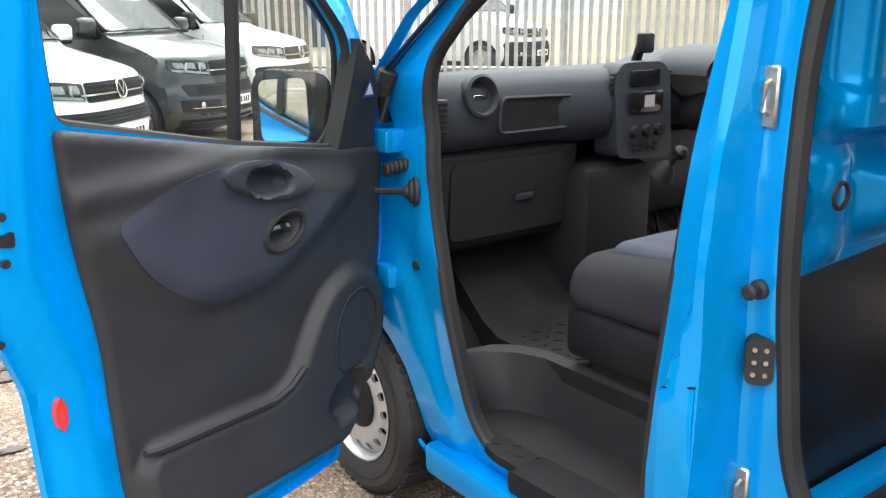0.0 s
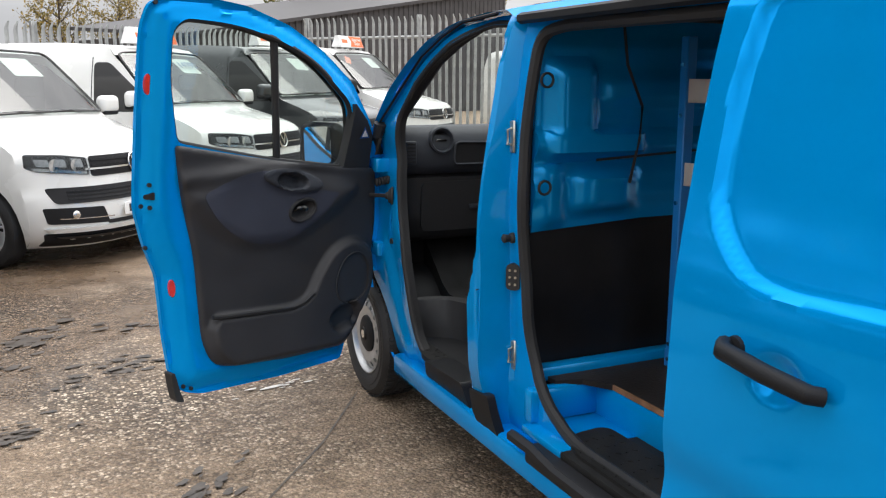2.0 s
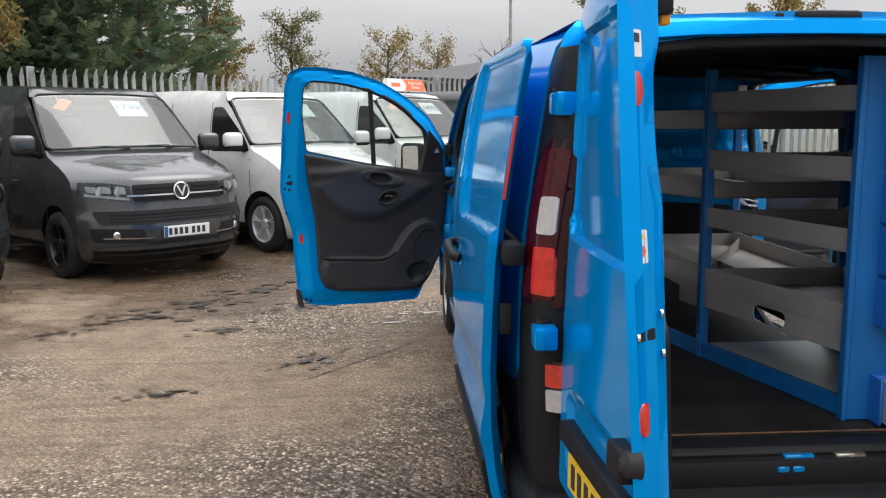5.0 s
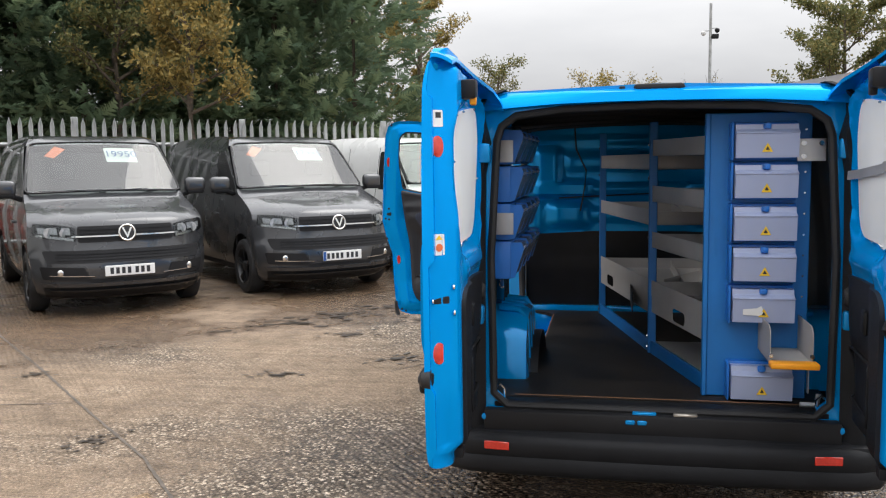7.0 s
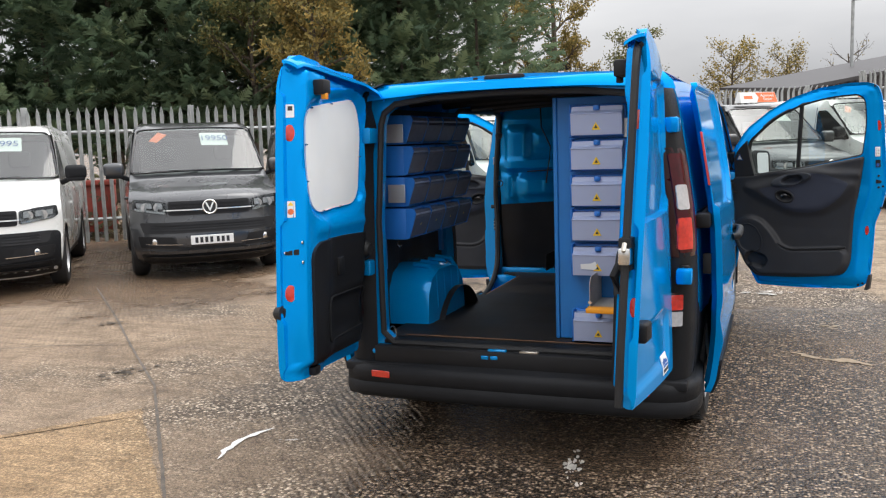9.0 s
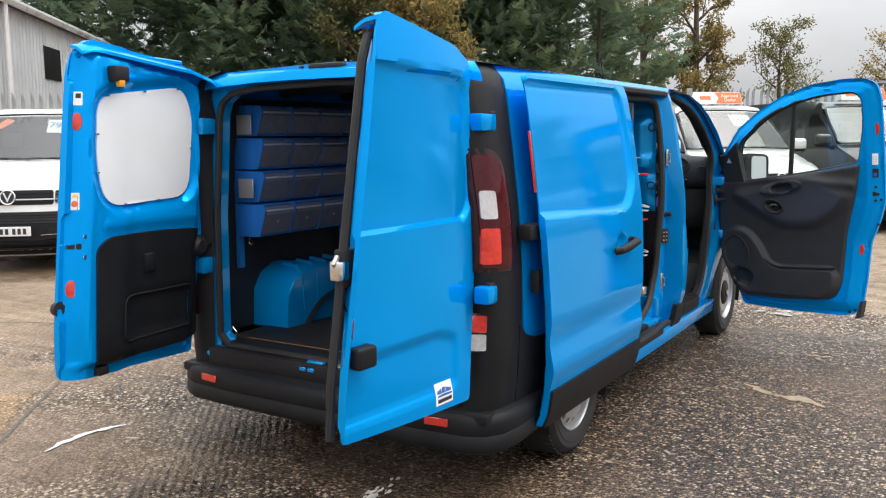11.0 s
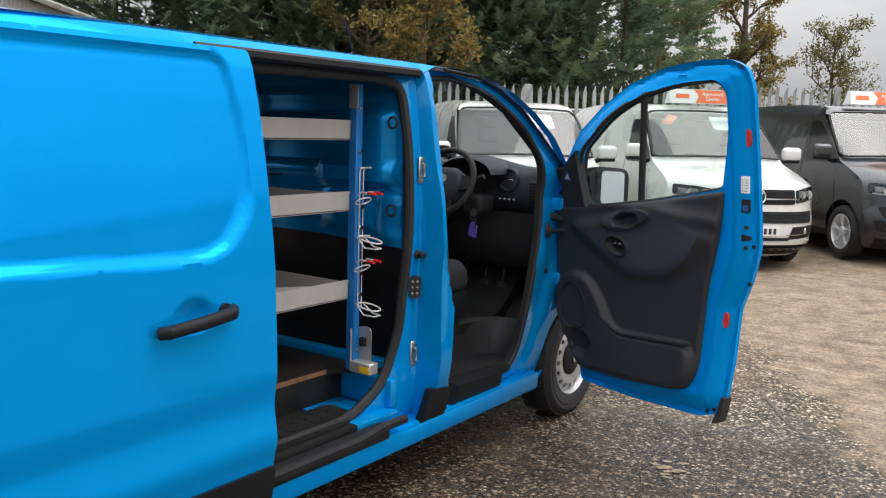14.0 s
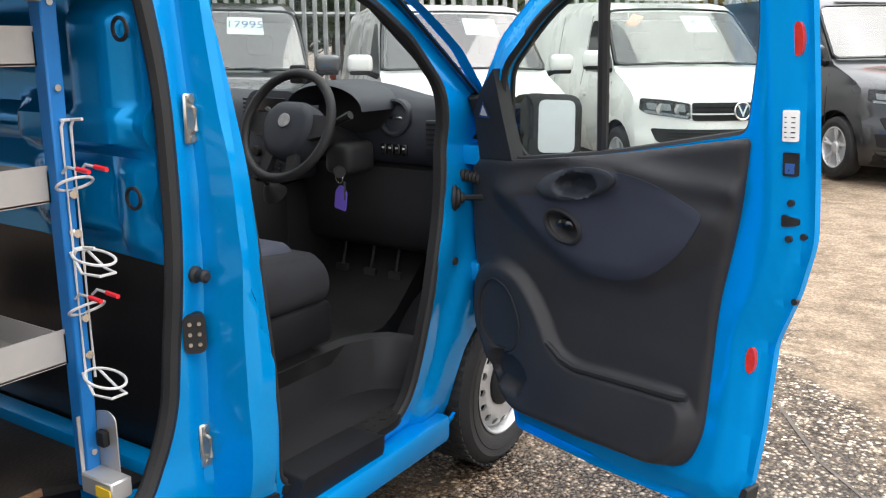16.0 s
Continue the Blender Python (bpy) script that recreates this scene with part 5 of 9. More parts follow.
def ins(y, z):
    """How deep the door frames lie behind the skin: the sliding doorway deeper than the front one."""
    deep = curve(z, [0.4, 0.62, 0.93, 1.43, 1.8], [0.10, 0.135, 0.13, 0.085, 0.06])
    t = min(1.0, max(0.0, (y - 2.665) / 0.03))
    t = t * t * (3 - 2 * t)
    deep = deep * (1 - t) + (0.07 - 0.035 * soft_step(2.95, 3.25, y) * soft_step(1.25, 1.45, z)) * t
    # the outer face of the centre pillar, wide at the foot and narrow above
    back = curve(z, [0.345, 0.42, 0.57, 0.84, 0.98, 1.12, 1.45, 1.78, 1.87], [2.80, 2.775, 2.765, 2.755, 2.712, 2.692, 2.697, 2.708, 2.725])
    mid, half = (back + 2.668) / 2, (back - 2.668) / 2
    k = min(1.0, max(0.0, (abs(y - mid) - half) / 0.022))
    k = k * k * (3 - 2 * k)
    return 0.007 + (deep - 0.007) * k


def pillar_press(y, z):
    """Pressed swages on the door frames."""
    a = 0.008 * math.exp(-((y - 2.60) / 0.014) ** 2) * (0.5 < z < 1.75)
    b = 0.016 * math.exp(-((z - 0.98) / 0.09) ** 2 - ((y - 3.68) / 0.05) ** 2)
    c = 0.012 * math.exp(-((z - 0.66) / 0.14) ** 2 - ((y - 3.66) / 0.06) ** 2)
    d = 0.010 * math.exp(-((z - 1.20) / 0.05) ** 2 - ((y - 2.65) / 0.02) ** 2)
    # a crease round the foot of the front pillar: the flange beyond it stands further out
    t = min(1.0, max(0.0, (y - curve(z, [0.28, 0.40, 0.47, 0.55, 0.70, 0.82, 0.92], [3.485, 3.51, 3.56, 3.60, 3.66, 3.705, 3.785])) / 0.055))
    e = 0.024 * t * t * (3 - 2 * t) * min(1.0, max(0.0, (0.95 - z) / 0.12))
    # folded facets down the centre pillar
    fold = 2.668 + 0.016 * math.sin(z * 9.0) * (0.5 < z < 1.75)
    f = 0.012 * soft_step(fold - 0.012, fold + 0.012, y) * (1 - soft_step(2.78, 2.80, y)) * soft_step(0.45, 0.55, z) * (1 - soft_step(1.68, 1.80, z))
    return a + b - c - d + e + f


for s in (1, -1):
    side = "right" if s > 0 else "left"
    sk = M().plate(SKIN, [SIDE_HOLE], lambda y, z: (s * (sx(z) - 0.03 * (1 - soft_step(0.3, 1.3, y))), y, z), lambda y, z: (s * (sx(z) - 0.012 - 0.03 * (1 - soft_step(0.3, 1.3, y))), y, z), 0.07)
    # the shut faces round both doorways
    for loop in (SIDE_HOLE,):
        lp = dense(loop, 0.05)
        # the front wheel arch cuts the lower front corner of the doorway away
        clear = [math.hypot(y - 4.066, z - 0.335) > 0.415 and not (y > 3.6 and z < 0.33) for y, z in lp]
        first = next(i for i in range(len(lp)) if clear[i] and not clear[i - 1])
        lp = [p for p, ok in zip(lp[first:] + lp[:first], clear[first:] + clear[:first]) if ok]
        sk.loops([[(s * sx(z), y, z) for y, z in lp], [(s * (sx(z) - 0.045), y, z) for y, z in lp], [(s * (sx(z) - ins(y, z) - 0.004), y, z) for y, z in lp]], closed=False)
    part("side_panel", sk, BLUE, van, smooth=32)
    hull = rounded([(1.40, 1.88), (1.40, 0.28), (3.69, 0.28), (3.70, 0.36), (3.725, 0.45), (3.772, 0.55), (3.842, 0.62), (3.93, 0.675), (3.935, 1.36), (3.82, 1.46), (3.62, 1.625), (3.44, 1.74), (3.28, 1.815), (3.13, 1.862), (2.95, 1.885), (2.70, 1.89)], 0.02, 2)
    fr = M().plate(hull, [FRONT_HOLE, SLIDE_HOLE], lambda y, z: (s * (sx(z) - ins(y, z) + pillar_press(y, z)), y, z), lambda y, z: (s * (sx(z) - ins(y, z) - 0.018), y, z), 0.021)
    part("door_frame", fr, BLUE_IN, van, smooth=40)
    for hole, r in ((FRONT_HOLE, 0.014), (SLIDE_HOLE, 0.022)):
        lp = dense(offset(hole, -0.004), 0.05)
        part("door_seal", M().tube([(s * (sx(z) - ins(y, z) - 0.012), y, z) for y, z in lp], r, True, 8, 1.0, (1, 0, 0)), RUBBER, van)
    lp = dense(offset(FRONT_HOLE, 0.003), 0.05)
    part("doorway_lining", M().loops([[(s * (sx(z) - ins(y, z) - 0.006), y, z) for y, z in lp], [(s * (sx(z) - ins(y, z) - 0.022), y, z) for y, z in lp], [(s * (sx(z) - ins(y, z) - 0.050), y, z) for y, z in offset(lp, -0.006)]]), TRIM, van, smooth=60)
    # sill, cover pads, roof channel
    clad = [(0.30, 0.79), (0.30, 0.36), (0.50, 0.29)] + arch_pts(0.968, 0.393, 187, 116) + [(0.58, 0.70), (0.44, 0.71), (0.36, 0.74)]
    part("quarter_cladding", M().plate(clad, [], lambda y, z: (s * (sx(z) + 0.003 - 0.03 * (1 - soft_step(0.3, 1.3, y))), y, z), lambda y, z: (s * (sx(z) - 0.01 - 0.03 * (1 - soft_step(0.3, 1.3, y))), y, z), 0.06), PLASTIC, van)
    if s < 0:
        flap = rounded([(2.672, 0.60), (2.758, 0.60), (2.752, 0.86), (2.675, 0.885)], 0.012)
        part("fuel_flap", M().plate(flap, [], lambda y, z: (s * (sx(z) + 0.001), y, z), lambda y, z: (s * (sx(z) - 0.02), y, z), 0.04), BLUE, van)
        for ya, za, yb, zb in ((2.672, 0.885, 2.752, 0.86), (2.672, 0.60, 2.758, 0.60)):
            part("flap_gap", M().tube([(s * (sx(z) + 0.001), y, z) for y, z in dense([(ya, za), (yb, zb)], 0.02, closed=False)], 0.0026, seg=5), DEEP, van)
    part("sill", M().box(*sorted((s * 0.80, s * 0.915)), 1.42, 3.66, 0.245, 0.345, 0.02), BLUE, van)
    part("sill_pad", M().plate(rounded([(2.84, 0.30), (3.29, 0.30), (3.27, 0.415), (2.90, 0.43)], 0.015), [], lambda y, z: (s * (sx(z) - 0.015), y, z + 0.01), lambda y, z: (s * (sx(z) - 0.14), y, z + 0.01), 0.05), PLASTIC, van)
    part("pillar_foot_cover", M().plate(rounded([(2.585, 0.325), (2.765, 0.315), (2.775, 0.465), (2.62, 0.485)], 0.012), [], lambda y, z: (s * (sx(z) + 0.004), y, z), lambda y, z: (s * (sx(z) - 0.03), y, z), 0.05), PLASTIC, van)
    part("roof_channel", M().tube([(s * (sx(1.862) - 0.010), y, 1.858) for y in np.linspace(1.45, 2.64, 8)], 0.020, seg=6), DEEP, van)
    part("slide_rail", M().tube([(s * 0.93, y, 0.375 + 0.02 * (y > 2.3)) for y in np.linspace(1.42, 2.45, 8)], 0.022, seg=6), DEEP, van)
    part("rail_slot", M().box(*sorted((s * 0.925, s * 0.950)), 0.36, 1.42, 1.16, 1.22, 0.004, 1), DEEP, van)
    part("rail_slot_cover", M().box(*sorted((s * 0.86, s * 0.935)), 1.6, 2.35, 0.335, 0.40, 0.01), DEEP, van)
    # strikers, buffer, contact plate on the centre pillar
    for z, y in ((1.445, 2.644), (0.625, 2.64)):
        x0 = s * (sx(z) - ins(2.64, z) + (0.012 if z > 1 else 0.006))
        st = part("striker", M().box(x0 - 0.005, x0 + 0.005, y - 0.019, y + 0.019, z - 0.058, z + 0.058, 0.004, 1), ZINC, van, "worn zinc striker plate")
        part("striker_loop", M().tube([(x0, y, z - 0.03), (x0 + s * 0.020, y - 0.003, z - 0.025), (x0 + s * 0.020, y - 0.003, z + 0.025), (x0, y, z + 0.03)], 0.006, seg=6), ZINC, st)
        for dz in (-0.045, 0.045):
            part("screw", M().join(disc(0.009, 0.005, 10)).moved(Matrix.Translation((x0 + s * 0.004, y, z + dz)) @ Y90), ZINC, st)
    xz = s * (sx(0.925) - ins(2.64, 0.925))
    seat_at = Matrix.Translation((xz + s * 0.016, 2.612, 0.934)) @ Matrix.Rotation(radians(-38 * s), 4, "Z") @ pose(0, 0, 0, 0, 90 * s)
    cp = part("contact_plate", M().plate(rounded([(-0.049, -0.027), (0.049, -0.027), (0.049, 0.027), (-0.049, 0.027)], 0.020, 5), [], lambda a, b: (a, b, 0.010), lambda a, b: (a, b, -0.02), 0.05).moved(seat_at), RUBBER, van, "black contact plate with brass pins")
    for a, b in ((-0.026, -0.011), (-0.026, 0.011), (0.0, -0.011), (0.0, 0.011), (0.026, -0.011), (0.026, 0.011)):
        part("contact_pin", M().join(disc(0.0048, 0.006, 10)).moved(seat_at @ Matrix.Translation((a, b, 0.009))), ZINC, cp)
    xb = s * (sx(1.06) - ins(2.64, 1.06))
    part("door_buffer", M().lathe([(0.020, 0), (0.020, 0.015), (0.013, 0.02), (0.016, 0.045), (0.010, 0.05)], 14).moved(Matrix.Translation((xb, 2.625, 1.078)) @ pose(0, 0, 0, 0, 90 * s)), RUBBER, van)
    # hinges and strap of the front doorway
    for z in (1.24, 0.83):
        part("door_hinge", M().box(*sorted((s * 0.84, s * 0.935)), 3.80, 3.90, z - 0.035, z + 0.035, 0.012), BLUE_IN, van)
    part("check_strap", M().tube([(s * 0.87, 3.735, 1.10), (s * 0.92, 3.775, 1.10), (s * 0.965, 3.815, 1.10)], 0.010, seg=6, flat=0.5), DEEP, van)
    part("strap_boot", M().lathe([(0.046, 0), (0.046, 0.010), (0.036, 0.016), (0.034, 0.024), (0.020, 0.028), (0.016, 0.040)], 20).moved(Matrix.Translation((s * (sx(1.1) - 0.080), 3.735, 1.10)) @ Matrix.Rotation(radians(s * 30), 4, "Z") @ pose(0, 0, 0, 0, 90 * s)), RUBBER, van)
    for k in range(6):
        part("wiring_boot", M().lathe([(0.016, 0), (0.022, 0.007), (0.016, 0.014)], 12).moved(Matrix.Translation((s * (0.862 + 0.012 * k), 3.785 + 0.005 * k, 1.175 - 0.003 * k)) @ pose(0, 0, 0, 0, 90 * s)), RUBBER, van)
    part("plug", M().join(disc(0.014, 0.012, 12)).moved(Matrix.Translation((s * (sx(0.88) - 0.07), 3.715, 0.885)) @ pose(0, 0, 0, 0, 90 * s)), RUBBER, van)
    part("pillar_cover", M().tube([(s * 0.90, 3.83, 1.44), (s * 0.905, 3.86, 1.37), (s * 0.90, 3.85, 1.29)], lambda t: 0.030 - 0.008 * t, seg=8), RUBBER, van)
    # the step and tread inside the sliding doorway
    part("step_well", M().box(*sorted((s * 0.56, s * 0.885)), 1.56, 2.20, 0.395, 0.425, 0.008), MAT, van)
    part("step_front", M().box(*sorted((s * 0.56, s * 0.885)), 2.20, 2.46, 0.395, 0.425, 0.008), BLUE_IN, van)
    tr = part("step_tread", M().plate(rounded([(s * 0.63, 1.58), (s * 0.86, 1.58), (s * 0.86, 2.16), (s * 0.80, 2.28), (s * 0.63, 2.30)][::s], 0.06), [], lambda x, y: (x, y, 0.437), lambda x, y: (x, y, 0.424), 0.06), MAT, van)
    for i in range(20):
        for j in range(6):
            x, y = s * (0.665 + 0.034 * j), 1.62 + 0.033 * i
            if j > 3 and y > 2.15:
                continue
            a = 45 if (i + j) % 2 else -45
            part("tread_bar", M().box(-0.010, 0.010, -0.0032, 0.0032, 0, 0.003).moved(Matrix.Translation((x, y, 0.4365)) @ pose(0, 0, 0, 0, 0, a)), MAT, tr, smooth=0) if i % 2 == 0 else None
    part("step_riser", M().box(*sorted((s * 0.555, s * 0.575)), 1.50, 2.50, 0.40, 0.555, 0.006), MAT if s > 0 else BLUE_IN, van)
    part("step_end", M().box(*sorted((s * 0.56, s * 0.86)), 2.44, 2.50, 0.42, 0.552, 0.02), BLUE_IN, van)
    part("step_end", M().box(*sorted((s * 0.56, s * 0.86)), 1.50, 1.56, 0.42, 0.552, 0.02), BLUE_IN, van)
    # arch linings
    for cy in (0.968, 4.066):
        pts = arch_pts(cy, 0.385 if cy < 2 else 0.366, 200, -20, n=22)
        part("arch_lining", M().loops([[(s * (0.872 if 2 < cy and y < 3.96 else 0.935), y, z) for y, z in pts], [(s * 0.55, y, z) for y, z in pts]], closed=False), DEEP, van)
    # front wing edge lip
    lip = arch_pts(4.066, 0.371, 122, -4, n=18)
    part("arch_lip", M().tube([(s * (sx(z) - 0.006), y, z) for y, z in lip], 0.012, seg=6), BLUE, van)
    # inner side wall of the load space
    wall = M().plate([(0.22, 0.56), (1.52, 0.56), (1.52, 1.80), (0.22, 1.80)], [], lambda y, z: (s * (sx(z) - 0.11 + 0.02 * (math.sin(y * 9) > 0.2) * (0.7 < z < 1.7)), y, z), None, 0.06)
    part("inner_wall", wall, TRIM, van, "dark lined inner side wall")
    wbox = M()
    prof = [(0.46, 0.0), (0.48, 0.20), (0.54, 0.29), (0.64, 0.33), (0.88, 0.33), (0.99, 0.285), (1.06, 0.19), (1.09, 0.0)]
    rings = []
    for x, k in ((0.86, 1.0), (0.72, 1.0), (0.63, 0.97), (0.595, 0.90), (0.585, 0.0)):
        rings.append([(s * x, 0.83 + (y - 0.775) * (0.9 + 0.1 * k), 0.56 + z * (k if k else 0.0)) for y, z in prof])
    wbox.loops(rings, closed=False)
    part("wheel_box", wbox, BLUE_IN, van, smooth=50)
    for y in (0.66, 0.78, 0.90, 1.02):
        part("wheel_box_rib", M().tube([(s * 0.74, y, 0.892), (s * 0.64, y, 0.882), (s * 0.605, y, 0.83), (s * 0.598, y, 0.64)], 0.014, seg=6), BLUE_IN, van)

# the black rear corners with the lamps
for s in (1, -1):
    def corner_ring(z, grow=0.0, y0=0.352):
        w = sx(z) - 0.03 + grow
        top = max(0.0, (z - 1.82) / 0.105) ** 2
        y0 += curve(z, [1.25, 1.70, 1.92], [0.0, 0.035, 0.045])
        k = 1 - 0.75 * soft_step(1.70, 1.86, z)
        return [(s * (w - 0.010), y0, z), (s * (w + 0.002), 0.29, z), (s * (w - 0.002), 0.20, z), (s * (w - 0.020), 0.13 + 0.03 * top, z), (s * (w - 0.02 - 0.04 * k), 0.09 + 0.06 * top, z), (s * (w - 0.03 - 0.09 * k), 0.085 + 0.07 * top, z), (s * (w - 0.04 - (w - 0.04 - min(0.735, w - 0.13)) * k), ry(z) - 0.01 + 0.03 * top, z)]
    zs = [0.40, 0.52, 0.70, 0.90, 1.06, 1.30, 1.56, 1.70, 1.80, 1.86, 1.90, 1.925]
    col = M().loops([corner_ring(z) for z in zs], closed=False)
    col.add(corner_ring(1.925), [(0, 1, 2, 3, 4, 5, 6)])
    part("corner_column", col, PLASTIC, van, smooth=55)

    def corner_x(y, z, out=0.0):
        w, y = sx(z) - 0.03, y - 0.012
        return s * (curve(y, [0.06, 0.085, 0.125, 0.19, 0.27, 0.335], [w - 0.12, w - 0.065, w - 0.022, w - 0.004, w, w - 0.012]) + out)

    def wrap(name, outline, out, mat, parent, label="", deep=0.02):
        f = lambda y, z: (corner_x(y, z, out), y - out * max(0.0, min(1.0, (0.13 - y) / 0.05)), z)
        return part(name, M().plate(outline, [], f, lambda y, z: (corner_x(y, z, out - deep), y, z), 0.02), mat, parent, label, smooth=60)

    lamp = wrap("tail_lamp", rounded([(0.082, 1.040), (0.238, 1.038), (0.246, 1.25), (0.244, 1.40), (0.222, 1.50), (0.175, 1.547), (0.087, 1.552)], [0.01, 0.02, 0.08, 0.06, 0.05, 0.04, 0.01], 4), 0.008, LAMPDARK, van, "smoked red tail lamp", 0.03)
    wrap("lamp_rim", rounded([(0.094, 1.060), (0.224, 1.058), (0.232, 1.25), (0.230, 1.39), (0.206, 1.48), (0.165, 1.522), (0.094, 1.525)], [0.01, 0.02, 0.08, 0.06, 0.05, 0.04, 0.01], 4), 0.011, LAMPSMOKE, lamp)
    wrap("indicator_lens", rounded([(0.096, 1.262), (0.148, 1.262), (0.151, 1.376), (0.100, 1.380)], 0.014, 3), 0.0145, LAMPWHITE, lamp)
    wrap("brake_lens", rounded([(0.090, 1.075), (0.150, 1.075), (0.152, 1.222), (0.095, 1.225)], 0.010, 3), 0.0145, LAMPHOT, lamp)
    wrap("column_joint", [(0.10, 1.672), (0.33, 1.655), (0.33, 1.659), (0.10, 1.676)], 0.0015, DEEP, van, deep=0.004)
    wrap("column_joint", [(0.09, 0.905), (0.33, 0.915), (0.33, 0.919), (0.09, 0.909)], 0.0015, DEEP, van, deep=0.004)
    lowlamp = wrap("lower_lamp", rounded([(0.062, 0.705), (0.105, 0.705), (0.107, 0.872), (0.064, 0.872)], 0.008, 3), 0.006, LAMPDARK, van)
    wrap("reversing_lens", rounded([(0.066, 0.712), (0.10, 0.712), (0.10, 0.782), (0.067, 0.782)], 0.006, 3), 0.011, LAMPWHITE, lowlamp)
    wrap("fog_lens", rounded([(0.067, 0.79), (0.10, 0.79), (0.102, 0.862), (0.067, 0.862)], 0.006, 3), 0.011, LAMPHOT, lowlamp)
    # the outside arms of the rear door hinges, each in its dark recess
    for z, y1 in ((1.656, 0.228), (0.955, 0.112)):
        w = sx(z) - 0.03
        part("hinge_recess", M().box(*sorted((s * (w - 0.06), s * (w - 0.001 - 0.02 * (y1 < 0.15)))), y1 - 0.03, y1 + 0.012, z - 0.046, z + 0.046, 0.004, 1), DEEP, van)
        part("hinge_arm", M().box(*sorted((s * (w - 0.075), s * (w + 0.007 - 0.010 * (y1 < 0.15)))), 0.10 if y1 > 0.15 else 0.03, y1, z - 0.036, z + 0.036, 0.010), BLUE, van, "blue outside hinge arm")

# rear frame, header, seal
R_HOLE = [(-0.70, 0.60), (-0.64, 0.545), (0.64, 0.545), (0.70, 0.60), (0.712, 1.20), (0.685, 1.71), (0.665, 1.77), (0.60, 1.815), (0.40, 1.838), (0.0, 1.848), (-0.40, 1.838), (-0.60, 1.815), (-0.665, 1.77), (-0.685, 1.71), (-0.712, 1.20)]
rear = M().plate(rounded([(-0.80, 0.44), (0.80, 0.44), (0.80, 1.80), (0.745, 1.915), (0, 1.94), (-0.745, 1.915), (-0.80, 1.80)], 0.02), [R_HOLE], lambda x, z: (x, ry(z), z), lambda x, z: (x, ry(z) + 0.07, z), 0.07)
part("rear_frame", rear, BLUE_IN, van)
part("rear_seal", M().tube([(x, ry(z) - 0.004, z) for x, z in dense(R_HOLE, 0.06)], 0.017, True, 8, 1.0, (0, 1, 0)), RUBBER, van)
part("header_lamp", M().box(-0.105, 0.105, ry(1.93) - 0.02, ry(1.93) + 0.10, 1.905, 1.938, 0.014), DEEP, van, "dark high-level brake lamp")
part("washer_jet", M().box(-0.165, -0.140, ry(1.93) - 0.01, ry(1.93) + 0.03, 1.905, 1.930, 0.006), DEEP, van)
# sill of the rear opening
part("rear_sill", M().box(-0.74, 0.74, 0.075, 0.20, 0.44, 0.535, 0.012), DEEP, van)
part("sill_plate", M().box(-0.70, 0.70, 0.13, 0.25, 0.535, 0.562, 0.006), PLASTIC, van)
for x in (-0.05, 0.12):
    part("latch_plate", M().box(x - 0.05, x + 0.05, 0.09, 0.15, 0.53, 0.545, 0.004, 1), BLUE_IN if x < 0 else ZINC, van)
for x in (-0.11, -0.06):
    part("blue_patch", M().box(x - 0.02, x + 0.02, 0.070, 0.08, 0.495, 0.515, 0.004, 1), BLUE_IN, van)
for s in (1, -1):
    part("floor_ring", M().tube([(s * 0.66, 0.20, 0.565), (s * 0.66, 0.20, 0.60), (s * 0.68, 0.20, 0.62), (s * 0.70, 0.20, 0.60), (s * 0.70, 0.20, 0.565)], 0.006, seg=6), CHROME, van)
    part("tow_plug", M().lathe([(0.015, 0), (0.014, 0.008), (0.007, 0.010)], 14).moved(Matrix.Translation((s * 0.735, 0.086, 0.505)) @ X90), BLUE_IN, van)


def bumper_section(px, py, nx, ny):
    prof = [(-0.10, 0.255), (-0.03, 0.262), (-0.004, 0.275), (0.004, 0.30), (0.0, 0.345), (-0.004, 0.35), (0.0, 0.355), (0.0, 0.405), (-0.008, 0.428), (-0.03, 0.44), (-0.075, 0.452), (-0.11, 0.475), (-0.13, 0.52)]
    return [(px + nx * d, py + ny * d, z) for d, z in prof]


bp = [(0.93, 0.58, 1, 0), (0.945, 0.40, 1, 0), (0.95, 0.25, 0.98, -0.2), (0.935, 0.14, 0.85, -0.5), (0.89, 0.065, 0.55, -0.83), (0.80, 0.025, 0.22, -0.98), (0.6, 0.01, 0.08, -1), (0.3, 0.002, 0.02, -1), (0.0, 0.0, 0, -1)]
bp = [(x, y, nx, ny) for x, y, nx, ny in bp] + [(-x, y, -nx, ny) for x, y, nx, ny in reversed(bp[:-1])]
bump = part("rear_bumper", M().loops([bumper_section(*p) for p in bp], closed=False), PLASTIC, van, "textured black plastic bumper", smooth=50)
for s in (1, -1):
    rf = M().box(-0.055, 0.055, -0.004, 0.004, -0.018, 0.018, 0.003, 1).moved(Matrix.Translation((s * 0.675, 0.012, 0.398)) @ pose(0, 0, 0, 0, 0, s * 6))
    part("reflector", rf, RED, bump, "red bumper reflector")
part("bumper_ledge", M().box(-0.90, 0.90, 0.05, 0.13, 0.40, 0.447, 0.01), PLASTIC, van)

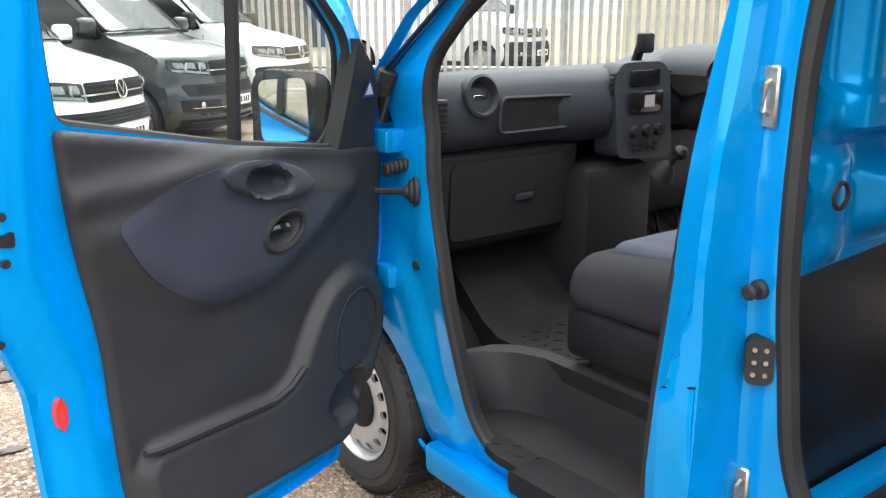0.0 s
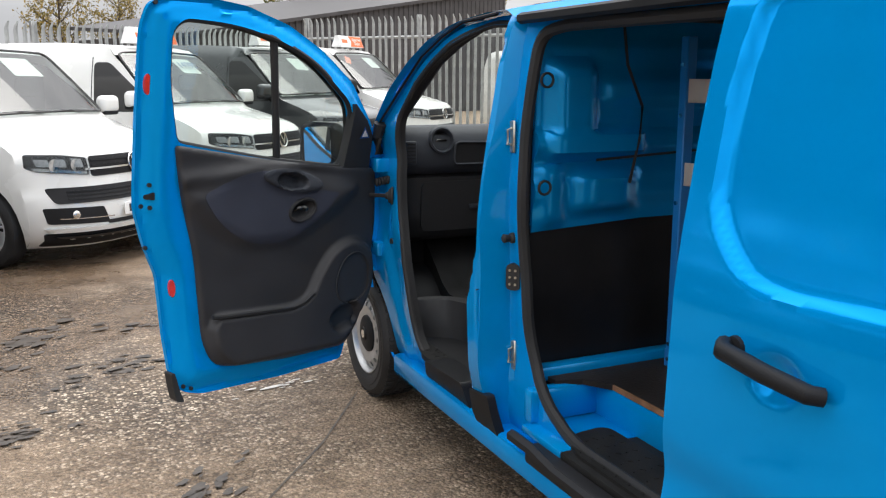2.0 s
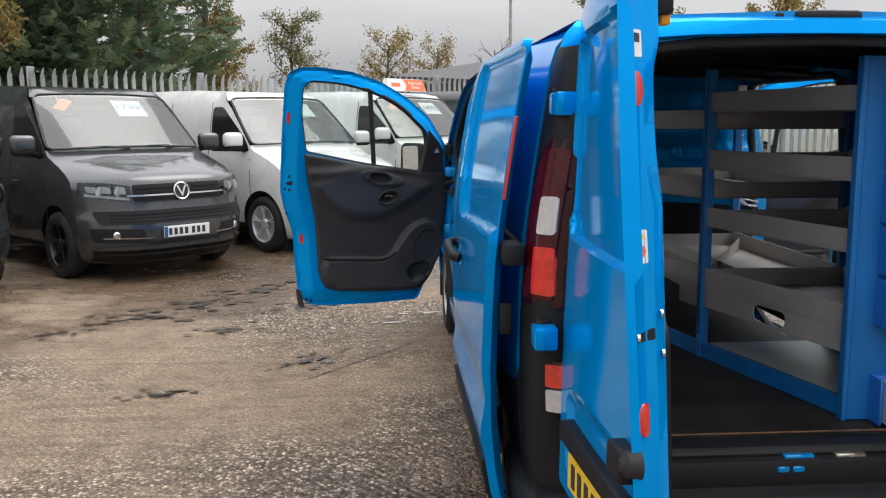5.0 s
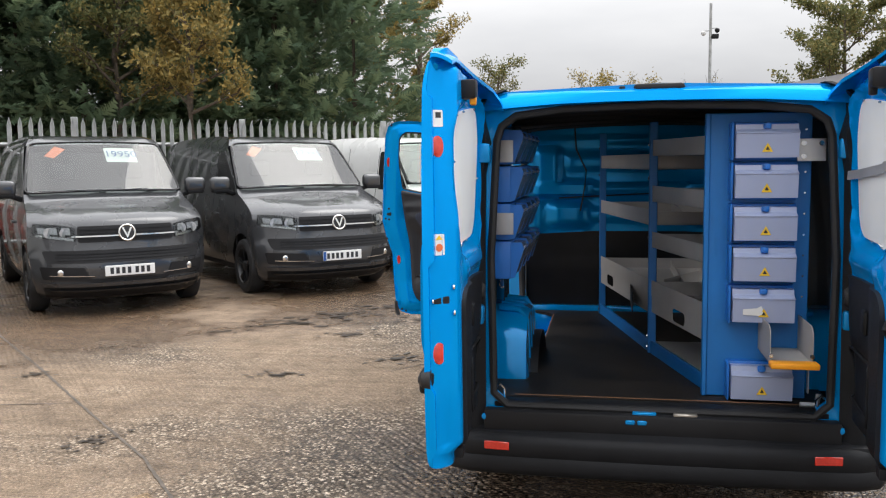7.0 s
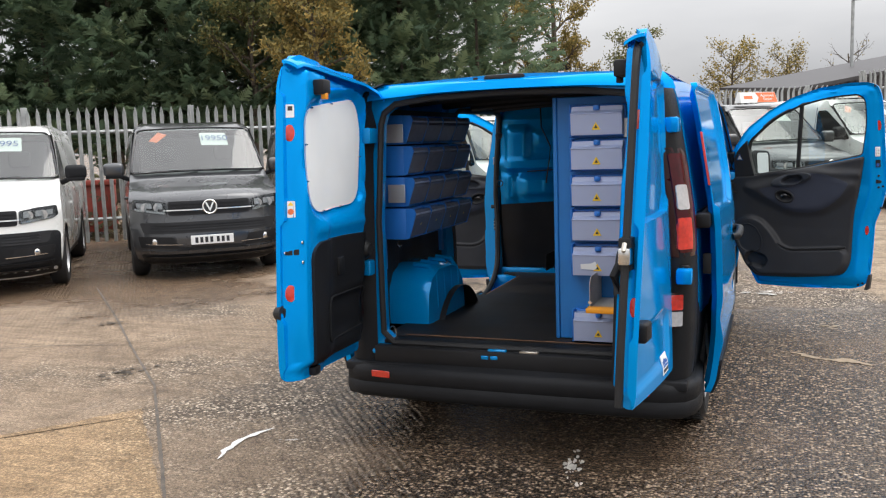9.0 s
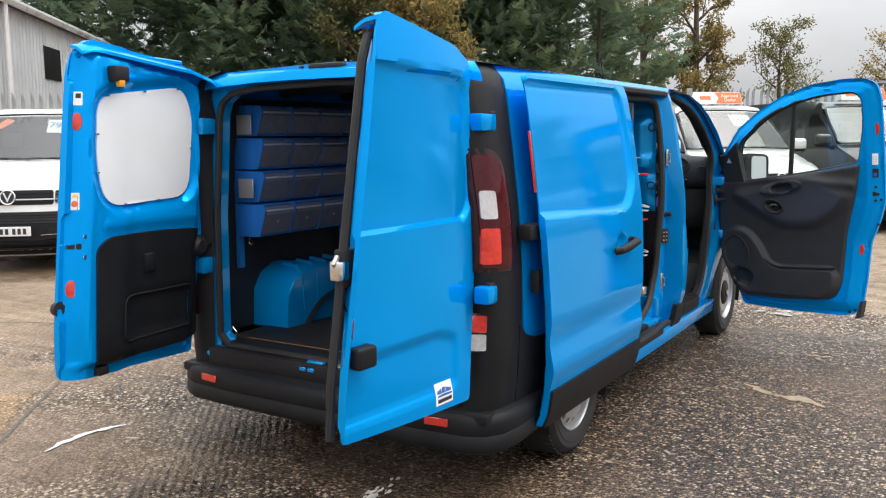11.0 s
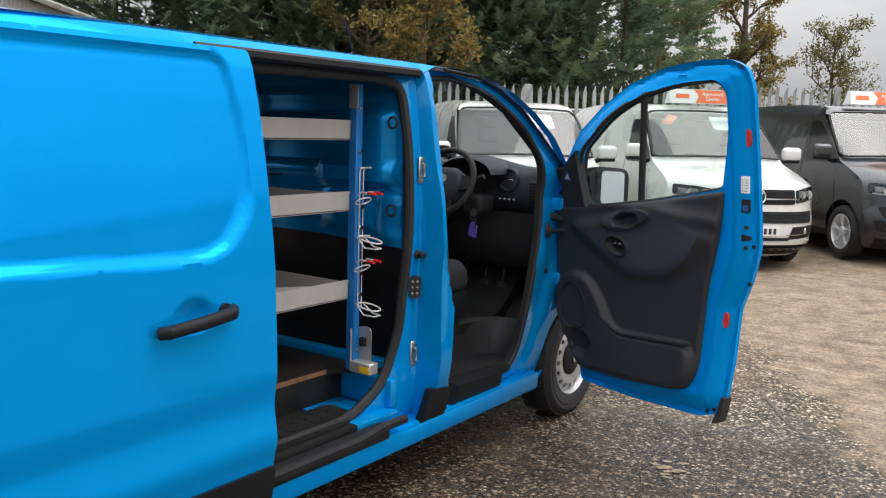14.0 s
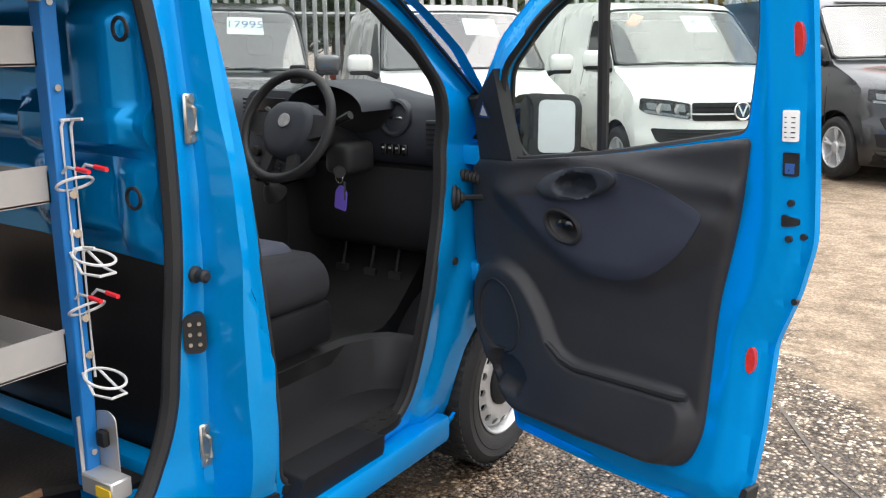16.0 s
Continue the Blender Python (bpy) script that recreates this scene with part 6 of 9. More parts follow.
# roof, screen surround, bonnet and nose
TOP = [(0.125, 1.865, 0.0), (0.135, 1.905, 0.0), (0.17, 1.918, 0.0), (0.26, 1.930, 0.0), (0.5, 1.942, 0.0), (1.2, 1.956, 0.0), (2.0, 1.955, 0.0), (2.6, 1.945, 0.0), (2.9, 1.93, -0.04), (3.25, 1.893, -0.12), (3.42, 1.84, -0.14), (3.61, 1.765, -0.16), (3.83, 1.62, -0.19), (4.05, 1.475, -0.22), (4.17, 1.365, -0.245), (4.29, 1.255, -0.27), (4.38, 1.19, -0.28), (4.60, 1.10, -0.30), (4.80, 0.97, -0.30), (4.92, 0.82, -0.30), (4.99, 0.55, -0.30), (4.97, 0.32, -0.30), (4.90, 0.26, -0.28)]
KS = [-1, -0.97, -0.9, -0.75, -0.5, -0.25, 0, 0.25, 0.5, 0.75, 0.9, 0.97, 1]


def top_point(i, k, lift=0.0):
    y, z, c = TOP[i]
    edge = 1.906 if 2 <= i < 8 else z - (0.045 if i < 9 else 0.022)
    w = sx(min(edge, 1.905)) if z > 0.3 else 0.86
    q = abs(k) ** (1.5 if 8 <= i < 16 else 2.4)
    zz = z + (edge - z) * abs(k) ** (3.0 if i < 9 else 1.5)
    return (w * k, y + c * q, zz + lift)


roof = M()
rows = [[top_point(i, k) for k in KS] for i in range(len(TOP))]
nk = len(KS)
roof.v = [p for r in rows for p in r]
for i in range(len(TOP) - 1):
    for j in range(nk - 1):
        if 9 <= i < 15 and 2 <= j < nk - 3:
            continue
        roof.f.append((i * nk + j, i * nk + j + 1, (i + 1) * nk + j + 1, (i + 1) * nk + j))
part("roof_and_bonnet", roof, BLUE, van, smooth=50)
part("windscreen", M().loops([[top_point(i, k, -0.004) for k in KS[2:-2]] for i in range(9, 16)], closed=False), SCREENGLASS, van).visible_shadow = False
part("screen_border", M().loops([[top_point(15, k, 0.004) for k in KS[1:-1]], [tuple(Vector(top_point(15, k, 0.02)) + Vector((0, 0.07, -0.03))) for k in KS[1:-1]]], closed=False), DEEP, van)
for s in (1, -1):
    part("screen_pillar_trim", M().tube([top_point(i, s * 0.985, 0.002) for i in range(8, 16)], 0.008, seg=6), DEEP, van)
    part("screen_edge", M().loops([[top_point(i, s * k, 0.003) for k in (0.86, 0.9, 0.94, 0.97)] for i in range(8, 16)], closed=False), GLOSSBLACK, van)
    part("inner_pillar", M().tube([tuple(Vector(top_point(i, s * 0.93, 0)) + Vector((-s * 0.045, -0.01, -0.02))) for i in range(9, 16)], 0.018, seg=8), DASH, van)
part("head_lining", M().plate([(-0.74, 0.24), (0.74, 0.24), (0.70, 3.05), (-0.70, 3.05)], [], lambda x, y: (x, y, 1.885 - 0.03 * (x / 0.74) ** 2 - (0.05 if y > 2.9 else 0)), None, 0.12), material("dark_lining", (0.03, 0.032, 0.036), 0.9, vary=0.2, bump=0.4, bump_scale=300), van)
for y in (0.7, 1.25, 1.8, 2.3):
    part("roof_bow", M().tube([(x, y, 1.873 - 0.03 * (x / 0.74) ** 2) for x in np.linspace(-0.74, 0.74, 9)], 0.028, seg=6, flat=1.0), DEEP, van)
part("aerial", M().tube([(0.35, 2.75, 1.93), (0.35, 2.68, 2.12)], 0.004, seg=5), DEEP, van)
part("load_lamp", M().box(-0.35, -0.25, 0.32, 0.38, 1.868, 1.880, 0.004), LAMPWHITE, van)

# underside and floor
part("underbody", M().box(-0.80, 0.80, 0.16, 4.7, 0.24, 0.42, 0.03), DEEP, van)
FLOOR_CUT = [(-0.74, 0.22), (0.74, 0.22), (0.74, 1.50), (0.575, 1.50), (0.575, 2.34), (0.64, 2.44), (0.74, 2.47), (0.74, 2.56), (-0.74, 2.56), (-0.74, 2.47), (-0.64, 2.44), (-0.575, 2.34), (-0.575, 1.50), (-0.74, 1.50)]
part("cargo_floor", M().plate(FLOOR_CUT, [], lambda x, y: (x, y, 0.565), lambda x, y: (x, y, 0.545), 0.1), PLY, van)
part("floor_edge_trim", M().box(-0.62, 0.62, 0.238, 0.245, 0.548, 0.568), WOODEDGE, van)
for s in (1, -1):
    part("floor_edge_trim", M().box(*sorted((s * 0.570, s * 0.578)), 1.52, 2.34, 0.548, 0.567), WOODEDGE, van)

# bulkhead: blue pressed upper, black lower
def band(a, b, x, edge=0.02):
    return soft_step(a - edge, a + edge, x) * (1 - soft_step(b - edge, b + edge, x))


def bulk_press(x, z):
    """Deep pressings: an upright half-round at each side, a cross band, and swellings under it."""
    ax = abs(x)
    r = 0.055 * band(0.54, 0.72, ax, 0.035) * band(1.40, 1.70, z, 0.03)
    r = max(r, 0.065 * band(0.32, 0.74, ax, 0.04) * band(1.375, 1.465, z, 0.014))
    r = max(r, 0.060 * band(0.36, 0.62, ax, 0.07) * band(1.17, 1.315, z, 0.03))
    r = max(r, 0.030 * band(0.66, 0.76, ax, 0.03) * band(1.13, 1.34, z, 0.02))
    r = max(r, 0.022 * band(1.56, 1.66, z, 0.02) * (1 - band(0.5, 0.9, ax, 0.04)))
    r = max(r, 0.030 * band(1.385, 1.455, z, 0.02))
    r = max(r, 0.018 * band(1.20, 1.28, z, 0.02))
    return r + 0.008 * math.exp(-((z - 1.76) / 0.015) ** 2)


up = [(-0.785, 1.10), (-0.3, 1.125), (0.3, 1.125), (0.785, 1.10), (0.775, 1.80), (0.70, 1.86), (-0.70, 1.86), (-0.775, 1.80)]
part("bulkhead_upper", M().plate(up, [], lambda x, z: (x, 2.585 - bulk_press(x, z), z), lambda x, z: (x, 2.60, z), 0.02), BULKBLUE_DIM, van, "pressed blue steel bulkhead")
low = [(-0.785, 0.50), (0.785, 0.50), (0.785, 1.125), (-0.785, 1.125)]
part("bulkhead_lower", M().plate(low, [], lambda x, z: (x, 2.592 - 0.003 * math.exp(-((z - 0.86) / 0.05) ** 2) - 0.0015 * math.sin(x * 17), z), lambda x, z: (x, 2.61, z), 0.04), BULKBLACK, van, "black bulkhead lining")
part("bulkhead_foot", M().box(-0.78, 0.78, 2.52, 2.585, 0.545, 0.60, 0.01), BLUE_IN, van)
for s in (1, -1):
    for z in (1.645, 1.27):
        part("lashing_eye", M().tube([(s * (0.772 + 0.024 * math.cos(a)), 2.522, z + 0.024 * math.sin(a)) for a in np.linspace(0, 2 * math.pi, 19)[:-1]], 0.0048, True, 6, 1, (0, 1, 0)), DEEP, van)
    for x in (0.46, 0.52):
        part("bulkhead_hole", M().join(disc(0.015, 0.004, 12)).moved(Matrix.Translation((s * x, 2.543, 1.42)) @ X90), DEEP, van)
part("cable", M().tube([(-0.44, 2.55, 1.86), (-0.43, 2.53, 1.70), (-0.36, 2.525, 1.55), (-0.37, 2.52, 1.44), (-0.40, 2.53, 1.27)], 0.006, seg=6), DEEP, van)
part("cable", M().tube([(-0.55, 2.53, 1.36), (-0.25, 2.525, 1.375), (0.1, 2.53, 1.39)], 0.005, seg=6), DEEP, van)


# ---- wheels ----
def steel_wheel(parent, at, s):
    w = new("wheel")
    w.parent = parent
    w.matrix_basis = Matrix.Translation(at) @ Matrix.Rotation(radians(90 * s), 4, "Y")
    prof = [(0.205, -0.09), (0.235, -0.105), (0.295, -0.107), (0.322, -0.085), (0.3325, -0.06), (0.3325, 0.06), (0.322, 0.085), (0.295, 0.107), (0.27, 0.105), (0.268, 0.108), (0.235, 0.107), (0.205, 0.088)]
    part("tyre", M().lathe(prof, 56, caps=False), TYRE, w)
    lugs = M()
    for i in range(56):
        a = 2 * math.pi * i / 56
        for zo, off in ((-0.065, 0), (0.065, 0.5), (0.0, 0.25)):
            aa = a + off * 2 * math.pi / 56
            lugs.join(M().box(0.330, 0.3365, -0.010, 0.010, -0.022, 0.022).moved(Matrix.Rotation(aa, 4, "Z") @ Matrix.Translation((0, 0, zo))))
    tagged(part("tread", lugs, TYRE, w, smooth=0), kind="stuff")
    part("rim", M().lathe([(0.212, 0.098), (0.206, 0.100), (0.198, 0.092), (0.193, 0.06), (0.188, 0.045), (0.18, -0.08), (0.05, -0.085)], 48, caps=False), WHEEL, w, "silver steel rim")
    holes = [ring(0.163 * math.cos(2 * math.pi * i / 16), 0.163 * math.sin(2 * math.pi * i / 16), 0.0150, n=12) for i in range(16)]
    def face(x, y):
        r = math.hypot(x, y)
        return (x, y, curve(r, [0, 0.085, 0.10, 0.125, 0.15, 0.178, 0.194], [0.075, 0.075, 0.078, 0.088, 0.089, 0.076, 0.058]))
    part("disc", M().plate(ring(0, 0, 0.194, n=40), holes, face, lambda x, y: (x, y, face(x, y)[2] - 0.012), 0.035), WHEEL, w, "silver steel disc with round holes")
    part("hub_cap", M().lathe([(0.098, 0.076), (0.096, 0.088), (0.080, 0.097), (0.036, 0.101), (0.032, 0.106), (0.0, 0.107)], 28), PLASTIC, w)
    part("cap_emblem", M().join(disc(0.022, 0.003, 16)).moved(Matrix.Translation((0, 0, 0.106))), CHROME, w)
    part("brake_drum", M().lathe([(0.15, -0.06), (0.15, 0.0), (0.05, 0.01)], 24), DEEP, w)


for s in (1, -1):
    for cy in (0.968, 4.066):
        steel_wheel(van, (s * 0.815, cy, 0.3325), s)


# ---- front doors ----

WIN = rounded([(0.115, 1.30), (0.145, 1.50), (0.355, 1.665), (0.568, 1.755), (0.80, 1.805), (1.02, 1.815), (1.07, 1.77), (1.075, 1.60), (1.04, 1.375), (0.60, 1.285), (0.18, 1.222)], [0.03, 0.05, 0.1, 0.1, 0.1, 0.05, 0.04, 0.05, 0.03, 0.1, 0.03], 4)
CARD = rounded([(1.052, 1.368), (1.02, 1.13), (0.975, 0.913), (0.965, 0.53), (0.92, 0.43), (0.577, 0.385), (0.22, 0.375), (0.12, 0.46), (0.03, 0.646), (-0.02, 0.95), (-0.02, 1.20), (0.06, 1.225), (0.20, 1.225), (0.60, 1.285)], [0.02, 0.1, 0.1, 0.08, 0.05, 0.1, 0.04, 0.08, 0.08, 0.08, 0.03, 0.03, 0.1, 0.1], 4)
SAIL = [(0.03, 1.215), (0.19, 1.225), (0.16, 1.36), (0.135, 1.50), (0.06, 1.43), (0.02, 1.36)]
INS_P = rounded([(0.235, 1.115), (0.36, 1.138), (0.52, 1.160), (0.64, 1.248), (0.78, 1.235), (0.95, 1.165), (0.885, 1.05), (0.76, 0.95), (0.62, 0.915), (0.48, 0.935), (0.34, 1.01)], [0.02, 0.05, 0.05, 0.03, 0.08, 0.03, 0.08, 0.12, 0.12, 0.12, 0.1], 5)
UPPER_P = rounded([(0.10, 1.13), (0.60, 1.245), (0.80, 1.235), (1.0, 1.175), (1.0, 1.13), (0.90, 1.03), (0.74, 0.93), (0.50, 0.92), (0.25, 1.03)], 0.06, 4)
PULL_P = [(0.505 + 0.160 * math.cos(a) , 1.193 + 0.048 * math.sin(a) + 0.030 * math.cos(a)) for a in np.linspace(0, 2 * math.pi, 33)[:-1]]
PULL_IN = [(0.515 + 0.080 * math.cos(a), 1.190 + 0.030 * math.sin(a) + 0.012 * math.cos(a)) for a in np.linspace(0, 2 * math.pi, 25)[:-1]]
LATCH_P = [(0.452 + 0.062 * math.cos(a), 1.055 + 0.036 * math.sin(a) - 0.010 * math.cos(a)) for a in np.linspace(0, 2 * math.pi, 25)[:-1]]
SPEAK_P = rounded([(0.02, 0.66), (0.03, 0.83), (0.13, 0.885), (0.25, 0.86), (0.35, 0.76), (0.42, 0.645), (0.50, 0.615), (0.90, 0.645), (0.935, 0.60), (0.93, 0.50), (0.86, 0.42), (0.25, 0.39), (0.13, 0.50)], [0.08, 0.08, 0.1, 0.1, 0.1, 0.1, 0.08, 0.02, 0.02, 0.05, 0.05, 0.05, 0.08], 5)
SPEAK_IN = rounded([(0.075, 0.62), (0.06, 0.76), (0.13, 0.83), (0.215, 0.80), (0.275, 0.70), (0.265, 0.60), (0.16, 0.57)], 0.06, 4)
CUP_P = rounded([(0.14, 0.475), (0.29, 0.455), (0.32, 0.53), (0.27, 0.565), (0.16, 0.585), (0.125, 0.53)], 0.03, 4)


def shell_depth(u, z):
    """The door is thin at its rim and full inside it."""
    return 0.024 + 0.026 * relief(DOOR_FULL, u, z, 0.03) + 0.018 * relief(DOOR_CORE, u, z, 0.045)


def card_depth(u, z):
    d = 0.022 * relief(CARD, u, z, 0.03) + 0.032 * relief(UPPER_P, u, z, 0.10) + 0.040 * relief(SPEAK_P, u, z, 0.035)
    d += 0.022 * math.exp(-((z - (1.265 - 0.09 * max(0, u - 0.6))) / 0.035) ** 2) * min(1, max(0, (u - 0.15) / 0.1))
    d -= 0.045 * relief(PULL_IN, u, z, 0.02) - 0.010 * relief(PULL_P, u, z, 0.02)
    d -= 0.03 * relief(LATCH_P, u, z, 0.015)
    d -= 0.010 * relief(SPEAK_IN, u, z, 0.02)
    d -= 0.05 * relief(CUP_P, u, z, 0.02)
    return d


DOOR_RIM = [(HINGE[1] - y, z) for y, z in offset(DOOR_OUT, 0.005)]
DOOR_FULL, DOOR_CORE = offset(DOOR_RIM, 0.035), offset(DOOR_RIM, 0.075)


def front_door(s, angle):
    door = new("front_door")
    door.parent = van
    door.matrix_basis = Matrix.Translation((s * HINGE[0] - (0.028 if s < 0 else 0), HINGE[1] + (0.03 if s < 0 else 0), 0)) @ Matrix.Rotation(radians(s * angle), 4, "Z")
    tagged(door, "open blue front door with charcoal trim")

    def at(u, z, x):
        # the hinge line leans, so the open door stands a little higher, most of all its window frame
        return (s * (x - HINGE[0]), -u, z + 0.018 + 0.045 * soft_step(1.2, 1.95, z))

    def piece(name, outline, holes, out, inn, mat, step=0.05, label="", parent=None, smooth=40):
        m = M().plate(outline, holes, lambda u, z: at(u, z, out(u, z)), lambda u, z: at(u, z, inn(u, z)), step)
        return part(name, m, mat, parent or door, label, smooth)

    piece("shell", DOOR_RIM, [WIN], lambda u, z: sx(z), lambda u, z: sx(z) - shell_depth(u, z), BLUE, 0.017)
    piece("door_card", CARD, [], lambda u, z: sx(z) - 0.060, lambda u, z: sx(z) - 0.066 - card_depth(u, z), DOORTRIM, 0.011, "moulded charcoal plastic door card", smooth=60)
    piece("trim_insert", INS_P, [offset(LATCH_P, -0.006), PULL_P], lambda u, z: sx(z) - 0.064 - card_depth(u, z), lambda u, z: sx(z) - 0.0685 - card_depth(u, z), INSERT, 0.012, "blue-grey trim panel", smooth=60)
    piece("pull_handle", PULL_P, [PULL_IN], lambda u, z: sx(z) - 0.066 - card_depth(u, z), lambda u, z: sx(z) - 0.078 - card_depth(u, z), DASH, 0.01, smooth=60)
    piece("pull_cup", PULL_IN, [], lambda u, z: sx(z) - 0.07 - card_depth(u, z), lambda u, z: sx(z) - 0.0715 - card_depth(u, z), DASH, 0.01, smooth=60)
    rim = dense(offset(LATCH_P, -0.010), 0.015)
    part("latch_surround", M().tube([at(u, z, sx(z) - 0.069 - card_depth(u, z)) for u, z in rim], 0.0085, True, 8, 1, (1, 0, 0)), TRIM, door)
    part("latch_lever", M().tube([at(u, z, sx(z) - 0.098 - d) for u, z, d in ((0.492, 1.052, -0.004), (0.475, 1.064, 0.008), (0.452, 1.066, 0.014), (0.428, 1.058, 0.008))], lambda t: 0.009 + 0.005 * t, seg=8, flat=1.3), GLOSSBLACK, door)
    part("speaker_rim", M().tube([at(u, z, sx(z) - 0.066 - card_depth(u, z)) for u, z in dense(SPEAK_IN, 0.03)], 0.006, True, 6, 1, (1, 0, 0)), TRIM, door)
    part("pocket_lip", M().tube([at(u, z, sx(z) - 0.10 - 0.022) for u, z in ((0.40, 0.665), (0.46, 0.63), (0.52, 0.618), (0.70, 0.632), (0.90, 0.648), (0.935, 0.655))], 0.010, seg=6), TRIM, door)
    piece("sail", SAIL, [], lambda u, z: sx(z) - 0.03, lambda u, z: sx(z) - 0.085, TRIM, 0.05)
    wt = part("warning_label", M().add([at(0.045, 1.352, 0.8345), at(0.105, 1.350, 0.8345), at(0.075, 1.402, 0.8275)], [(0, 1, 2), (2, 1, 0)]), BLUEINK, door, "blue and white triangular label", smooth=0)
    part("label_face", M().add([at(0.056, 1.358, 0.8325), at(0.094, 1.357, 0.8325), at(0.075, 1.390, 0.8275)], [(0, 1, 2), (2, 1, 0)]), PAPER, wt, smooth=0)
    # glass, its rubbers and the bar between the panes
    piece("window_glass", offset(WIN, -0.006), [], lambda u, z: sx(z) - 0.030, lambda u, z: sx(z) - 0.034, GLASS, 0.2).visible_shadow = False
    part("window_seal", M().tube([at(u, z, sx(z) - 0.048) for u, z in dense(WIN, 0.05)], 0.013, True, 8, 1, (1, 0, 0)), RUBBER, door)
    part("outer_seal", M().tube([at(u, z, sx(z) - 0.008) for u, z in dense(WIN, 0.05)], 0.010, True, 6, 1, (1, 0, 0)), RUBBER, door)
    part("window_bar", M().tube([at(0.585, 1.765, sx(1.765) - 0.035), at(0.535, 1.28, sx(1.28) - 0.035)], 0.017, seg=8), RUBBER, door)
    # inner rubber round the rim and lower edge
    part("corner_flap", M().plate(rounded([(1.075, 0.318), (1.108, 0.325), (1.112, 0.44), (1.095, 0.44)], 0.008), [], lambda u, z: at(u, z, sx(z) + 0.001), lambda u, z: at(u, z, sx(z) - 0.055), 0.05), RUBBER, door)
    # latch, reflectors, screws and stickers on the rear edge
    def edge_spot(u, z, deep=0.0):
        return at(u, z, sx(z) - shell_depth(u, z) - deep)
    rot = pose(0, 0, 0, 0, -90 * s)
    for u, z in ((1.152, 1.585), (1.072, 0.79)):
        piece("door_reflector", ring(u, z, 0.0135, 0.036), [], lambda a, b, u=u, z=z: sx(b) - shell_depth(u, z) + 0.006, lambda a, b, u=u, z=z: sx(b) - shell_depth(u, z) - 0.008, RED, 0.012, "oval red reflector")
    piece("latch", rounded([(1.132, 1.160), (1.166, 1.165), (1.166, 1.182), (1.132, 1.192)], 0.006), [], lambda u, z: sx(z) - shell_depth(u, z) + 0.006, lambda u, z: sx(z) - shell_depth(u, z) - 0.008, DEEP, 0.012)
    for u, z in ((1.150, 1.221), (1.150, 1.131), (1.175, 1.137), (1.165, 0.968), (1.13, 1.865), (1.02, 0.352), (1.052, 0.368)):
        part("grommet", M().join(disc(0.0085, 0.010, 12)).moved(Matrix.Translation(edge_spot(u, z, -0.002)) @ rot), RUBBER, door)
    if s > 0:
        piece("data_label", rounded([(1.128, 1.365), (1.158, 1.365), (1.158, 1.435), (1.128, 1.435)], 0.004), [], lambda u, z: sx(z) - shell_depth(u, z) + 0.002, lambda u, z: sx(z) - shell_depth(u, z) - 0.007, PAPER, 0.03)
        for k in range(5):
            piece("print_bar", [(1.133, 1.374 + k * 0.011), (1.153, 1.374 + k * 0.011), (1.153, 1.3762 + k * 0.011), (1.133, 1.3762 + k * 0.011)], [], lambda u, z: sx(z) - shell_depth(u, z) - 0.004, lambda u, z: sx(z) - shell_depth(u, z) - 0.009, INK, 0.03)
        piece("tyre_label", rounded([(1.130, 1.285), (1.160, 1.285), (1.160, 1.34), (1.130, 1.34)], 0.004), [], lambda u, z: sx(z) - shell_depth(u, z) + 0.002, lambda u, z: sx(z) - shell_depth(u, z) - 0.007, DEEP, 0.03)
        piece("print_bar", [(1.136, 1.291), (1.154, 1.291), (1.154, 1.315), (1.136, 1.315)], [], lambda u, z: sx(z) - shell_depth(u, z) - 0.004, lambda u, z: sx(z) - shell_depth(u, z) - 0.009, BLUEINK, 0.03)
    # outside handle
    part("outside_handle", M().tube([at(0.93, 1.03, 0.95), at(0.95, 1.035, 0.985), at(1.10, 1.045, 0.985), at(1.12, 1.05, 0.95)], 0.016, seg=8), PLASTIC, door)
    # door mirror
    mir = new("door_mirror")
    mir.parent = door
    mir.matrix_basis = Matrix.Translation(at(0.13, 1.300, sx(1.34) + 0.135)) @ Matrix.Rotation(radians(-22 if s > 0 else 33), 4, "Z") @ Matrix.Rotation(radians(-5 if s > 0 else -1), 4, "X")
    shape = rounded([(-0.112, -0.122), (0.108, -0.132), (0.118, 0.118), (-0.106, 0.130)], 0.055, 6)
    part("housing", M().plate(shape, [], lambda x, z: (x, 0.080 - 2.6 * (x * x + 0.7 * z * z), z), lambda x, z: (x, -0.045 - 0.012 * relief(shape, x, z, 0.02), z), 0.022), GLOSSBLACK, mir, "black mirror housing", smooth=60)
    glass = rounded([(s * -0.050, -0.070), (s * 0.084, -0.074), (s * 0.088, 0.100), (s * -0.044, 0.106)][::s], 0.026, 5)
    part("mirror_glass", M().plate(glass, [], lambda x, z: (x, -0.0585, z), None, 0.1), MIRROR, mir, "rear-view mirror glass", smooth=0)
    wide = rounded([(s * -0.050, -0.108), (s * 0.080, -0.112), (s * 0.083, -0.080), (s * -0.050, -0.076)][::s], 0.012, 4)
    part("wide_glass", M().plate(wide, [], lambda x, z: (x, -0.0585, z), None, 0.1), MIRROR, mir, smooth=0)
    part("mirror_foot", M().tube([(-s * 0.16, 0.02, -0.10), (-s * 0.08, 0.02, -0.11), (0, 0.02, -0.10)], 0.04, seg=8), PLASTIC, mir)
    return door


front_door(1, 71)
front_door(-1, 68)


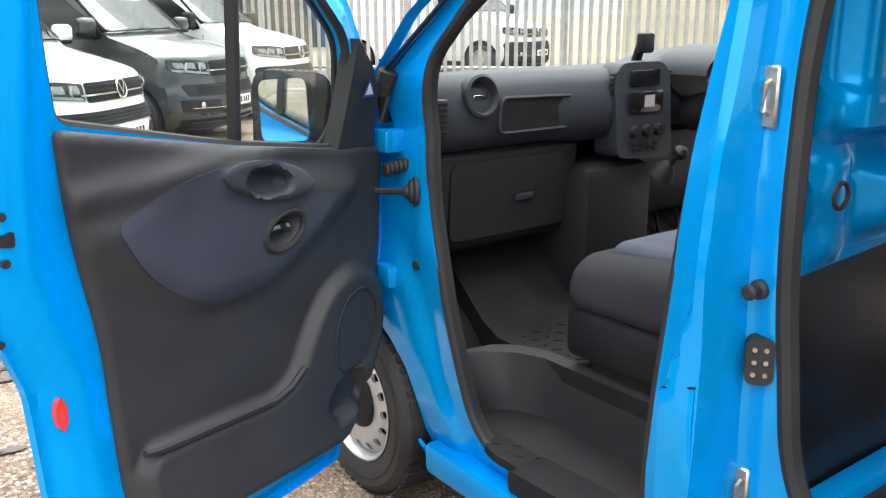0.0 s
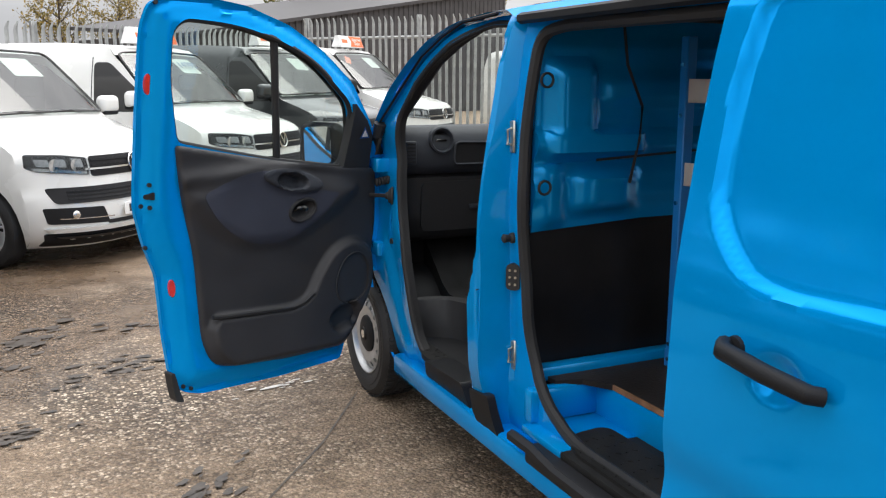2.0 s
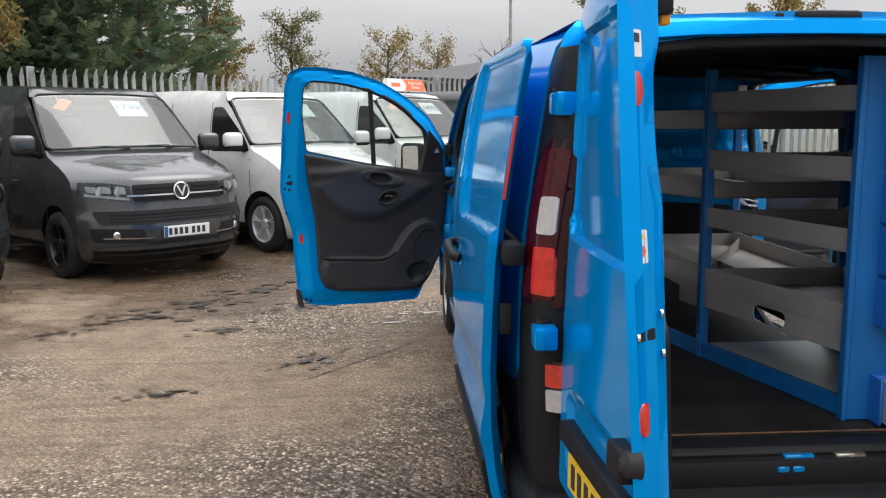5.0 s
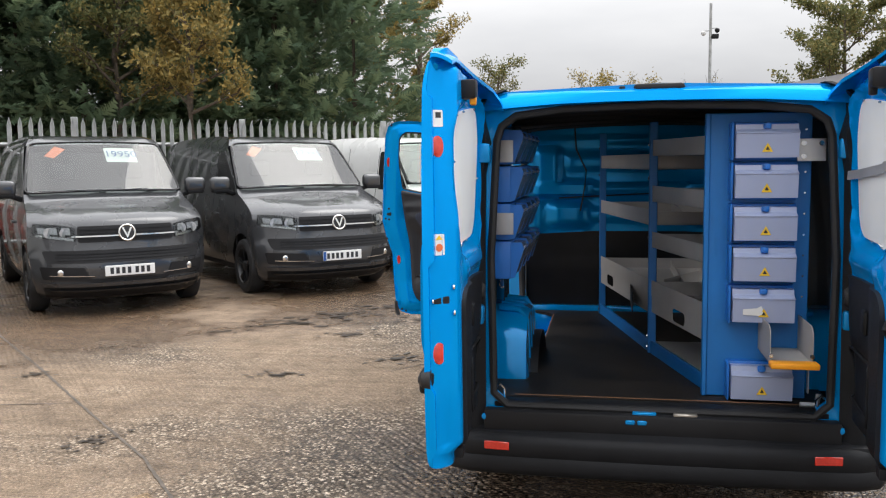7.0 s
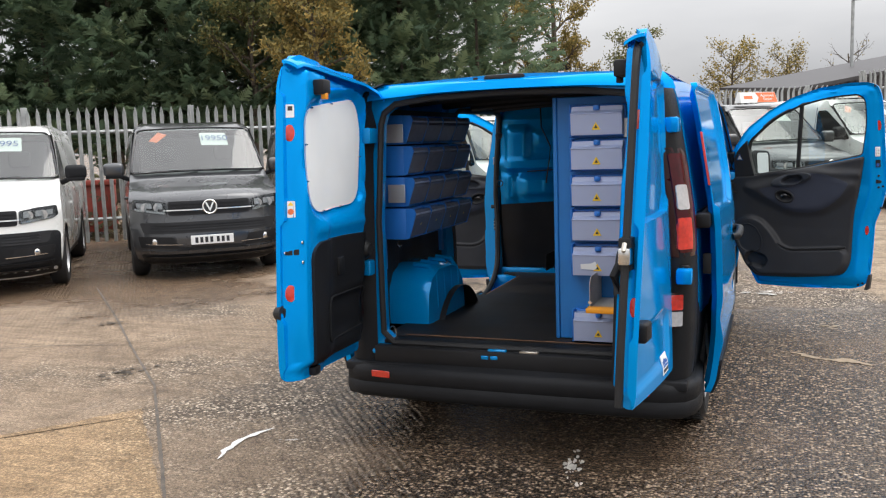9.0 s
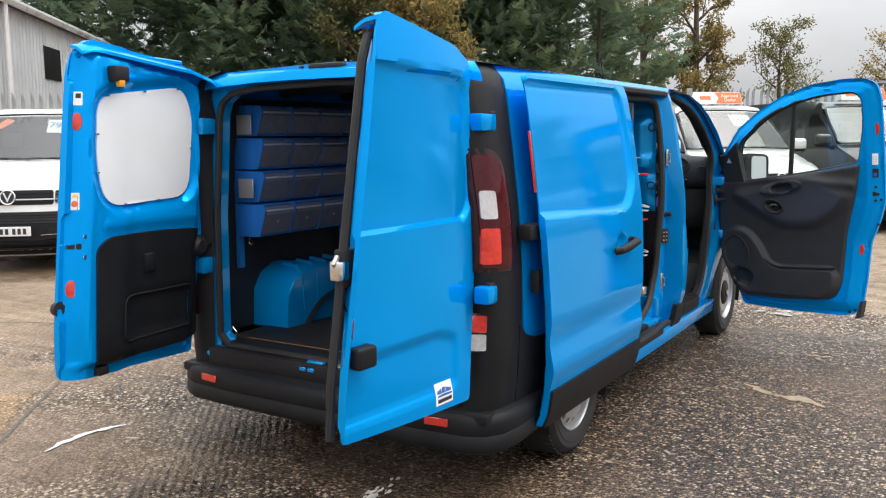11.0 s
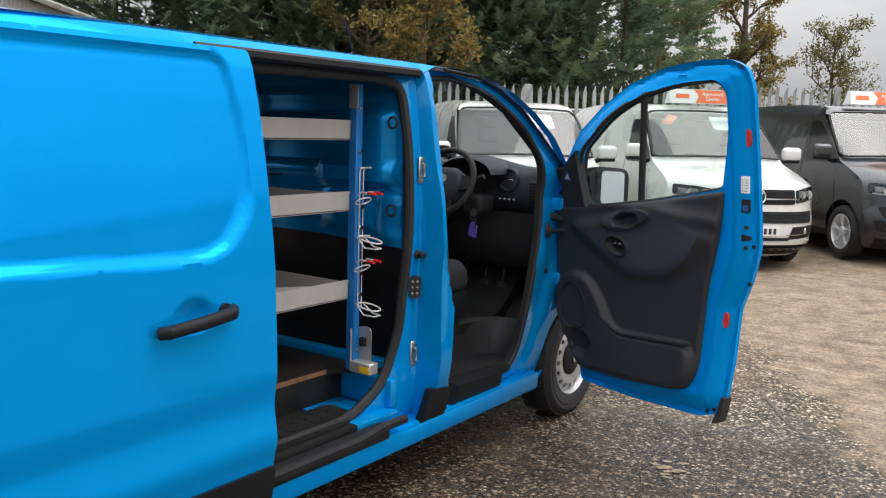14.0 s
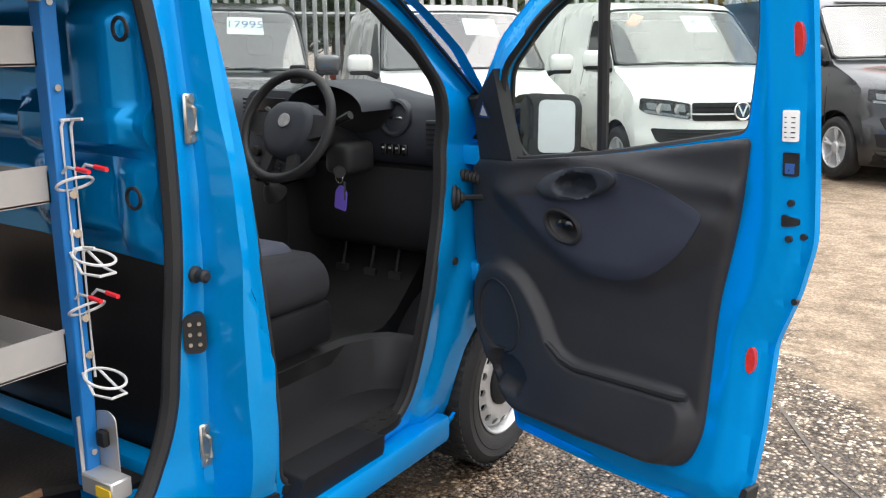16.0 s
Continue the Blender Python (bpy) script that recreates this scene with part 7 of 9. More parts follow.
# ---- sliding doors ----
REC = rounded([(0.10, 1.272), (0.80, 1.240), (1.28, 1.214), (1.40, 1.232), (1.515, 1.35), (1.52, 1.6), (1.478, 1.832), (0.10, 1.83)], [0.01, 0.1, 0.08, 0.09, 0.1, 0.1, 0.05, 0.01], 6)


def slide_skin(y, z):
    x = sx(z)
    x -= 0.024 * relief(REC, y, z, 0.024)
    x += 0.010 * math.exp(-((z - 0.56) / 0.05) ** 2) - 0.010 * math.exp(-((z - 0.70) / 0.06) ** 2)
    d = math.hypot((y - 1.27) / 0.075, (z - 1.045) / 0.055)
    x -= 0.022 * (1 - d * d) if d < 1 else 0
    return x


SLIDE_RIM = rounded(SLIDE_OPEN, [0.02, 0.02, 0.1, 0.1, 0.1, 0.015, 0.015, 0.05, 0.015, 0.015, 0.1], 3)
SLIDE_CORE = offset(SLIDE_RIM, 0.04)


def sliding_door(s):
    door = new("sliding_door")
    door.parent = van
    door.matrix_basis = Matrix.Translation((0.082, 0, 0) if s > 0 else (-0.100, -0.125, 0))
    tagged(door, "blue sliding door drawn back along the body")
    part("shell", M().plate(SLIDE_RIM, [], lambda y, z: (s * slide_skin(y, z), y, z), lambda y, z: (s * (sx(z) - 0.03 - 0.028 * relief(SLIDE_CORE, y, z, 0.03)), y, z), 0.0145), BLUE, door, smooth=45)
    part("lower_cladding", M().plate(rounded([(0.425, 0.298), (1.606, 0.298), (1.603, 0.475), (0.423, 0.475)], 0.008), [], lambda y, z: (s * (slide_skin(y, z) + 0.014 - 0.02 * max(0, (0.35 - z)) ), y, z), lambda y, z: (s * (sx(z) - 0.005), y, z), 0.05), PLASTIC, door, "black plastic lower cladding")
    hd = M()
    up = 0.0 if s > 0 else 0.035
    pts = [(s * (sx(1.02) + 0.012), 1.135, 1.018), (s * (sx(1.02) + 0.036), 1.15, 1.022), (s * (sx(1.03) + 0.044), 1.26, 1.032), (s * (sx(1.04) + 0.042), 1.38, 1.045), (s * (sx(1.04) + 0.012), 1.405, 1.048)]
    pts = [(x, y, z + up) for x, y, z in pts]
    part("handle", hd.tube(pts, lambda t: 0.022 - 0.004 * abs(t - 0.6), seg=10), PLASTIC, door, "black pull handle")
    part("handle_base", M().lathe([(0.027, 0), (0.025, 0.012), (0.018, 0.014)], 16).moved(Matrix.Translation((s * (sx(1.05) - 0.004), 1.385, 1.045 + up)) @ pose(0, 0, 0, 0, 90 * s)), PLASTIC, door)
    part("edge_reflector", M().box(*sorted((s * 0.866, s * 0.878)), 0.366, 0.3725, 1.36, 1.62, 0.002, 1).mapped(lambda x, y, z: (x + s * (sx(z) - sx(1.49)), y - 0.075 * (1.62 - z) , z)), RED, door, "long red edge reflector")
    part("rear_arm", M().box(*sorted((s * 0.83, s * 0.90)), 0.30, 0.42, 1.155, 1.225, 0.012), DEEP, door)
    part("inner_latch", M().box(*sorted((s * 0.86, s * 0.90)), 0.37, 0.40, 0.92, 1.02, 0.006), DEEP, door)
    part("front_edge_seal", M().tube([(s * (sx(z) - 0.035), y + 0.004, z) for y, z in ((1.585, 1.84), (1.596, 1.6), (1.596, 1.1), (1.60, 0.6), (1.60, 0.34))], 0.008, seg=6), RUBBER, door)
    return door


sliding_door(1)
sliding_door(-1)

# ---- rear doors ----
R_OUT = rounded([(0.11, 0.52), (0.79, 0.545), (0.805, 0.75), (0.80, 1.25), (0.79, 1.90), (0.775, 1.99), (0.72, 2.035), (0.16, 1.955), (0.03, 1.90), (0.002, 1.80), (0.002, 1.45), (0.02, 1.25), (0.055, 1.0), (0.085, 0.78)], [0.02, 0.03, 0.1, 0.1, 0.05, 0.05, 0.03, 0.04, 0.04, 0.04, 0.1, 0.1, 0.1, 0.1], 4)
R_REC = rounded([(0.06, 1.27), (0.95, 1.27), (0.95, 1.86), (0.075, 1.83)], [0.10, 0.01, 0.01, 0.07], 6)
R_LOW = rounded([(0.19, 0.60), (0.95, 0.60), (0.95, 0.82), (0.30, 0.835), (0.19, 0.80)], 0.03)
R_BOARD = rounded([(0.13, 1.315), (0.63, 1.295), (0.682, 1.50), (0.682, 1.79), (0.16, 1.845), (0.10, 1.70)], [0.10, 0.10, 0.1, 0.09, 0.09, 0.1], 6)
R_PANEL = rounded([(0.09, 0.60), (0.682, 0.585), (0.695, 1.12), (0.63, 1.165), (0.30, 1.165), (0.09, 1.155)], 0.04, 4)
R_POCKET = rounded([(0.14, 0.68), (0.55, 0.67), (0.55, 0.88), (0.14, 0.88)], 0.04, 4)
R_CORE, R_BAY = offset(R_OUT, 0.06), offset(R_BOARD, -0.03)


def rear_door(s, angle):
    door = new("rear_door")
    door.parent = van
    hx, hy = 0.845, 0.140
    door.matrix_basis = Matrix.Translation((s * hx, hy, 0)) @ Matrix.Rotation(radians(s * angle), 4, "Z")
    tagged(door, "open blue rear door with a white blanked window")

    def lean(u):
        return 0.045 - 0.088 * u

    def outy(u, z):
        y = lean(u) * (z - 0.5) + 0.10 * max(0.0, z - 1.86)
        y += 0.021 * relief(R_REC, u, z, 0.014) + 0.014 * relief(R_LOW, u, z, 0.03)
        y -= 0.012 * math.sin(math.pi * min(1, max(0, u / 0.8))) - 0.03 * max(0, 0.08 - u)
        return y

    def iny(u, z):
        edge = max(0.0, min(1.0, (u - 0.71) / 0.085))
        return lean(u) * (z - 0.5) + 0.034 + 0.036 * relief(R_CORE, u, z, 0.03) + 0.025 * soft_step(0.46, 0.56, u) * (1 - edge) - 0.055 * edge * edge - 0.034 * relief(R_BAY, u, z, 0.05) + 0.012 * math.exp(-((z - 1.22) / 0.03) ** 2) * (0.1 < u < 0.65)

    def at(u, y, z):
        # the hinges lean in with the body's sides, so the free edge stands forward at the top
        return (-s * u * (1.06 if s > 0 else 1.04) * (1 - 0.15 * (z - 0.99)), y, z)

    def piece(name, outline, front, back, mat, step=0.04, label="", holes=(), smooth=45, parent=None):
        return part(name, M().plate(outline, list(holes), lambda u, z: at(u, front(u, z), z), lambda u, z: at(u, back(u, z), z), step), mat, parent or door, label, smooth)

    piece("shell", R_OUT, outy, iny, BLUE, 0.015)
    piece("window_board", R_BOARD, lambda u, z: iny(u, z) - 0.002, lambda u, z: iny(u, z) + 0.008, BOARD, 0.06, "white board over the window")
    for u, z in ((0.20, 1.833), (0.40, 1.815), (0.63, 1.79), (0.682, 1.62), (0.676, 1.45), (0.52, 1.302), (0.32, 1.308), (0.115, 1.55)):
        part("board_clip", M().tube([at(u - 0.008, iny(u, z) + 0.012, z), at(u + 0.008, iny(u, z) + 0.012, z)], 0.005, seg=6), CHROME, door)
    lowp = piece("lower_trim", R_PANEL, lambda u, z: iny(u, z) - 0.004, lambda u, z: iny(u, z) + 0.016 - 0.014 * relief(R_POCKET, u, z, 0.03), PLASTIC, 0.03, "black plastic lower trim", smooth=50)
    part("pocket_rim", M().tube([at(u, iny(u, z) + 0.015, z) for u, z in dense(R_POCKET, 0.05)], 0.006, True, 6, 1, (0, 1, 0)), PLASTIC, lowp)
    part("pull", M().box(-0.035, 0.035, 0, 0.02, -0.045, 0.045, 0.01).moved(Matrix.Translation(at(0.40, iny(0.4, 1.02) + 0.008, 1.02))), PLASTIC, lowp)
    part("check_arm_boot", M().lathe([(0.055, 0), (0.055, 0.03), (0.03, 0.06)], 18).moved(Matrix.Translation(at(0.085, iny(0.085, 1.06), 1.06)) @ pose(0, 0, 0, -90)), RUBBER, door)
    part("check_arm", M().tube([at(0.085, iny(0.085, 1.06) + 0.05, 1.06), at(0.0, 0.09, 1.06), at(-0.04, 0.03, 1.06)], 0.014, seg=6), DEEP, door)
    for z in (1.656, 0.955):
        part("hinge", M().box(-0.035, 0.075, -0.012, 0.05, -0.042, 0.042, 0.012).moved(Matrix.Translation(at(0.0, lean(0.0) * (z - 0.5) + 0.035, z)) @ pose(0, 0, 0, 0, 0, 0)), BLUE_IN, door)
    # edge: reflectors, labels, latch
    for u, z in ((0.757, 1.675), (0.762 if s < 0 else 0.775, 0.945)):
        piece("edge_reflector", ring(u, z, 0.014, 0.038), lambda a, b, u=u, z=z: iny(u, z) + lean(u) * (b - z) - 1.2 * (a - u) - 0.008, lambda a, b, u=u, z=z: iny(u, z) + lean(u) * (b - z) - 1.2 * (a - u) + 0.005, RED, 0.015, "round red reflector")
    part("top_catch", M().box(-0.05, 0.03, -0.03, 0.03, -0.035, 0.035, 0.01).moved(Matrix.Translation(at(0.62, iny(0.62, 1.885) + 0.02, 1.885))), DEEP, door)
    part("catch_tongue", M().box(-0.018, 0.018, -0.012, 0.012, -0.02, 0.02, 0.005).moved(Matrix.Translation(at(0.61, iny(0.61, 1.855) + 0.035, 1.848))), ORANGE if s < 0 else DEEP, door)
    part("bottom_catch", M().box(-0.03, 0.03, -0.02, 0.02, -0.02, 0.02, 0.006).moved(Matrix.Translation(at(0.64, iny(0.64, 0.565) + 0.012, 0.565))), DEEP, door)
    part("outside_handle", M().box(-0.05, 0.05, -0.045, 0.01, -0.035, 0.045, 0.014, 3).moved(Matrix.Translation(at(0.735, outy(0.735, 0.84), 0.84))), PLASTIC, door, "black outside handle")
    if s < 0:
        piece("edge_label", rounded([(0.742, 1.745), (0.772, 1.745), (0.772, 1.805), (0.742, 1.805)], 0.004), lambda u, z: iny(u, z) - 0.003, lambda u, z: iny(u, z) + 0.003, PAPER, 0.008)
        piece("print_bar", [(0.747, 1.777), (0.762, 1.777), (0.762, 1.797), (0.747, 1.797)], lambda u, z: iny(u, z), lambda u, z: iny(u, z) + 0.0042, INK, 0.008)
        piece("edge_label", rounded([(0.746, 1.29), (0.772, 1.29), (0.772, 1.365), (0.746, 1.365)], 0.004), lambda u, z: iny(u, z) - 0.003, lambda u, z: iny(u, z) + 0.003, PAPER, 0.008)
        piece("label_triangle", [(0.749, 1.345), (0.767, 1.345), (0.758, 1.361)], lambda u, z: iny(u, z), lambda u, z: iny(u, z) + 0.0042, YELLOW, 0.008)
        piece("label_mark", ring(0.758, 1.317, 0.009, 0.014, 12), lambda u, z: iny(u, z), lambda u, z: iny(u, z) + 0.0042, ORANGEINK, 0.008)
        piece("striker_slot", rounded([(0.742, 1.118), (0.772, 1.12), (0.772, 1.135), (0.742, 1.145)], 0.004), lambda u, z: iny(u, z) - 0.003, lambda u, z: iny(u, z) + 0.003, DEEP, 0.008)
        for u, z in ((0.735, 1.175), (0.735, 1.085), (0.775, 1.13)):
            part("screw", M().join(disc(0.010, 0.006, 12)).moved(Matrix.Translation(at(u, iny(u, z), z)) @ pose(0, 0, 0, -90)), CHROME, door)
        np_ = part("number_plate", M().box(-0.26, 0.26, -0.006, 0.006, -0.055, 0.055, 0.003, 1).moved(Matrix.Translation(at(0.47, outy(0.47, 0.61) - 0.01, 0.61))), YELLOW, door)
        part("plate_lamp_bar", M().box(-0.30, 0.30, -0.035, 0.02, -0.03, 0.03, 0.012, 3).moved(Matrix.Translation(at(0.47, outy(0.47, 0.715), 0.715))), PLASTIC, door)
        for k in range(7):
            part("character_bar", M().box(-0.016, 0.016, -0.009, -0.005, -0.034, 0.034).moved(Matrix.Translation(at(0.29 + 0.06 * k, outy(0.47, 0.61) - 0.01, 0.61))), INK, np_)
        part("wheel_stop", M().lathe([(0.035, 0), (0.03, 0.03), (0.012, 0.045)], 14).moved(Matrix.Translation(at(0.79, outy(0.79, 0.86), 0.86)) @ X90), RUBBER, door)
    else:
        lk = part("centre_latch", M().box(-0.045, 0.03, 0.0, 0.05, -0.065, 0.065, 0.008).moved(Matrix.Translation(at(0.775, iny(0.765, 1.155), 1.155))), DEEP, door)
        part("latch_claw", M().box(-0.055, 0.0, -0.004, 0.045, -0.05, 0.02, 0.010).moved(Matrix.Translation(at(0.795, iny(0.765, 1.155), 1.165))), CHROME, lk)
        part("latch_jaw", M().tube([at(0.835, iny(0.765, 1.155) + 0.02, 1.20), at(0.852, iny(0.765, 1.155) + 0.02, 1.175), at(0.835, iny(0.765, 1.155) + 0.02, 1.145)], 0.010, seg=6), ZINC, lk)
        part("inner_handle", M().tube([at(0.74, iny(0.74, 1.1) + 0.01, 1.12), at(0.75, iny(0.74, 1.1) + 0.035, 1.06), at(0.745, iny(0.74, 1.1) + 0.02, 0.99)], 0.02, seg=8), PLASTIC, door)
        part("window_strap", M().plate([(0.08, 1.53), (0.66, 1.575), (0.66, 1.61), (0.08, 1.565)], [], lambda u, z: at(u, iny(u, z) + 0.02, z), lambda u, z: at(u, iny(u, z) + 0.014, z), 0.1), ALU, door)
        fe = [(u + 0.006, z) for u, z in ((0.79, 0.56), (0.805, 0.75), (0.80, 1.25), (0.787, 1.86), (0.765, 1.94), (0.70, 1.975), (0.40, 1.965))]
        part("edge_seal", M().tube([at(u, lean(u) * (z - 0.5) + 0.045, z) for u, z in fe], 0.017, seg=8), RUBBER, door)
        su = 0.218
        st = piece("dealer_sticker", [(su, 0.55), (su + 0.10, 0.55), (su + 0.10, 0.635), (su, 0.635)], lambda u, z: outy(u, z) - 0.002, lambda u, z: outy(u, z) + 0.002, PAPER, 0.05, "small white sticker with a blue emblem")
        for u0, u1, z0, z1 in ((0.010, 0.040, 0.595, 0.622), (0.044, 0.063, 0.595, 0.622), (0.067, 0.092, 0.595, 0.622), (0.010, 0.092, 0.584, 0.589)):
            piece("emblem_bar", [(su + u0, z0), (su + u1, z0), (su + u1 - 0.004, z1), (su + u0 - 0.004, z1)], lambda u, z: outy(u, z) - 0.004, lambda u, z: outy(u, z), BLUEINK, 0.05, parent=st)
        for k in range(9):
            v = su + 0.010 + k * 0.0092
            piece("print_bar", [(v, 0.56), (v + 0.007, 0.56), (v + 0.007, 0.574), (v, 0.574)], lambda u, z: outy(u, z) - 0.004, lambda u, z: outy(u, z), INK, 0.05, parent=st)
    def top_z(u):
        return curve(u, [0.0, 0.03, 0.16, 0.72, 0.80], [1.875, 1.905, 1.950, 2.025, 2.005])
    part("visor", M().plate([(0.0, 0.0), (0.79, 0.0), (0.79, 1.0), (0.0, 1.0)], [], lambda u, v: at(u, outy(u, 1.9) + 0.012 + v * (0.115 - 0.045 * u), top_z(u) - 0.002 - 0.030 * v * v), lambda u, v: at(u, outy(u, 1.9) + 0.012 + v * (0.115 - 0.045 * u), top_z(u) - 0.016 - 0.030 * v * v), 0.06), BLUE, door, smooth=50)
    part("top_lip", M().tube([at(u, lean(u) * (z - 0.5) + 0.03, z + 0.004) for u, z in ((0.16, 1.955), (0.40, 1.968), (0.70, 1.985), (0.765, 1.955))], 0.012, seg=6), BLUE if s < 0 else RUBBER, door)
    return door


rear_door(1, 84.6)
rear_door(-1, 87.2)


# ---- racking in the load space ----
FACE = [(2.44, -0.265), (1.20, 0.02), (0.36, 0.245)]


def face_x(y):
    return curve(y, [0.36, 1.20, 2.44], [0.245, 0.02, -0.265])


rack = thing("van_racking", "blue steel van racking with grey shelf trays along one side", "racking")
for y, x, z1 in ((2.42, -0.245, 1.80), (1.20, 0.03, 1.82), (2.42, 0.655, 1.80), (1.20, 0.655, 1.80)):
    part("post", M().box(x - 0.022, x + 0.022, y - 0.02, y + 0.02, 0.567, z1, 0.004, 1), RACKBLUE, rack)
    for z in (0.60, 0.66, 1.20, 1.52, 1.70):
        part("bolt", M().join(disc(0.008, 0.006, 8)).moved(Matrix.Translation((x - 0.022 if x < 0.5 else x + 0.022, y, z)) @ pose(0, 0, 0, 0, -90 if x < 0.5 else 90)), CHROME, rack)
part("post_bracket", M().box(0.635, 0.685, 2.395, 2.40, 1.70, 1.80, 0.002, 1), ALU, rack)
for a, b in ((FACE[0], FACE[1]), (FACE[1], FACE[2])):
    m = M().add([(x + o, y, z) for y, x in (a, b) for z in (0.569, 0.635) for o in (-0.004, 0.012)], [(0, 4, 6, 2), (1, 3, 7, 5), (2, 6, 7, 3), (0, 1, 5, 4), (0, 2, 3, 1), (4, 5, 7, 6)])
    part("bottom_rail", m, RACKBLUE, rack, smooth=20)


def tray(name, y0, y1, z, lip, x_out=0.645):
    """A shallow grey tray with turned-up edges that follows the slanting front."""
    base = new(name)
    base.parent = rack
    pl = [(face_x(y0) + 0.0, y0), (x_out, y0), (x_out, y1), (face_x(y1), y1)]
    part("pan", M().plate(pl, [], lambda x, y: (x, y, z), lambda x, y: (x, y, z - 0.004), 0.4), SHELF, base)
    n = len(pl)
    for i in range(n):
        a, b = Vector(pl[i]), Vector(pl[(i + 1) % n])
        d = (b - a).normalized()
        o = Vector((-d.y, d.x)) * 0.004
        h = lip if i in (1, 3) else lip * 0.85
        vs = [(*(a + k * o), zz) for zz in (z - 0.006, z + h) for k in (0, 1)] + [(*(b + k * o), zz) for zz in (z - 0.006, z + h) for k in (0, 1)]
        part("edge", M().add(vs, [(0, 4, 6, 2), (1, 3, 7, 5), (2, 6, 7, 3), (0, 1, 5, 4), (0, 2, 3, 1), (4, 5, 7, 6)]), SHELF, base, smooth=20)
    return base


for z in (0.89, 1.272, 1.572):
    tray("shelf_tray", 1.22, 2.40, z, 0.078)
    part("divider", M().box(0.2, 0.205, 1.3, 2.3, z, z + 0.06), SHELF, rack)
for z in (0.89, 1.155, 1.402, 1.645):
    tray("shelf_tray", 0.37, 1.18, z, 0.078)
part("divider", M().add([(0.10, 1.3, 0.895), (0.60, 2.2, 0.895), (0.60, 2.2, 0.96), (0.10, 1.3, 0.96)], [(0, 1, 2, 3)]), SHELF, rack, smooth=0)
for (y0, y1, z0, z1) in ((1.22, 2.40, 0.785, 0.885), (0.37, 1.18, 0.795, 0.885)):
    yc, zc = y1 - 0.26 if y1 > 2 else (y0 + y1) / 2, (z0 + z1) / 2
    slot = rounded([(yc - 0.09, zc - 0.033), (yc + 0.09, zc - 0.033), (yc + 0.09, zc + 0.033), (yc - 0.09, zc + 0.033)], 0.030, 4)
    part("front_sheet", M().plate([(y0, z0), (y1, z0), (y1, z1), (y0, z1)], [slot], lambda y, z: (face_x(y) + 0.002, y, z), lambda y, z: (face_x(y) + 0.006, y, z), 0.1), SHELF, rack)
    part("slot_back", M().box(face_x(yc) + 0.12, face_x(yc) + 0.125, y0, y1, z0, z1), DEEP, rack)
part("base_sheet", M().plate([(0.25, 0.40), (0.62, 0.40), (0.62, 1.15), (0.05, 1.15)], [], lambda x, y: (x, y, 0.64), lambda x, y: (x, y, 0.636), 0.3), ALU, rack)
part("end_panel", M().box(0.225, 0.645, 0.335, 0.352, 0.568, 1.815, 0.004, 1), RACKBLUE, rack, "blue steel end panel")
part("end_flange", M().box(0.205, 0.228, 0.325, 0.36, 0.568, 1.815, 0.004, 1), RACKBLUE, rack)
for z in np.arange(0.75, 1.80, 0.09):
    part("rivet", M().join(disc(0.004, 0.003, 8)).moved(Matrix.Translation((0.62, 0.335, float(z))) @ X90), CHROME, rack)
part("bracket", M().box(0.575, 0.69, 0.28, 0.285, 1.605, 1.70, 0.002, 1), ALU, rack)
for x, z in ((0.60, 1.68), (0.60, 1.625), (0.67, 1.68)):
    part("bolt", M().join(disc(0.011, 0.006, 10)).moved(Matrix.Translation((x, 0.28, z)) @ X90), CHROME, rack)
part("foot_bracket", M().tube([(0.60, 0.22, 0.572), (0.67, 0.22, 0.572), (0.675, 0.22, 0.62)], 0.012, seg=4), ALU, rack)
part("foot_sheet", M().box(0.648, 0.652, 0.30, 0.33, 0.60, 0.72), ALU, rack)

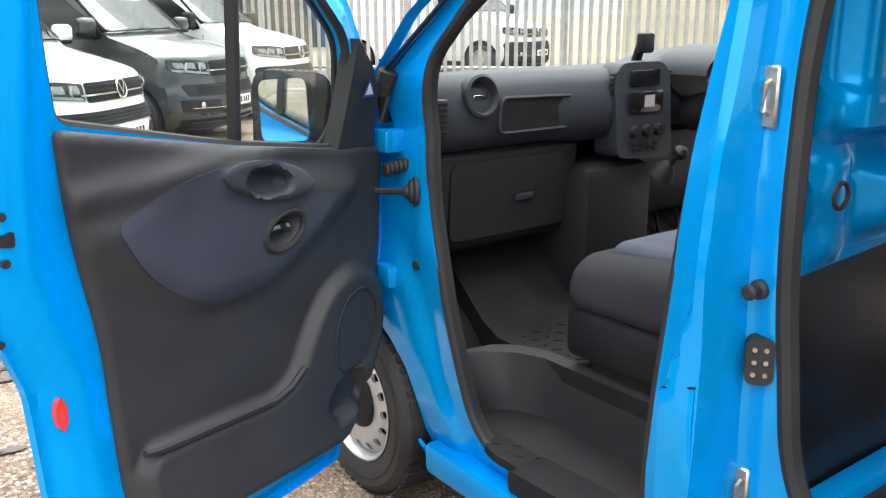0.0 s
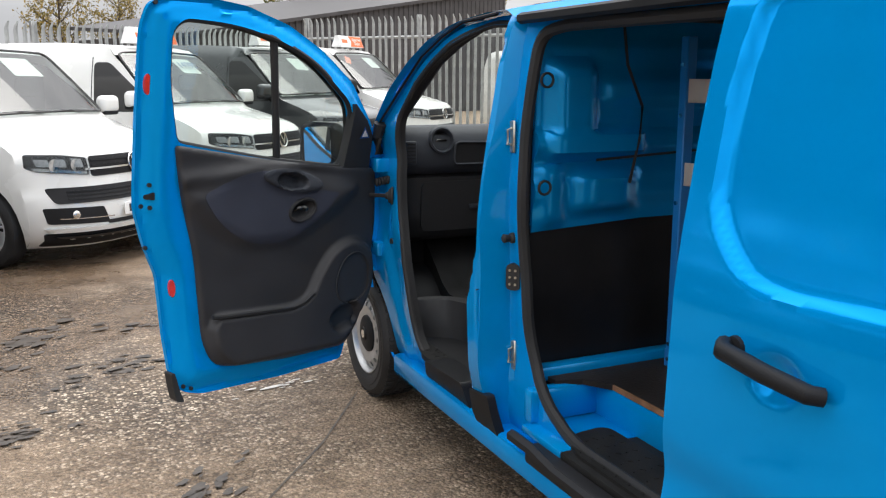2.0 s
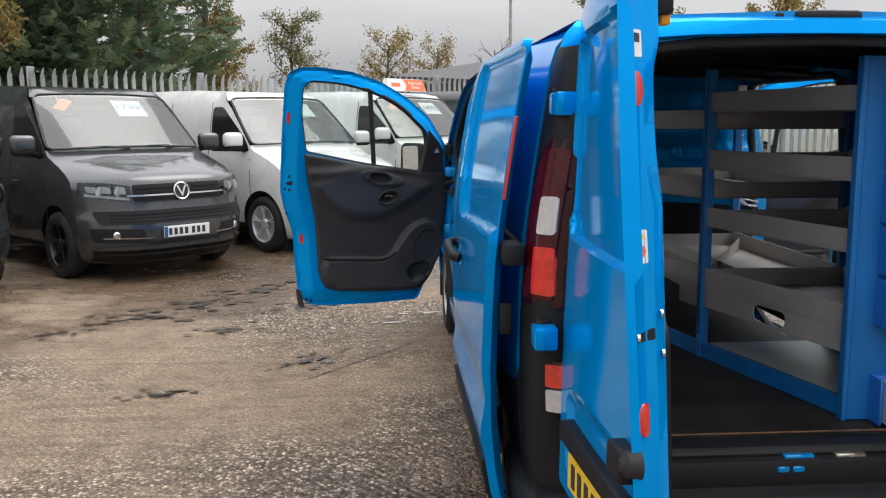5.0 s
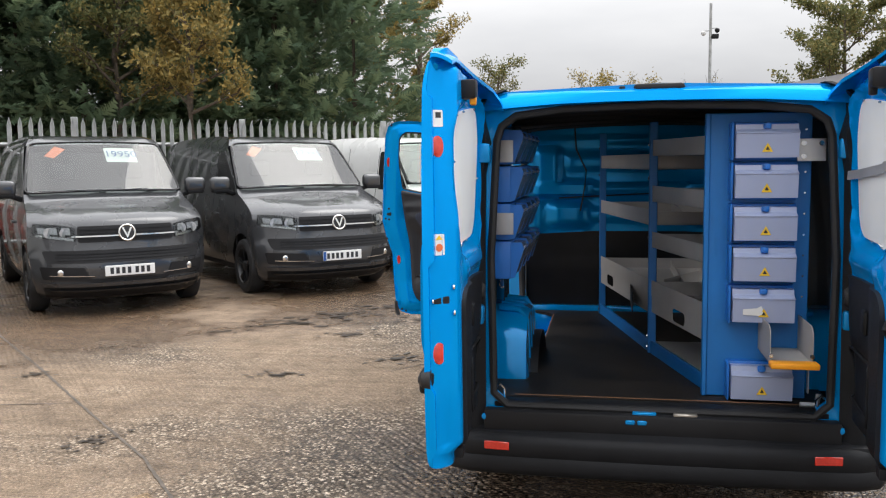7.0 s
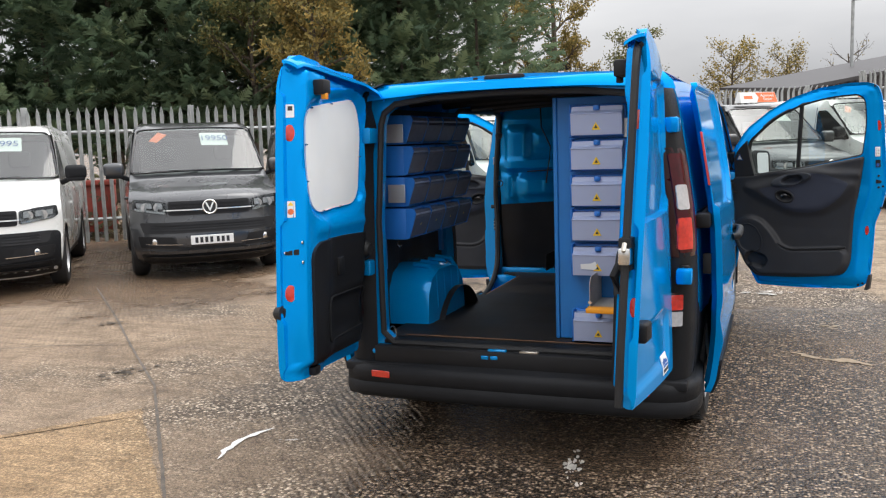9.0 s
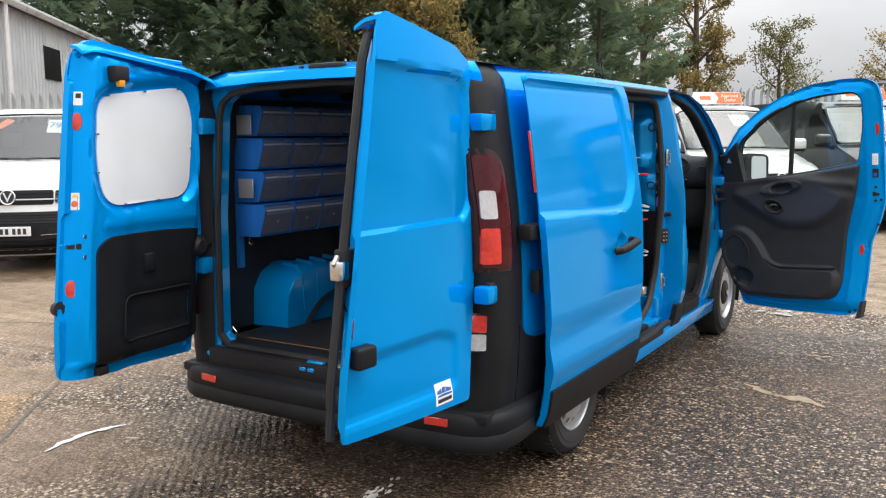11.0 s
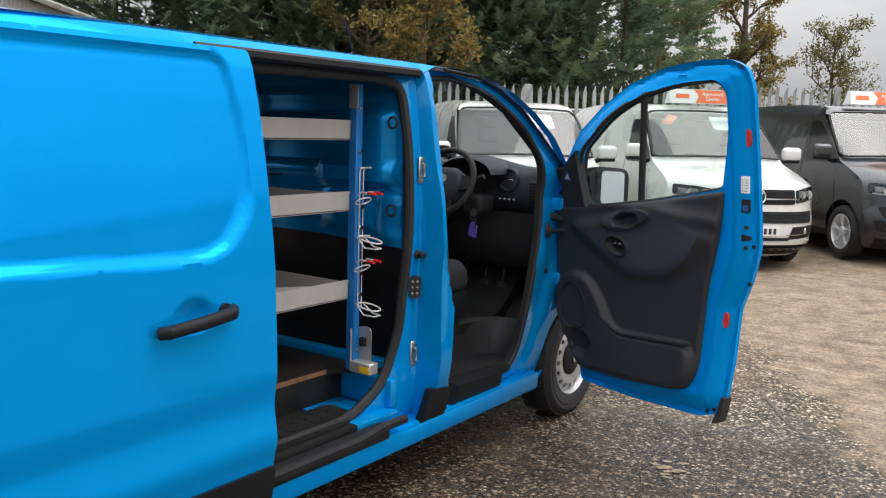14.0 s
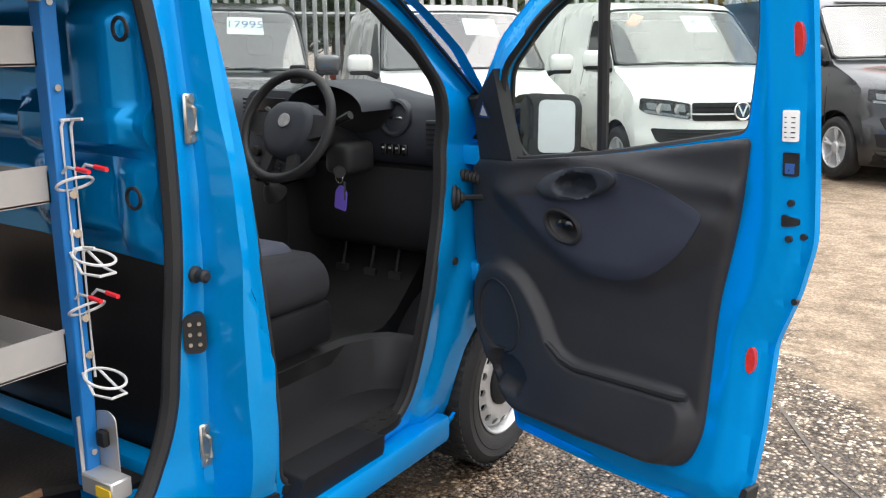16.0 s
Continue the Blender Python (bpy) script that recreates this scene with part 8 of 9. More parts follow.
# drawers on the end panel
def drawer(z0, z1, torn=False):
    d = thing("storage_bin", "frosted plastic drawer with yellow triangle" + (" and a torn label" if torn else " in a blue holder"), "storage bin", group="drawers on the end panel")
    h = z1 - z0
    d.matrix_world = Matrix.Translation((0.447, 0.350, z0))
    part("holder", M().box(-0.135, 0.135, -0.045, 0.0, 0, h, 0.006), BINBLUE, d)
    part("side", M().box(-0.142, -0.130, -0.09, 0, 0, h, 0.004, 1), BINBLUE, d)
    dr = M().add([(x, y, z) for x in (-0.126, 0.126) for y, z in ((-0.045, 0.012), (-0.115, 0.012), (-0.125, h * 0.72), (-0.10, h * 0.80), (-0.095, h - 0.012), (-0.045, h - 0.012))], [(0, 1, 2, 3, 4, 5), (11, 10, 9, 8, 7, 6)] + [(i, i + 6, (i + 1) % 6 + 6, (i + 1) % 6) for i in range(6)])
    part("drawer", dr, CLEARBIN, d, "frosted clear plastic drawer", smooth=20)
    part("rim", M().box(-0.128, 0.128, -0.128, -0.120, h * 0.68, h * 0.73, 0.003, 1), CLEARBIN, d)
    part("clip", M().box(-0.016, 0.016, -0.112, -0.09, h - 0.032, h - 0.006, 0.006), BINBLUE, d)
    part("clip_knob", M().lathe([(0.013, 0), (0.012, 0.008), (0.006, 0.01)], 12).moved(Matrix.Translation((0, -0.112, h - 0.018)) @ X90), BINBLUE, d)
    yy = lambda z: -0.1165 - 0.010 * (z - 0.012) / (h * 0.72 - 0.012) - 0.0015
    zc = h * 0.22
    part("warning_triangle", M().add([(-0.022, yy(zc), zc), (0.022, yy(zc), zc), (0, yy(zc + 0.038), zc + 0.038)], [(0, 1, 2)]), YELLOW, d, "yellow warning triangle", smooth=0)
    part("triangle_mark", M().add([(-0.009, yy(zc) - 0.001, zc + 0.008), (0.009, yy(zc) - 0.001, zc + 0.008), (0, yy(zc + 0.025) - 0.001, zc + 0.025)], [(0, 1, 2)]), INK, d, smooth=0)
    if torn:
        part("torn_label", M().add([(-0.085, yy(0.05), 0.045), (-0.02, yy(0.05), 0.042), (0.005, yy(0.05), 0.05), (-0.01, yy(0.08), 0.085), (-0.03, yy(0.08), 0.075), (-0.085, yy(0.08), 0.07)], [(0, 1, 2, 3, 4, 5)]), PAPER, d, "torn white label", smooth=0)


for i, (z0, z1) in enumerate(((1.610, 1.774), (1.441, 1.603), (1.260, 1.425), (1.086, 1.250), (0.908, 1.072), (0.569, 0.735))):
    drawer(z0, z1, torn=i == 4)

chute = thing("grey_chute", "grey sheet-metal holder with an orange lip on the end panel", "holder")
chute.matrix_world = Matrix.Translation((0.525, 0.02, 0.79))
for x in (-0.082, 0.082):
    part("side_sheet", M().plate(rounded([(0.02, 0.0), (0.335, 0.0), (0.335, 0.15), (0.05, 0.15), (0.02, 0.12)], 0.02), [], lambda y, z: (x, y, z), lambda y, z: (x + 0.003, y, z), 0.2), SHELF, chute)
part("base", M().box(-0.082, 0.085, 0.02, 0.335, -0.002, 0.002), SHELF, chute)
part("lip", M().box(-0.088, 0.098, -0.045, 0.022, -0.012, 0.012, 0.006), ORANGE, chute, "orange plastic lip")
for x in (-0.078, 0.080):
    part("bolt", M().join(disc(0.009, 0.008, 10)).moved(Matrix.Translation((x, 0.02, 0.03)) @ X90), CHROME, chute)


# tilt bins over the wheel box
def tilt_bins():
    cab = thing("tilt_bin_rack", "blue rack of frosted tilt-out bins above the wheel box", "bin rack")
    y0, y1 = 0.37, 1.326
    for z0, z1 in ((1.605, 1.765), (1.432, 1.597), (1.258, 1.424), (1.075, 1.25)):
        row = part("bin_case", M().box(-0.80, -0.650, y0, y1, z0, z1, 0.005), BINBLUE, cab, "blue plastic bin case")
        for k in range(5):
            y = y0 + 0.004 + k * 0.238
            part("bin_divider", M().add([(x, yy, z) for yy in (y - 0.004, y + 0.004) for x, z in ((-0.651, z0 + 0.004), (-0.632, z0 + 0.006), (-0.588, z1 - 0.03), (-0.60, z1 - 0.004), (-0.651, z1 - 0.004))], [(0, 1, 2, 3, 4), (9, 8, 7, 6, 5)] + [(i, i + 5, (i + 1) % 5 + 5, (i + 1) % 5) for i in range(5)]), BINBLUE, row, smooth=20)
        for k in range(4):
            ya, yb = y0 + 0.012 + k * 0.238, y0 + 0.234 + k * 0.238
            prof = [(-0.652, z0 + 0.010), (-0.634, z0 + 0.014), (-0.594, z1 - 0.055), (-0.600, z1 - 0.014), (-0.652, z1 - 0.012)]
            m = M().add([(x, y, z) for y in (ya, yb) for x, z in prof], [(0, 1, 2, 3, 4), (9, 8, 7, 6, 5)] + [(i, i + 5, (i + 1) % 5 + 5, (i + 1) % 5) for i in range(5)])
            part("bin", m, TILTBIN, row, "frosted tilt-out bin", smooth=20)
            part("bin_lip", M().box(-0.604, -0.590, ya + 0.004, yb - 0.004, z1 - 0.040, z1 - 0.030, 0.003, 1), CLEARBIN, row)
            part("bin_label", M().add([(-0.6205, ya + 0.09, z0 + 0.055), (-0.6205, ya + 0.125, z0 + 0.055), (-0.6045, ya + 0.107, z0 + 0.088)], [(0, 1, 2), (2, 1, 0)]), YELLOW, row, smooth=0)
    for z in (1.665, 1.335):
        part("mounting_plate", M().box(-0.735, -0.632, 0.330, 0.336, z - 0.05, z + 0.05, 0.002, 1), ALU, cab)
    for y in (0.40, 1.29):
        part("upright", M().box(-0.815, -0.795, y - 0.02, y + 0.02, 0.90, 1.80), RACKBLUE, cab)
    part("hook", M().tube([(-0.70, 0.36, 1.07), (-0.70, 0.36, 1.045), (-0.69, 0.36, 1.035), (-0.68, 0.36, 1.045)], 0.004, seg=5), CHROME, cab)


tilt_bins()


# wire holders on the outer post
def wire_holder(z):
    w = thing("wire_holder", "white wire bottle holder with red-dipped tips on the rack post", "wire holder", group="wire holders on the post")
    w.matrix_world = Matrix.Translation((0.682, 2.43, z))
    for dy in (-0.012, 0.012):
        part("upright_wire", M().tube([(0, dy, 0.0), (0, dy, 0.30), (0.005, dy + 0.004, 0.315)], 0.0035, seg=6), WIRE, w)
    part("top_hook", M().tube([(0, -0.012, 0.315), (0, 0.012, 0.315), (0.04, 0.014, 0.318)], 0.0035, seg=6), WIRE, w)
    part("ring_wire", M().tube([(0.012 + 0.02 * math.cos(a), 0.045 * math.sin(a), 0.175 + 0.016 * math.cos(a)) for a in np.linspace(0, 2 * math.pi, 21)[:-1]], 0.0035, True, 6), WIRE, w)
    part("base_loop", M().tube([(0.055 + 0.055 * math.cos(a), 0.04 * math.sin(a), 0.012 - 0.01 * math.cos(a)) for a in np.linspace(0, 2 * math.pi, 21)[:-1]], 0.0035, True, 6), WIRE, w)
    part("base_loop", M().tube([(0.0, -0.02, 0.02), (0.05, -0.03, -0.02), (0.10, -0.02, -0.022), (0.10, 0.02, -0.022), (0.05, 0.03, -0.02), (0.0, 0.02, 0.02)], 0.0035, False, 6), WIRE, w)
    for dy in (-0.02, 0.025):
        part("arm", M().tube([(0.0, dy, 0.20), (0.02, dy, 0.215), (0.055, dy, 0.213)], 0.0035, seg=6), WIRE, w)
        part("red_tip", M().tube([(0.055, dy, 0.213), (0.095, dy, 0.21)], 0.006, seg=6), REDDIP, w, "red plastic tip")
    for zz in (0.06, 0.15):
        part("screw", M().join(disc(0.010, 0.006, 10)).moved(Matrix.Translation((0.0, 0, zz)) @ Y90), CHROME, w)


wire_holder(1.135)
wire_holder(0.845)
torch = thing("torch_bracket", "grey steel bracket with yellow label at the rack foot", "bracket")
torch.matrix_world = Matrix.Translation((0.69, 2.44, 0.567))
part("back_sheet", M().plate(rounded([(-0.02, 0), (0.055, 0), (0.055, 0.185), (0.03, 0.20), (-0.02, 0.19)], 0.012), [], lambda x, z: (x, 0.0, z), lambda x, z: (x, 0.003, z), 0.2), ALU, torch)
part("side_sheet", M().box(-0.023, -0.02, -0.05, 0.003, 0, 0.19), ALU, torch)
part("foot", M().box(-0.02, 0.095, -0.055, 0.003, 0.0, 0.05, 0.004, 1), ALU, torch)
part("yellow_label", M().box(0.04, 0.092, -0.059, -0.056, 0.008, 0.035), YELLOW, torch)
part("clip", M().box(0.0, 0.03, -0.02, 0.0, 0.11, 0.15, 0.005), DEEP, torch)

# ---- cab ----
cab_floor = thing("cab_floor", "black rubber cab floor with moulded door steps", "floor", kind="structure")
part("floor_mat", M().plate([(-0.60, 2.66), (0.60, 2.66), (0.60, 4.0), (-0.60, 4.0)], [], lambda x, y: (x, y, 0.60 + 0.24 * max(0, (y - 3.72) / 0.28)), lambda x, y: (x, y, 0.55), 0.08), MAT, cab_floor)
for i in range(9):
    for j in range(14):
        x, y = -0.52 + 0.055 * i, 3.0 + 0.05 * j
        part("mat_stud", M().box(-0.014, 0.014, -0.004, 0.004, 0, 0.004).moved(Matrix.Translation((x, y, 0.5995)) @ pose(0, 0, 0, 0, 0, 45 if (i + j) % 2 else -45)), MAT, cab_floor, smooth=0)
for s in (1, -1):
    part("door_step", M().plate(rounded([(s * 0.58, 2.84), (s * 0.875, 2.86), (s * 0.875, 3.40), (s * 0.80, 3.56), (s * 0.58, 3.60)][::s], 0.05), [], lambda x, y: (x, y, 0.415), lambda x, y: (x, y, 0.39), 0.06), MAT, cab_floor)
    for i in range(12):
        for j in range(6):
            part("step_stud", M().box(-0.012, 0.012, -0.0035, 0.0035, 0, 0.003).moved(Matrix.Translation((s * (0.64 + 0.038 * j), 2.92 + 0.045 * i, 0.4145)) @ pose(0, 0, 0, 0, 0, 45 if (i + j) % 2 else -45)), MAT, cab_floor, smooth=0)
    # riser and the curved front of the step
    line = [(0.595, 2.82), (0.595, 3.36), (0.60, 3.46), (0.64, 3.55), (0.70, 3.60), (0.76, 3.612), (0.815, 3.615)]
    part("step_riser", M().loops([[(s * (x + 0.02), y - 0.01, 0.405) for x, y in line], [(s * (x + 0.012), y, 0.45) for x, y in line], [(s * x, y + 0.012, 0.60) for x, y in line], [(s * (x - 0.03), y + 0.03, 0.612) for x, y in line]], closed=False), TRIM, cab_floor, smooth=60)
    part("kick_panel", M().plate([(3.60, 0.46), (3.66, 0.54), (3.78, 0.70), (3.90, 0.80), (3.90, 1.12), (3.82, 1.12), (3.79, 0.90), (3.70, 0.66)], [], lambda y, z: (s * 0.80, y, z), lambda y, z: (s * 0.78, y, z), 0.1), DEEP, cab_floor)
    for k in range(7):
        part("vent_slat", M().box(*sorted((s * 0.600, s * 0.619 - s * 0.0008 * k)), 2.93, 3.03, 0.455 + 0.017 * k, 0.462 + 0.017 * k), DEEP, cab_floor)
part("firewall", M().box(-0.84, 0.84, 4.02, 4.06, 0.50, 1.25), DEEP, cab_floor)
# black block that stands in for the shade of the empty space under the console
part("footwell_shade_block", M().box(-0.2, 0.14, 3.70, 4.0, 0.58, 1.1, 0.05), DEEP, cab_floor)
part("cab_back", M().box(-0.765, 0.765, 2.615, 2.65, 0.45, 1.85, 0.01), TRIM, cab_floor)

dash = thing("dashboard", "charcoal moulded dashboard with round vents and a radio", "dashboard")
PROF = [(4.30, 1.20), (4.16, 1.33), (4.00, 1.405), (3.88, 1.425), (3.83, 1.415), (3.79, 1.375), (3.772, 1.30), (3.775, 1.235), (3.80, 1.195), (3.86, 1.175)]
secs = []
for x in (-0.845, -0.82, -0.78, -0.60, -0.30, -0.12, 0.12, 0.22, 0.32, 0.44, 0.56, 0.66, 0.78, 0.82, 0.845):
    end = 0.05 * max(0, (abs(x) - 0.78) / 0.065) ** 2
    hump = 0.05 * math.exp(-((x - 0.42) / 0.17) ** 2)
    mid = 0.055 * (abs(x) < 0.2)
    secs.append([(x, y + end - (mid if z < 1.42 and y < 3.9 else 0), z + hump * (1 if 1.36 < z and y < 4.1 else 0) - 0.6 * end) for y, z in PROF])
part("upper_moulding", M().loops(secs, closed=False), DASH, dash, "charcoal upper dashboard", smooth=60)
for s, x0, x1 in ((-1, -0.82, -0.16), (1, 0.14, 0.82)):
    LP = [(3.84, 1.185), (3.80, 1.17), (3.815, 1.0), (3.83, 0.88), (3.90, 0.84), (4.05, 0.82)]
    part("lower_moulding", M().loops([[(x, y + 0.04 * (abs(x) > 0.8), z) for y, z in LP] for x in (x0, x0 + 0.03, (x0 + x1) / 2, x1 - 0.03, x1)], closed=False), TRIM, dash, smooth=60)
part("glovebox_lid", M().plate(rounded([(-0.70, 0.90), (-0.20, 0.90), (-0.20, 1.15), (-0.70, 1.15)], 0.04), [], lambda x, z: (x, 3.795 + 0.06 * (1.15 - z), z), lambda x, z: (x, 3.82, z), 0.08), TRIM, dash)
part("lid_catch", M().box(-0.44, -0.36, 3.79, 3.80, 1.005, 1.03, 0.006), DASH, dash)
part("open_shelf", M().plate(rounded([(-0.54, 1.235), (-0.14, 1.235), (-0.14, 1.335), (-0.53, 1.345)], 0.03), [], lambda x, z: (x, 3.768, z), lambda x, z: (x, 3.775, z), 0.08), DEEP, dash, "open shelf in the dashboard")
part("shelf_rim", M().tube([(x, 3.768 - 0.003, z) for x, z in dense(rounded([(-0.54, 1.235), (-0.14, 1.235), (-0.14, 1.335), (-0.53, 1.345)], 0.03), 0.05)], 0.006, True, 6, 1, (0, 1, 0)), DASH, dash)
for x in (-0.60, 0.60):
    v = new("round_vent")
    v.parent = dash
    v.matrix_basis = Matrix.Translation((x, 3.79, 1.352)) @ pose(0, 0, 0, 82)
    part("vent_ring", M().lathe([(0.070, -0.01), (0.066, 0.022), (0.058, 0.026), (0.050, 0.015), (0.045, -0.02), (0.0, -0.024)], 28), DASH, v)
    part("vent_core", M().lathe([(0.044, -0.018), (0.036, 0.0), (0.0, 0.004)], 20), DEEP, v)
    part("vent_bar", M().box(-0.028, 0.028, -0.006, 0.006, 0.002, 0.012, 0.003, 1), CHROME, v)
for s in (1, -1):
    sv = new("side_vent")
    sv.parent = dash
    sv.matrix_basis = Matrix.Translation((s * 0.768, 3.766, 1.30)) @ Matrix.Rotation(radians(s * 14), 4, "Z")
    part("vent_frame", M().box(-0.028, 0.028, -0.012, 0.012, -0.06, 0.055, 0.01), DASH, sv)
    for k in range(6):
        part("vent_slat", M().box(-0.020, 0.020, -0.016, -0.010, -0.048 + 0.017 * k, -0.040 + 0.017 * k), DEEP, sv)
# centre console with screen, radio and knobs
con = part("centre_console", M().plate(rounded([(-0.13, 1.12), (0.15, 1.10), (0.15, 1.40), (0.11, 1.435), (-0.09, 1.435), (-0.13, 1.39)], 0.04), [], lambda x, z: (x, 3.705 + 0.10 * (z - 1.25), z), lambda x, z: (x, 3.80, z), 0.06), DASH, dash)
con.location.x = 0.055
cy = lambda z: 3.705 + 0.10 * (z - 1.25) - 0.004
part("screen", M().box(-0.06, 0.09, cy(1.385) - 0.004, cy(1.385), 1.355, 1.41, 0.003, 1), GLOSSBLACK, con)
part("radio", M().box(-0.07, 0.10, cy(1.30) - 0.008, cy(1.30) + 0.004, 1.265, 1.34, 0.006), GLOSSBLACK, con)
part("radio_display", M().box(0.0, 0.05, cy(1.30) - 0.010, cy(1.30) - 0.007, 1.285, 1.325), LAMPWHITE, con)
for k in range(3):
    part("knob", M().lathe([(0.022, 0), (0.019, 0.02), (0.0, 0.022)], 16).moved(Matrix.Translation((-0.05 + 0.06 * k, cy(1.20), 1.205)) @ X90), DEEP, con)
for k in range(4):
    for j in range(2):
        part("button", M().box(-0.06 + 0.035 * k, -0.035 + 0.035 * k, cy(1.15) - 0.006, cy(1.15), 1.135 + 0.018 * j, 1.148 + 0.018 * j, 0.002, 1), DEEP, con)
for s, x0 in ((-1, -0.115), (1, 0.135)):
    for k in range(5):
        part("vent_slat", M().box(x0 - 0.028, x0 + 0.028, 3.72, 3.73, 1.33 + 0.016 * k, 1.338 + 0.016 * k), DEEP, con)
part("phone_holder", M().tube([(0.17, 3.85, 1.42), (0.16, 3.82, 1.48), (0.15, 3.80, 1.50)], 0.018, seg=8), DEEP, dash)
part("phone_cradle", M().box(0.11, 0.18, 3.77, 3.80, 1.46, 1.53, 0.01), DEEP, dash)
part("instrument_hood", M().loops([[(0.42 + 0.17 * math.cos(a), y, 1.385 + r * math.sin(a)) for a in np.linspace(0, math.pi, 15)] for y, r in ((3.60, 0.085), (3.62, 0.10), (3.80, 0.10), (3.95, 0.05))], closed=False), DASH, dash, smooth=60)
part("instrument_face", M().plate(ring(0.42, 1.37, 0.16, 0.08, 24), [], lambda x, z: (x, 3.76, z), None, 0.1), DEEP, dash, smooth=0)
for k in range(4):
    part("switch", M().box(0.545 + 0.03 * k, 0.568 + 0.03 * k, 3.762, 3.775, 1.225, 1.262, 0.003, 1), GLOSSBLACK, dash)
    part("switch_mark", M().box(0.552 + 0.03 * k, 0.561 + 0.03 * k, 3.760, 3.763, 1.246, 1.252), BOARD, dash)

wheel = thing("steering_wheel", "black steering wheel with a three-spoke hub", "steering wheel")
wheel.matrix_world = Matrix.Translation((0.395, 3.46, 1.335)) @ pose(0, 0, 0, 66)
part("rim", M().tube([(0.185 * math.cos(a), 0.185 * math.sin(a), 0.02) for a in np.linspace(0, 2 * math.pi, 41)[:-1]], 0.0165, True, 10), TRIM, wheel)
pad = rounded([(-0.105, -0.05), (-0.05, -0.115), (0.05, -0.115), (0.105, -0.05), (0.115, 0.035), (0.07, 0.085), (-0.07, 0.085), (-0.115, 0.035)], 0.045, 5)
part("hub", M().plate(pad, [], lambda x, y: (x, y, 0.004 + 0.034 * relief(pad, x, y, 0.05) - 0.8 * (x * x + y * y)), lambda x, y: (x, y, -0.045), 0.014), DASH, wheel, smooth=60)
part("hub_emblem", M().join(disc(0.024, 0.004, 20)).moved(Matrix.Translation((0, 0.012, 0.0375))), LAMPSILVER, wheel)
for outline in ([(-0.178, -0.022), (-0.09, -0.045), (-0.09, 0.045), (-0.178, 0.040)], [(0.178, 0.040), (0.09, 0.045), (0.09, -0.045), (0.178, -0.022)], [(-0.085, -0.165), (-0.045, -0.178), (-0.030, -0.10), (-0.065, -0.085)], [(0.045, -0.178), (0.085, -0.165), (0.065, -0.085), (0.030, -0.10)]):
    part("spoke", M().plate(rounded(outline, 0.012, 3), [], lambda x, y: (x, y, 0.016), lambda x, y: (x, y, -0.008), 0.03), TRIM, wheel, smooth=50)
part("column", M().tube([(0, 0, -0.03), (0, 0.02, -0.16), (0, 0.03, -0.32)], lambda t: 0.055 + 0.01 * t, seg=12), TRIM, wheel)
for s in (1, -1):
    part("stalk", M().tube([(s * 0.05, 0.03, -0.08), (s * 0.13, 0.05, -0.07), (s * 0.19, 0.075, -0.06)], lambda t: 0.009 + 0.006 * t, seg=8), DEEP, wheel)
keys = thing("keys", "keys with a purple tag hanging from the ignition", "keys")
keys.matrix_world = Matrix.Translation((0.485, 3.60, 1.16))
part("shroud", M().box(-0.075, 0.045, 0.0, 0.16, 0.0, 0.115, 0.03, 3), TRIM, keys)
part("lock", M().lathe([(0.022, 0), (0.02, 0.02)], 14).moved(pose(0, 0, 0.015, 90, 0, 50)), TRIM, keys)
part("key_ring", M().tube([(0.016 * math.cos(a), 0, -0.01 + 0.016 * math.sin(a)) for a in np.linspace(0, 2 * math.pi, 15)[:-1]], 0.002, True, 5), CHROME, keys)
part("tag", M().plate(rounded([(-0.028, -0.115), (0.022, -0.125), (0.03, -0.06), (0.012, -0.035), (-0.005, -0.035), (-0.02, -0.055)], 0.006), [], lambda x, z: (x, 0.002, z), lambda x, z: (x, 0.006, z), 0.05), PURPLE, keys, "purple plastic tag")
part("key", M().box(0.018, 0.026, 0.0, 0.003, -0.085, -0.02), CHROME, keys)


def cushion(x0, x1, y0, y1, z0, z1, crown=0.03, bev=0.06):
    m = M().box(x0, x1, y0, y1, z0, z1, bev, 4)
    cx, cyy, wx, wy = (x0 + x1) / 2, (y0 + y1) / 2, (x1 - x0) / 2, (y1 - y0) / 2
    return m.mapped(lambda x, y, z: (x, y, z + (crown * (1 - ((x - cx) / wx) ** 2) * (1 - 0.6 * ((y - cyy) / wy) ** 2) if z > (z0 + z1) / 2 else 0)))


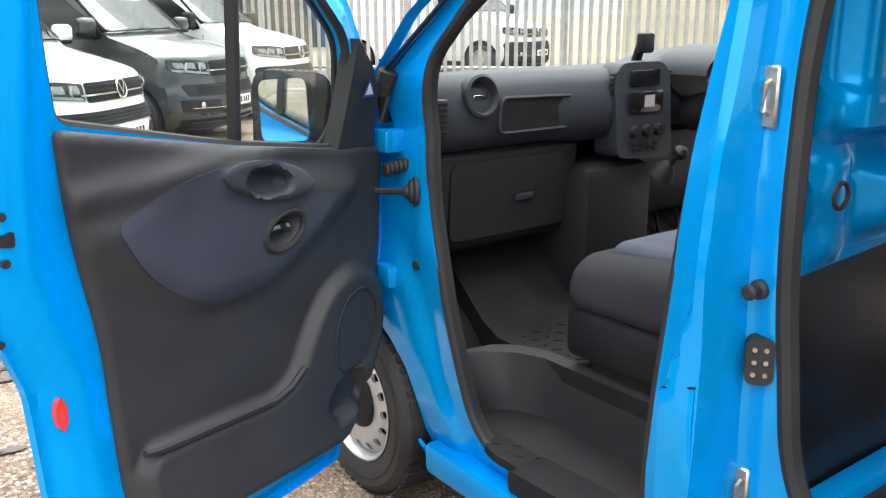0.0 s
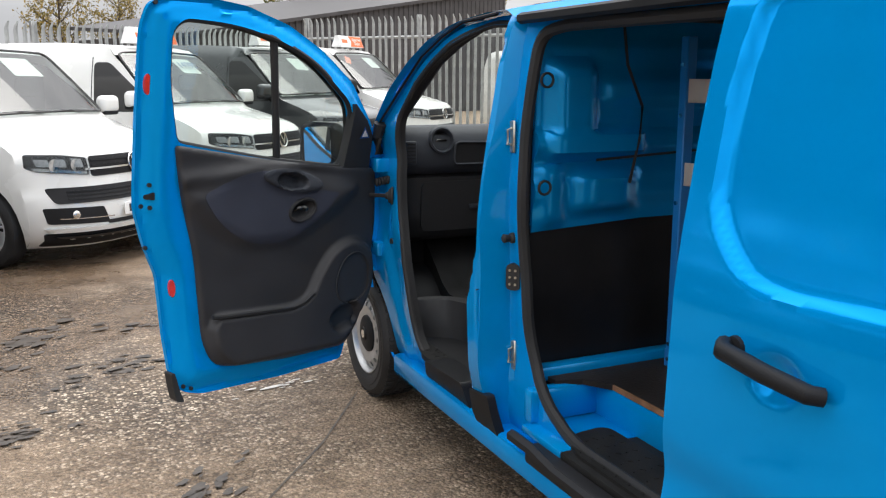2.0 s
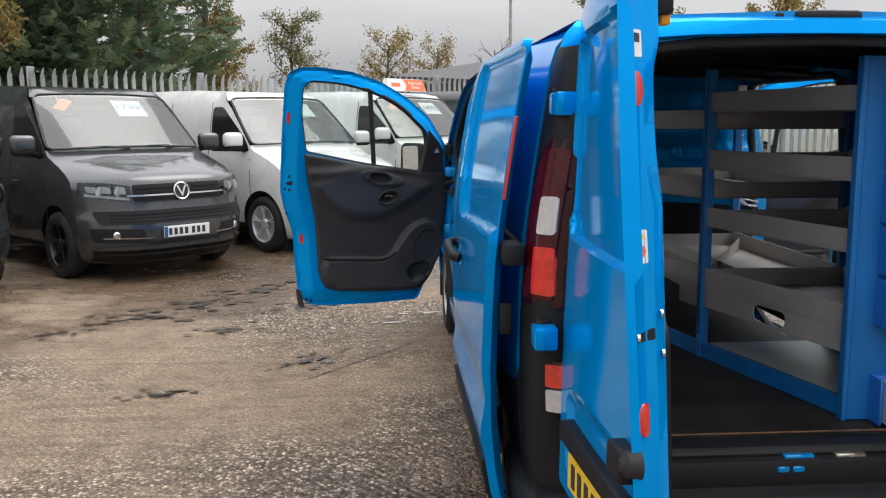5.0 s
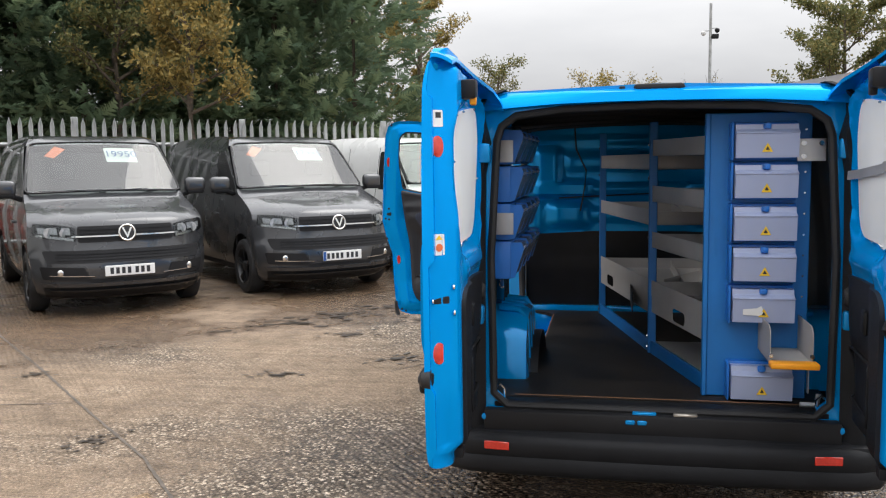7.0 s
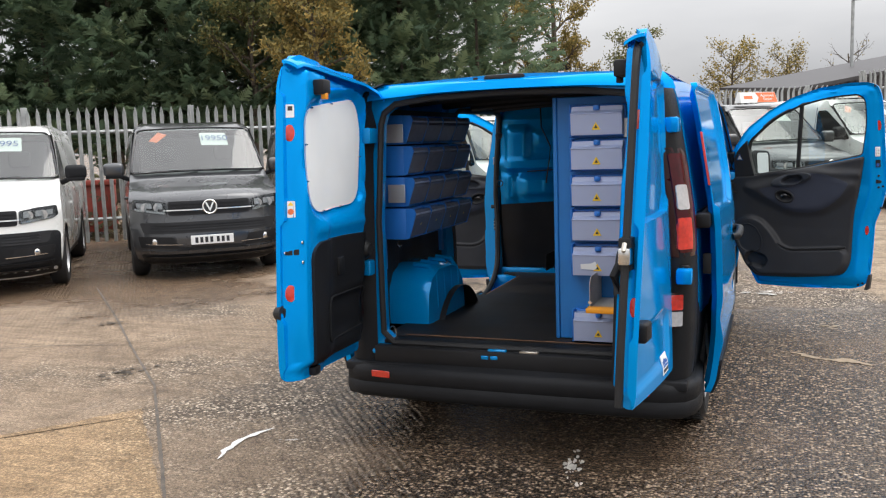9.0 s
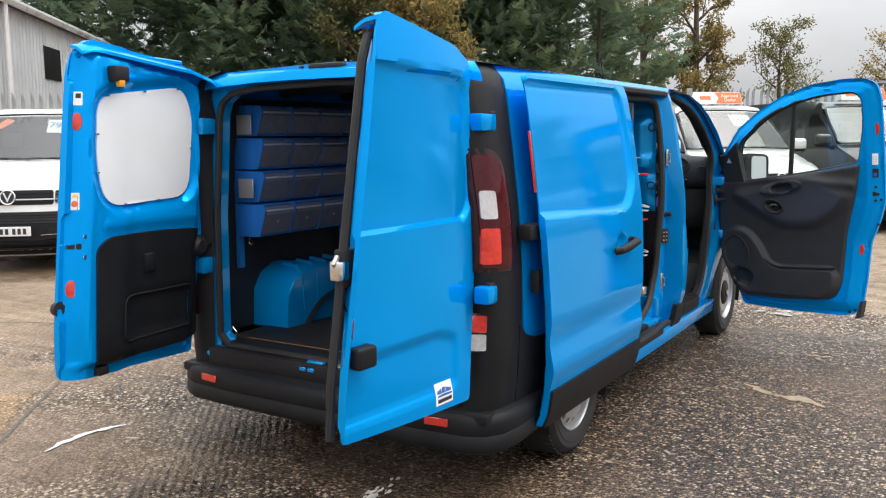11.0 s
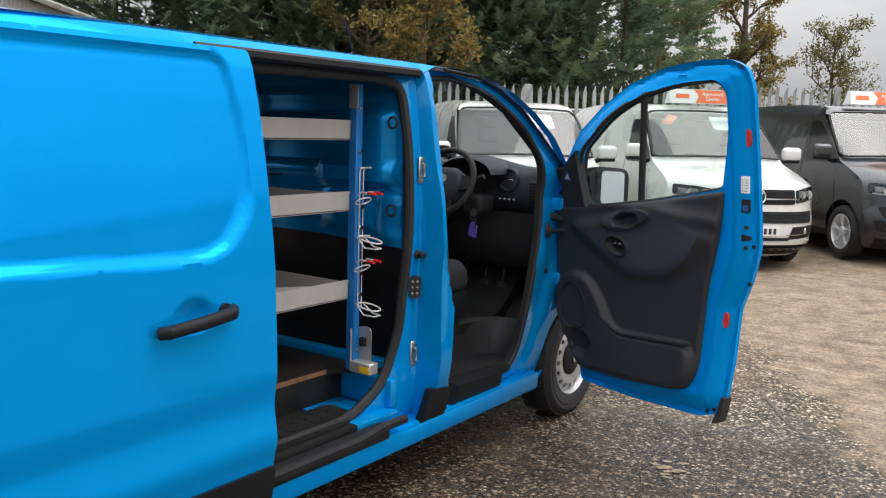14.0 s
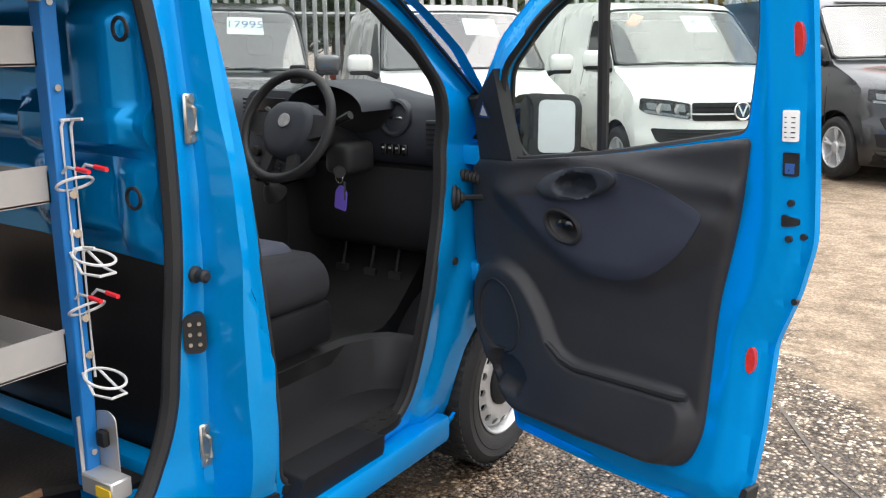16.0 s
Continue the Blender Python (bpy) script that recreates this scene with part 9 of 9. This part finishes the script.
def seat(name, x0, x1, label, tilt_pad=True):
    st = thing(name, label, "seat")
    part("base", M().box(x0 + 0.03, x1 - 0.03, 2.70, 3.32, 0.55, 0.78, 0.02), DEEP, st)
    part("cushion", cushion(x0, x1, 2.74, 3.41, 0.77, 0.99).mapped(lambda x, y, z: (x, y, z - 0.10 * max(0, (y - 3.19) / 0.22) ** 2 * (z > 0.85) + 0.06 * (3.0 - y) * (z < 0.85) * (y < 3.0) )), FABRIC, st, smooth=60)
    part("cushion_centre", cushion(x0 + 0.10, x1 - 0.10, 2.80, 3.33, 0.925, 0.997, 0.034, 0.03).mapped(lambda x, y, z: (x, y, z - 0.10 * max(0, (y - 3.19) / 0.22) ** 2)), FABRIC_BLUE, st, "blue-grey fabric centre", smooth=60)
    part("valance", M().box(x0 - 0.005, x1 + 0.005, 3.0, 3.39, 0.64, 0.79, 0.03), PLASTIC, st)
    bk = cushion(x0 + 0.01, x1 - 0.01, 0.0, 0.62, 0.0, 0.13, 0.02, 0.055).moved(Matrix.Translation((0, 2.86, 0.92)) @ pose(0, 0, 0, 100))
    part("backrest", bk, FABRIC, st, smooth=60)
    n = 1 if x1 - x0 < 0.65 else 2
    for k in range(n):
        cx = x0 + (x1 - x0) * (k + 0.5) / n
        part("headrest", M().box(cx - 0.12, cx + 0.12, 2.68, 2.77, 1.57, 1.75, 0.04, 3), FABRIC, st, smooth=60)
    part("piping", M().tube([(x0 + 0.02, 3.19, 0.93), (x0 + 0.015, 3.35, 0.885), (x0 + 0.05, 3.405, 0.86), (x1 - 0.05, 3.405, 0.86), (x1 - 0.015, 3.35, 0.885), (x1 - 0.02, 3.19, 0.93)], 0.005, seg=5), FABRIC_BLUE, st)
    return st


seat("passenger_bench", -0.60, 0.12, "dark grey fabric double passenger seat with blue-grey centre")
seat("driver_seat", 0.18, 0.62, "dark grey fabric driver seat with blue-grey centre")
gear = thing("gear_lever", "short black gear lever on the console", "gear lever")
gear.matrix_world = Matrix.Translation((0.12, 3.66, 1.05))
part("gaiter", M().lathe([(0.05, 0), (0.03, 0.04), (0.014, 0.06)], 16).moved(pose(0, 0, 0, 40)), RUBBER, gear)
part("lever", M().tube([(0, 0, 0), (0, -0.06, 0.07)], 0.010, seg=8), DEEP, gear)
part("knob", M().lathe([(0.01, 0), (0.024, 0.015), (0.026, 0.035), (0.012, 0.05)], 14).moved(Matrix.Translation((0, -0.06, 0.065)) @ pose(0, 0, 0, 40)), TRIM, gear)
pedals = thing("pedals", "three black rubber-faced pedals in the footwell", "pedals")
pedals.matrix_world = Matrix.Translation((0.40, 3.88, 0.72))
for x in (-0.14, 0.0, 0.12):
    part("pedal_arm", M().tube([(x, 0.0, 0.02), (x, 0.04, 0.16), (x, 0.1, 0.25)], 0.008, seg=6), DEEP, pedals)
    part("pedal_pad", M().box(x - 0.03, x + 0.03, -0.012, 0.008, -0.035, 0.035, 0.006).moved(pose(0, 0, 0.0, 0)), RUBBER, pedals)
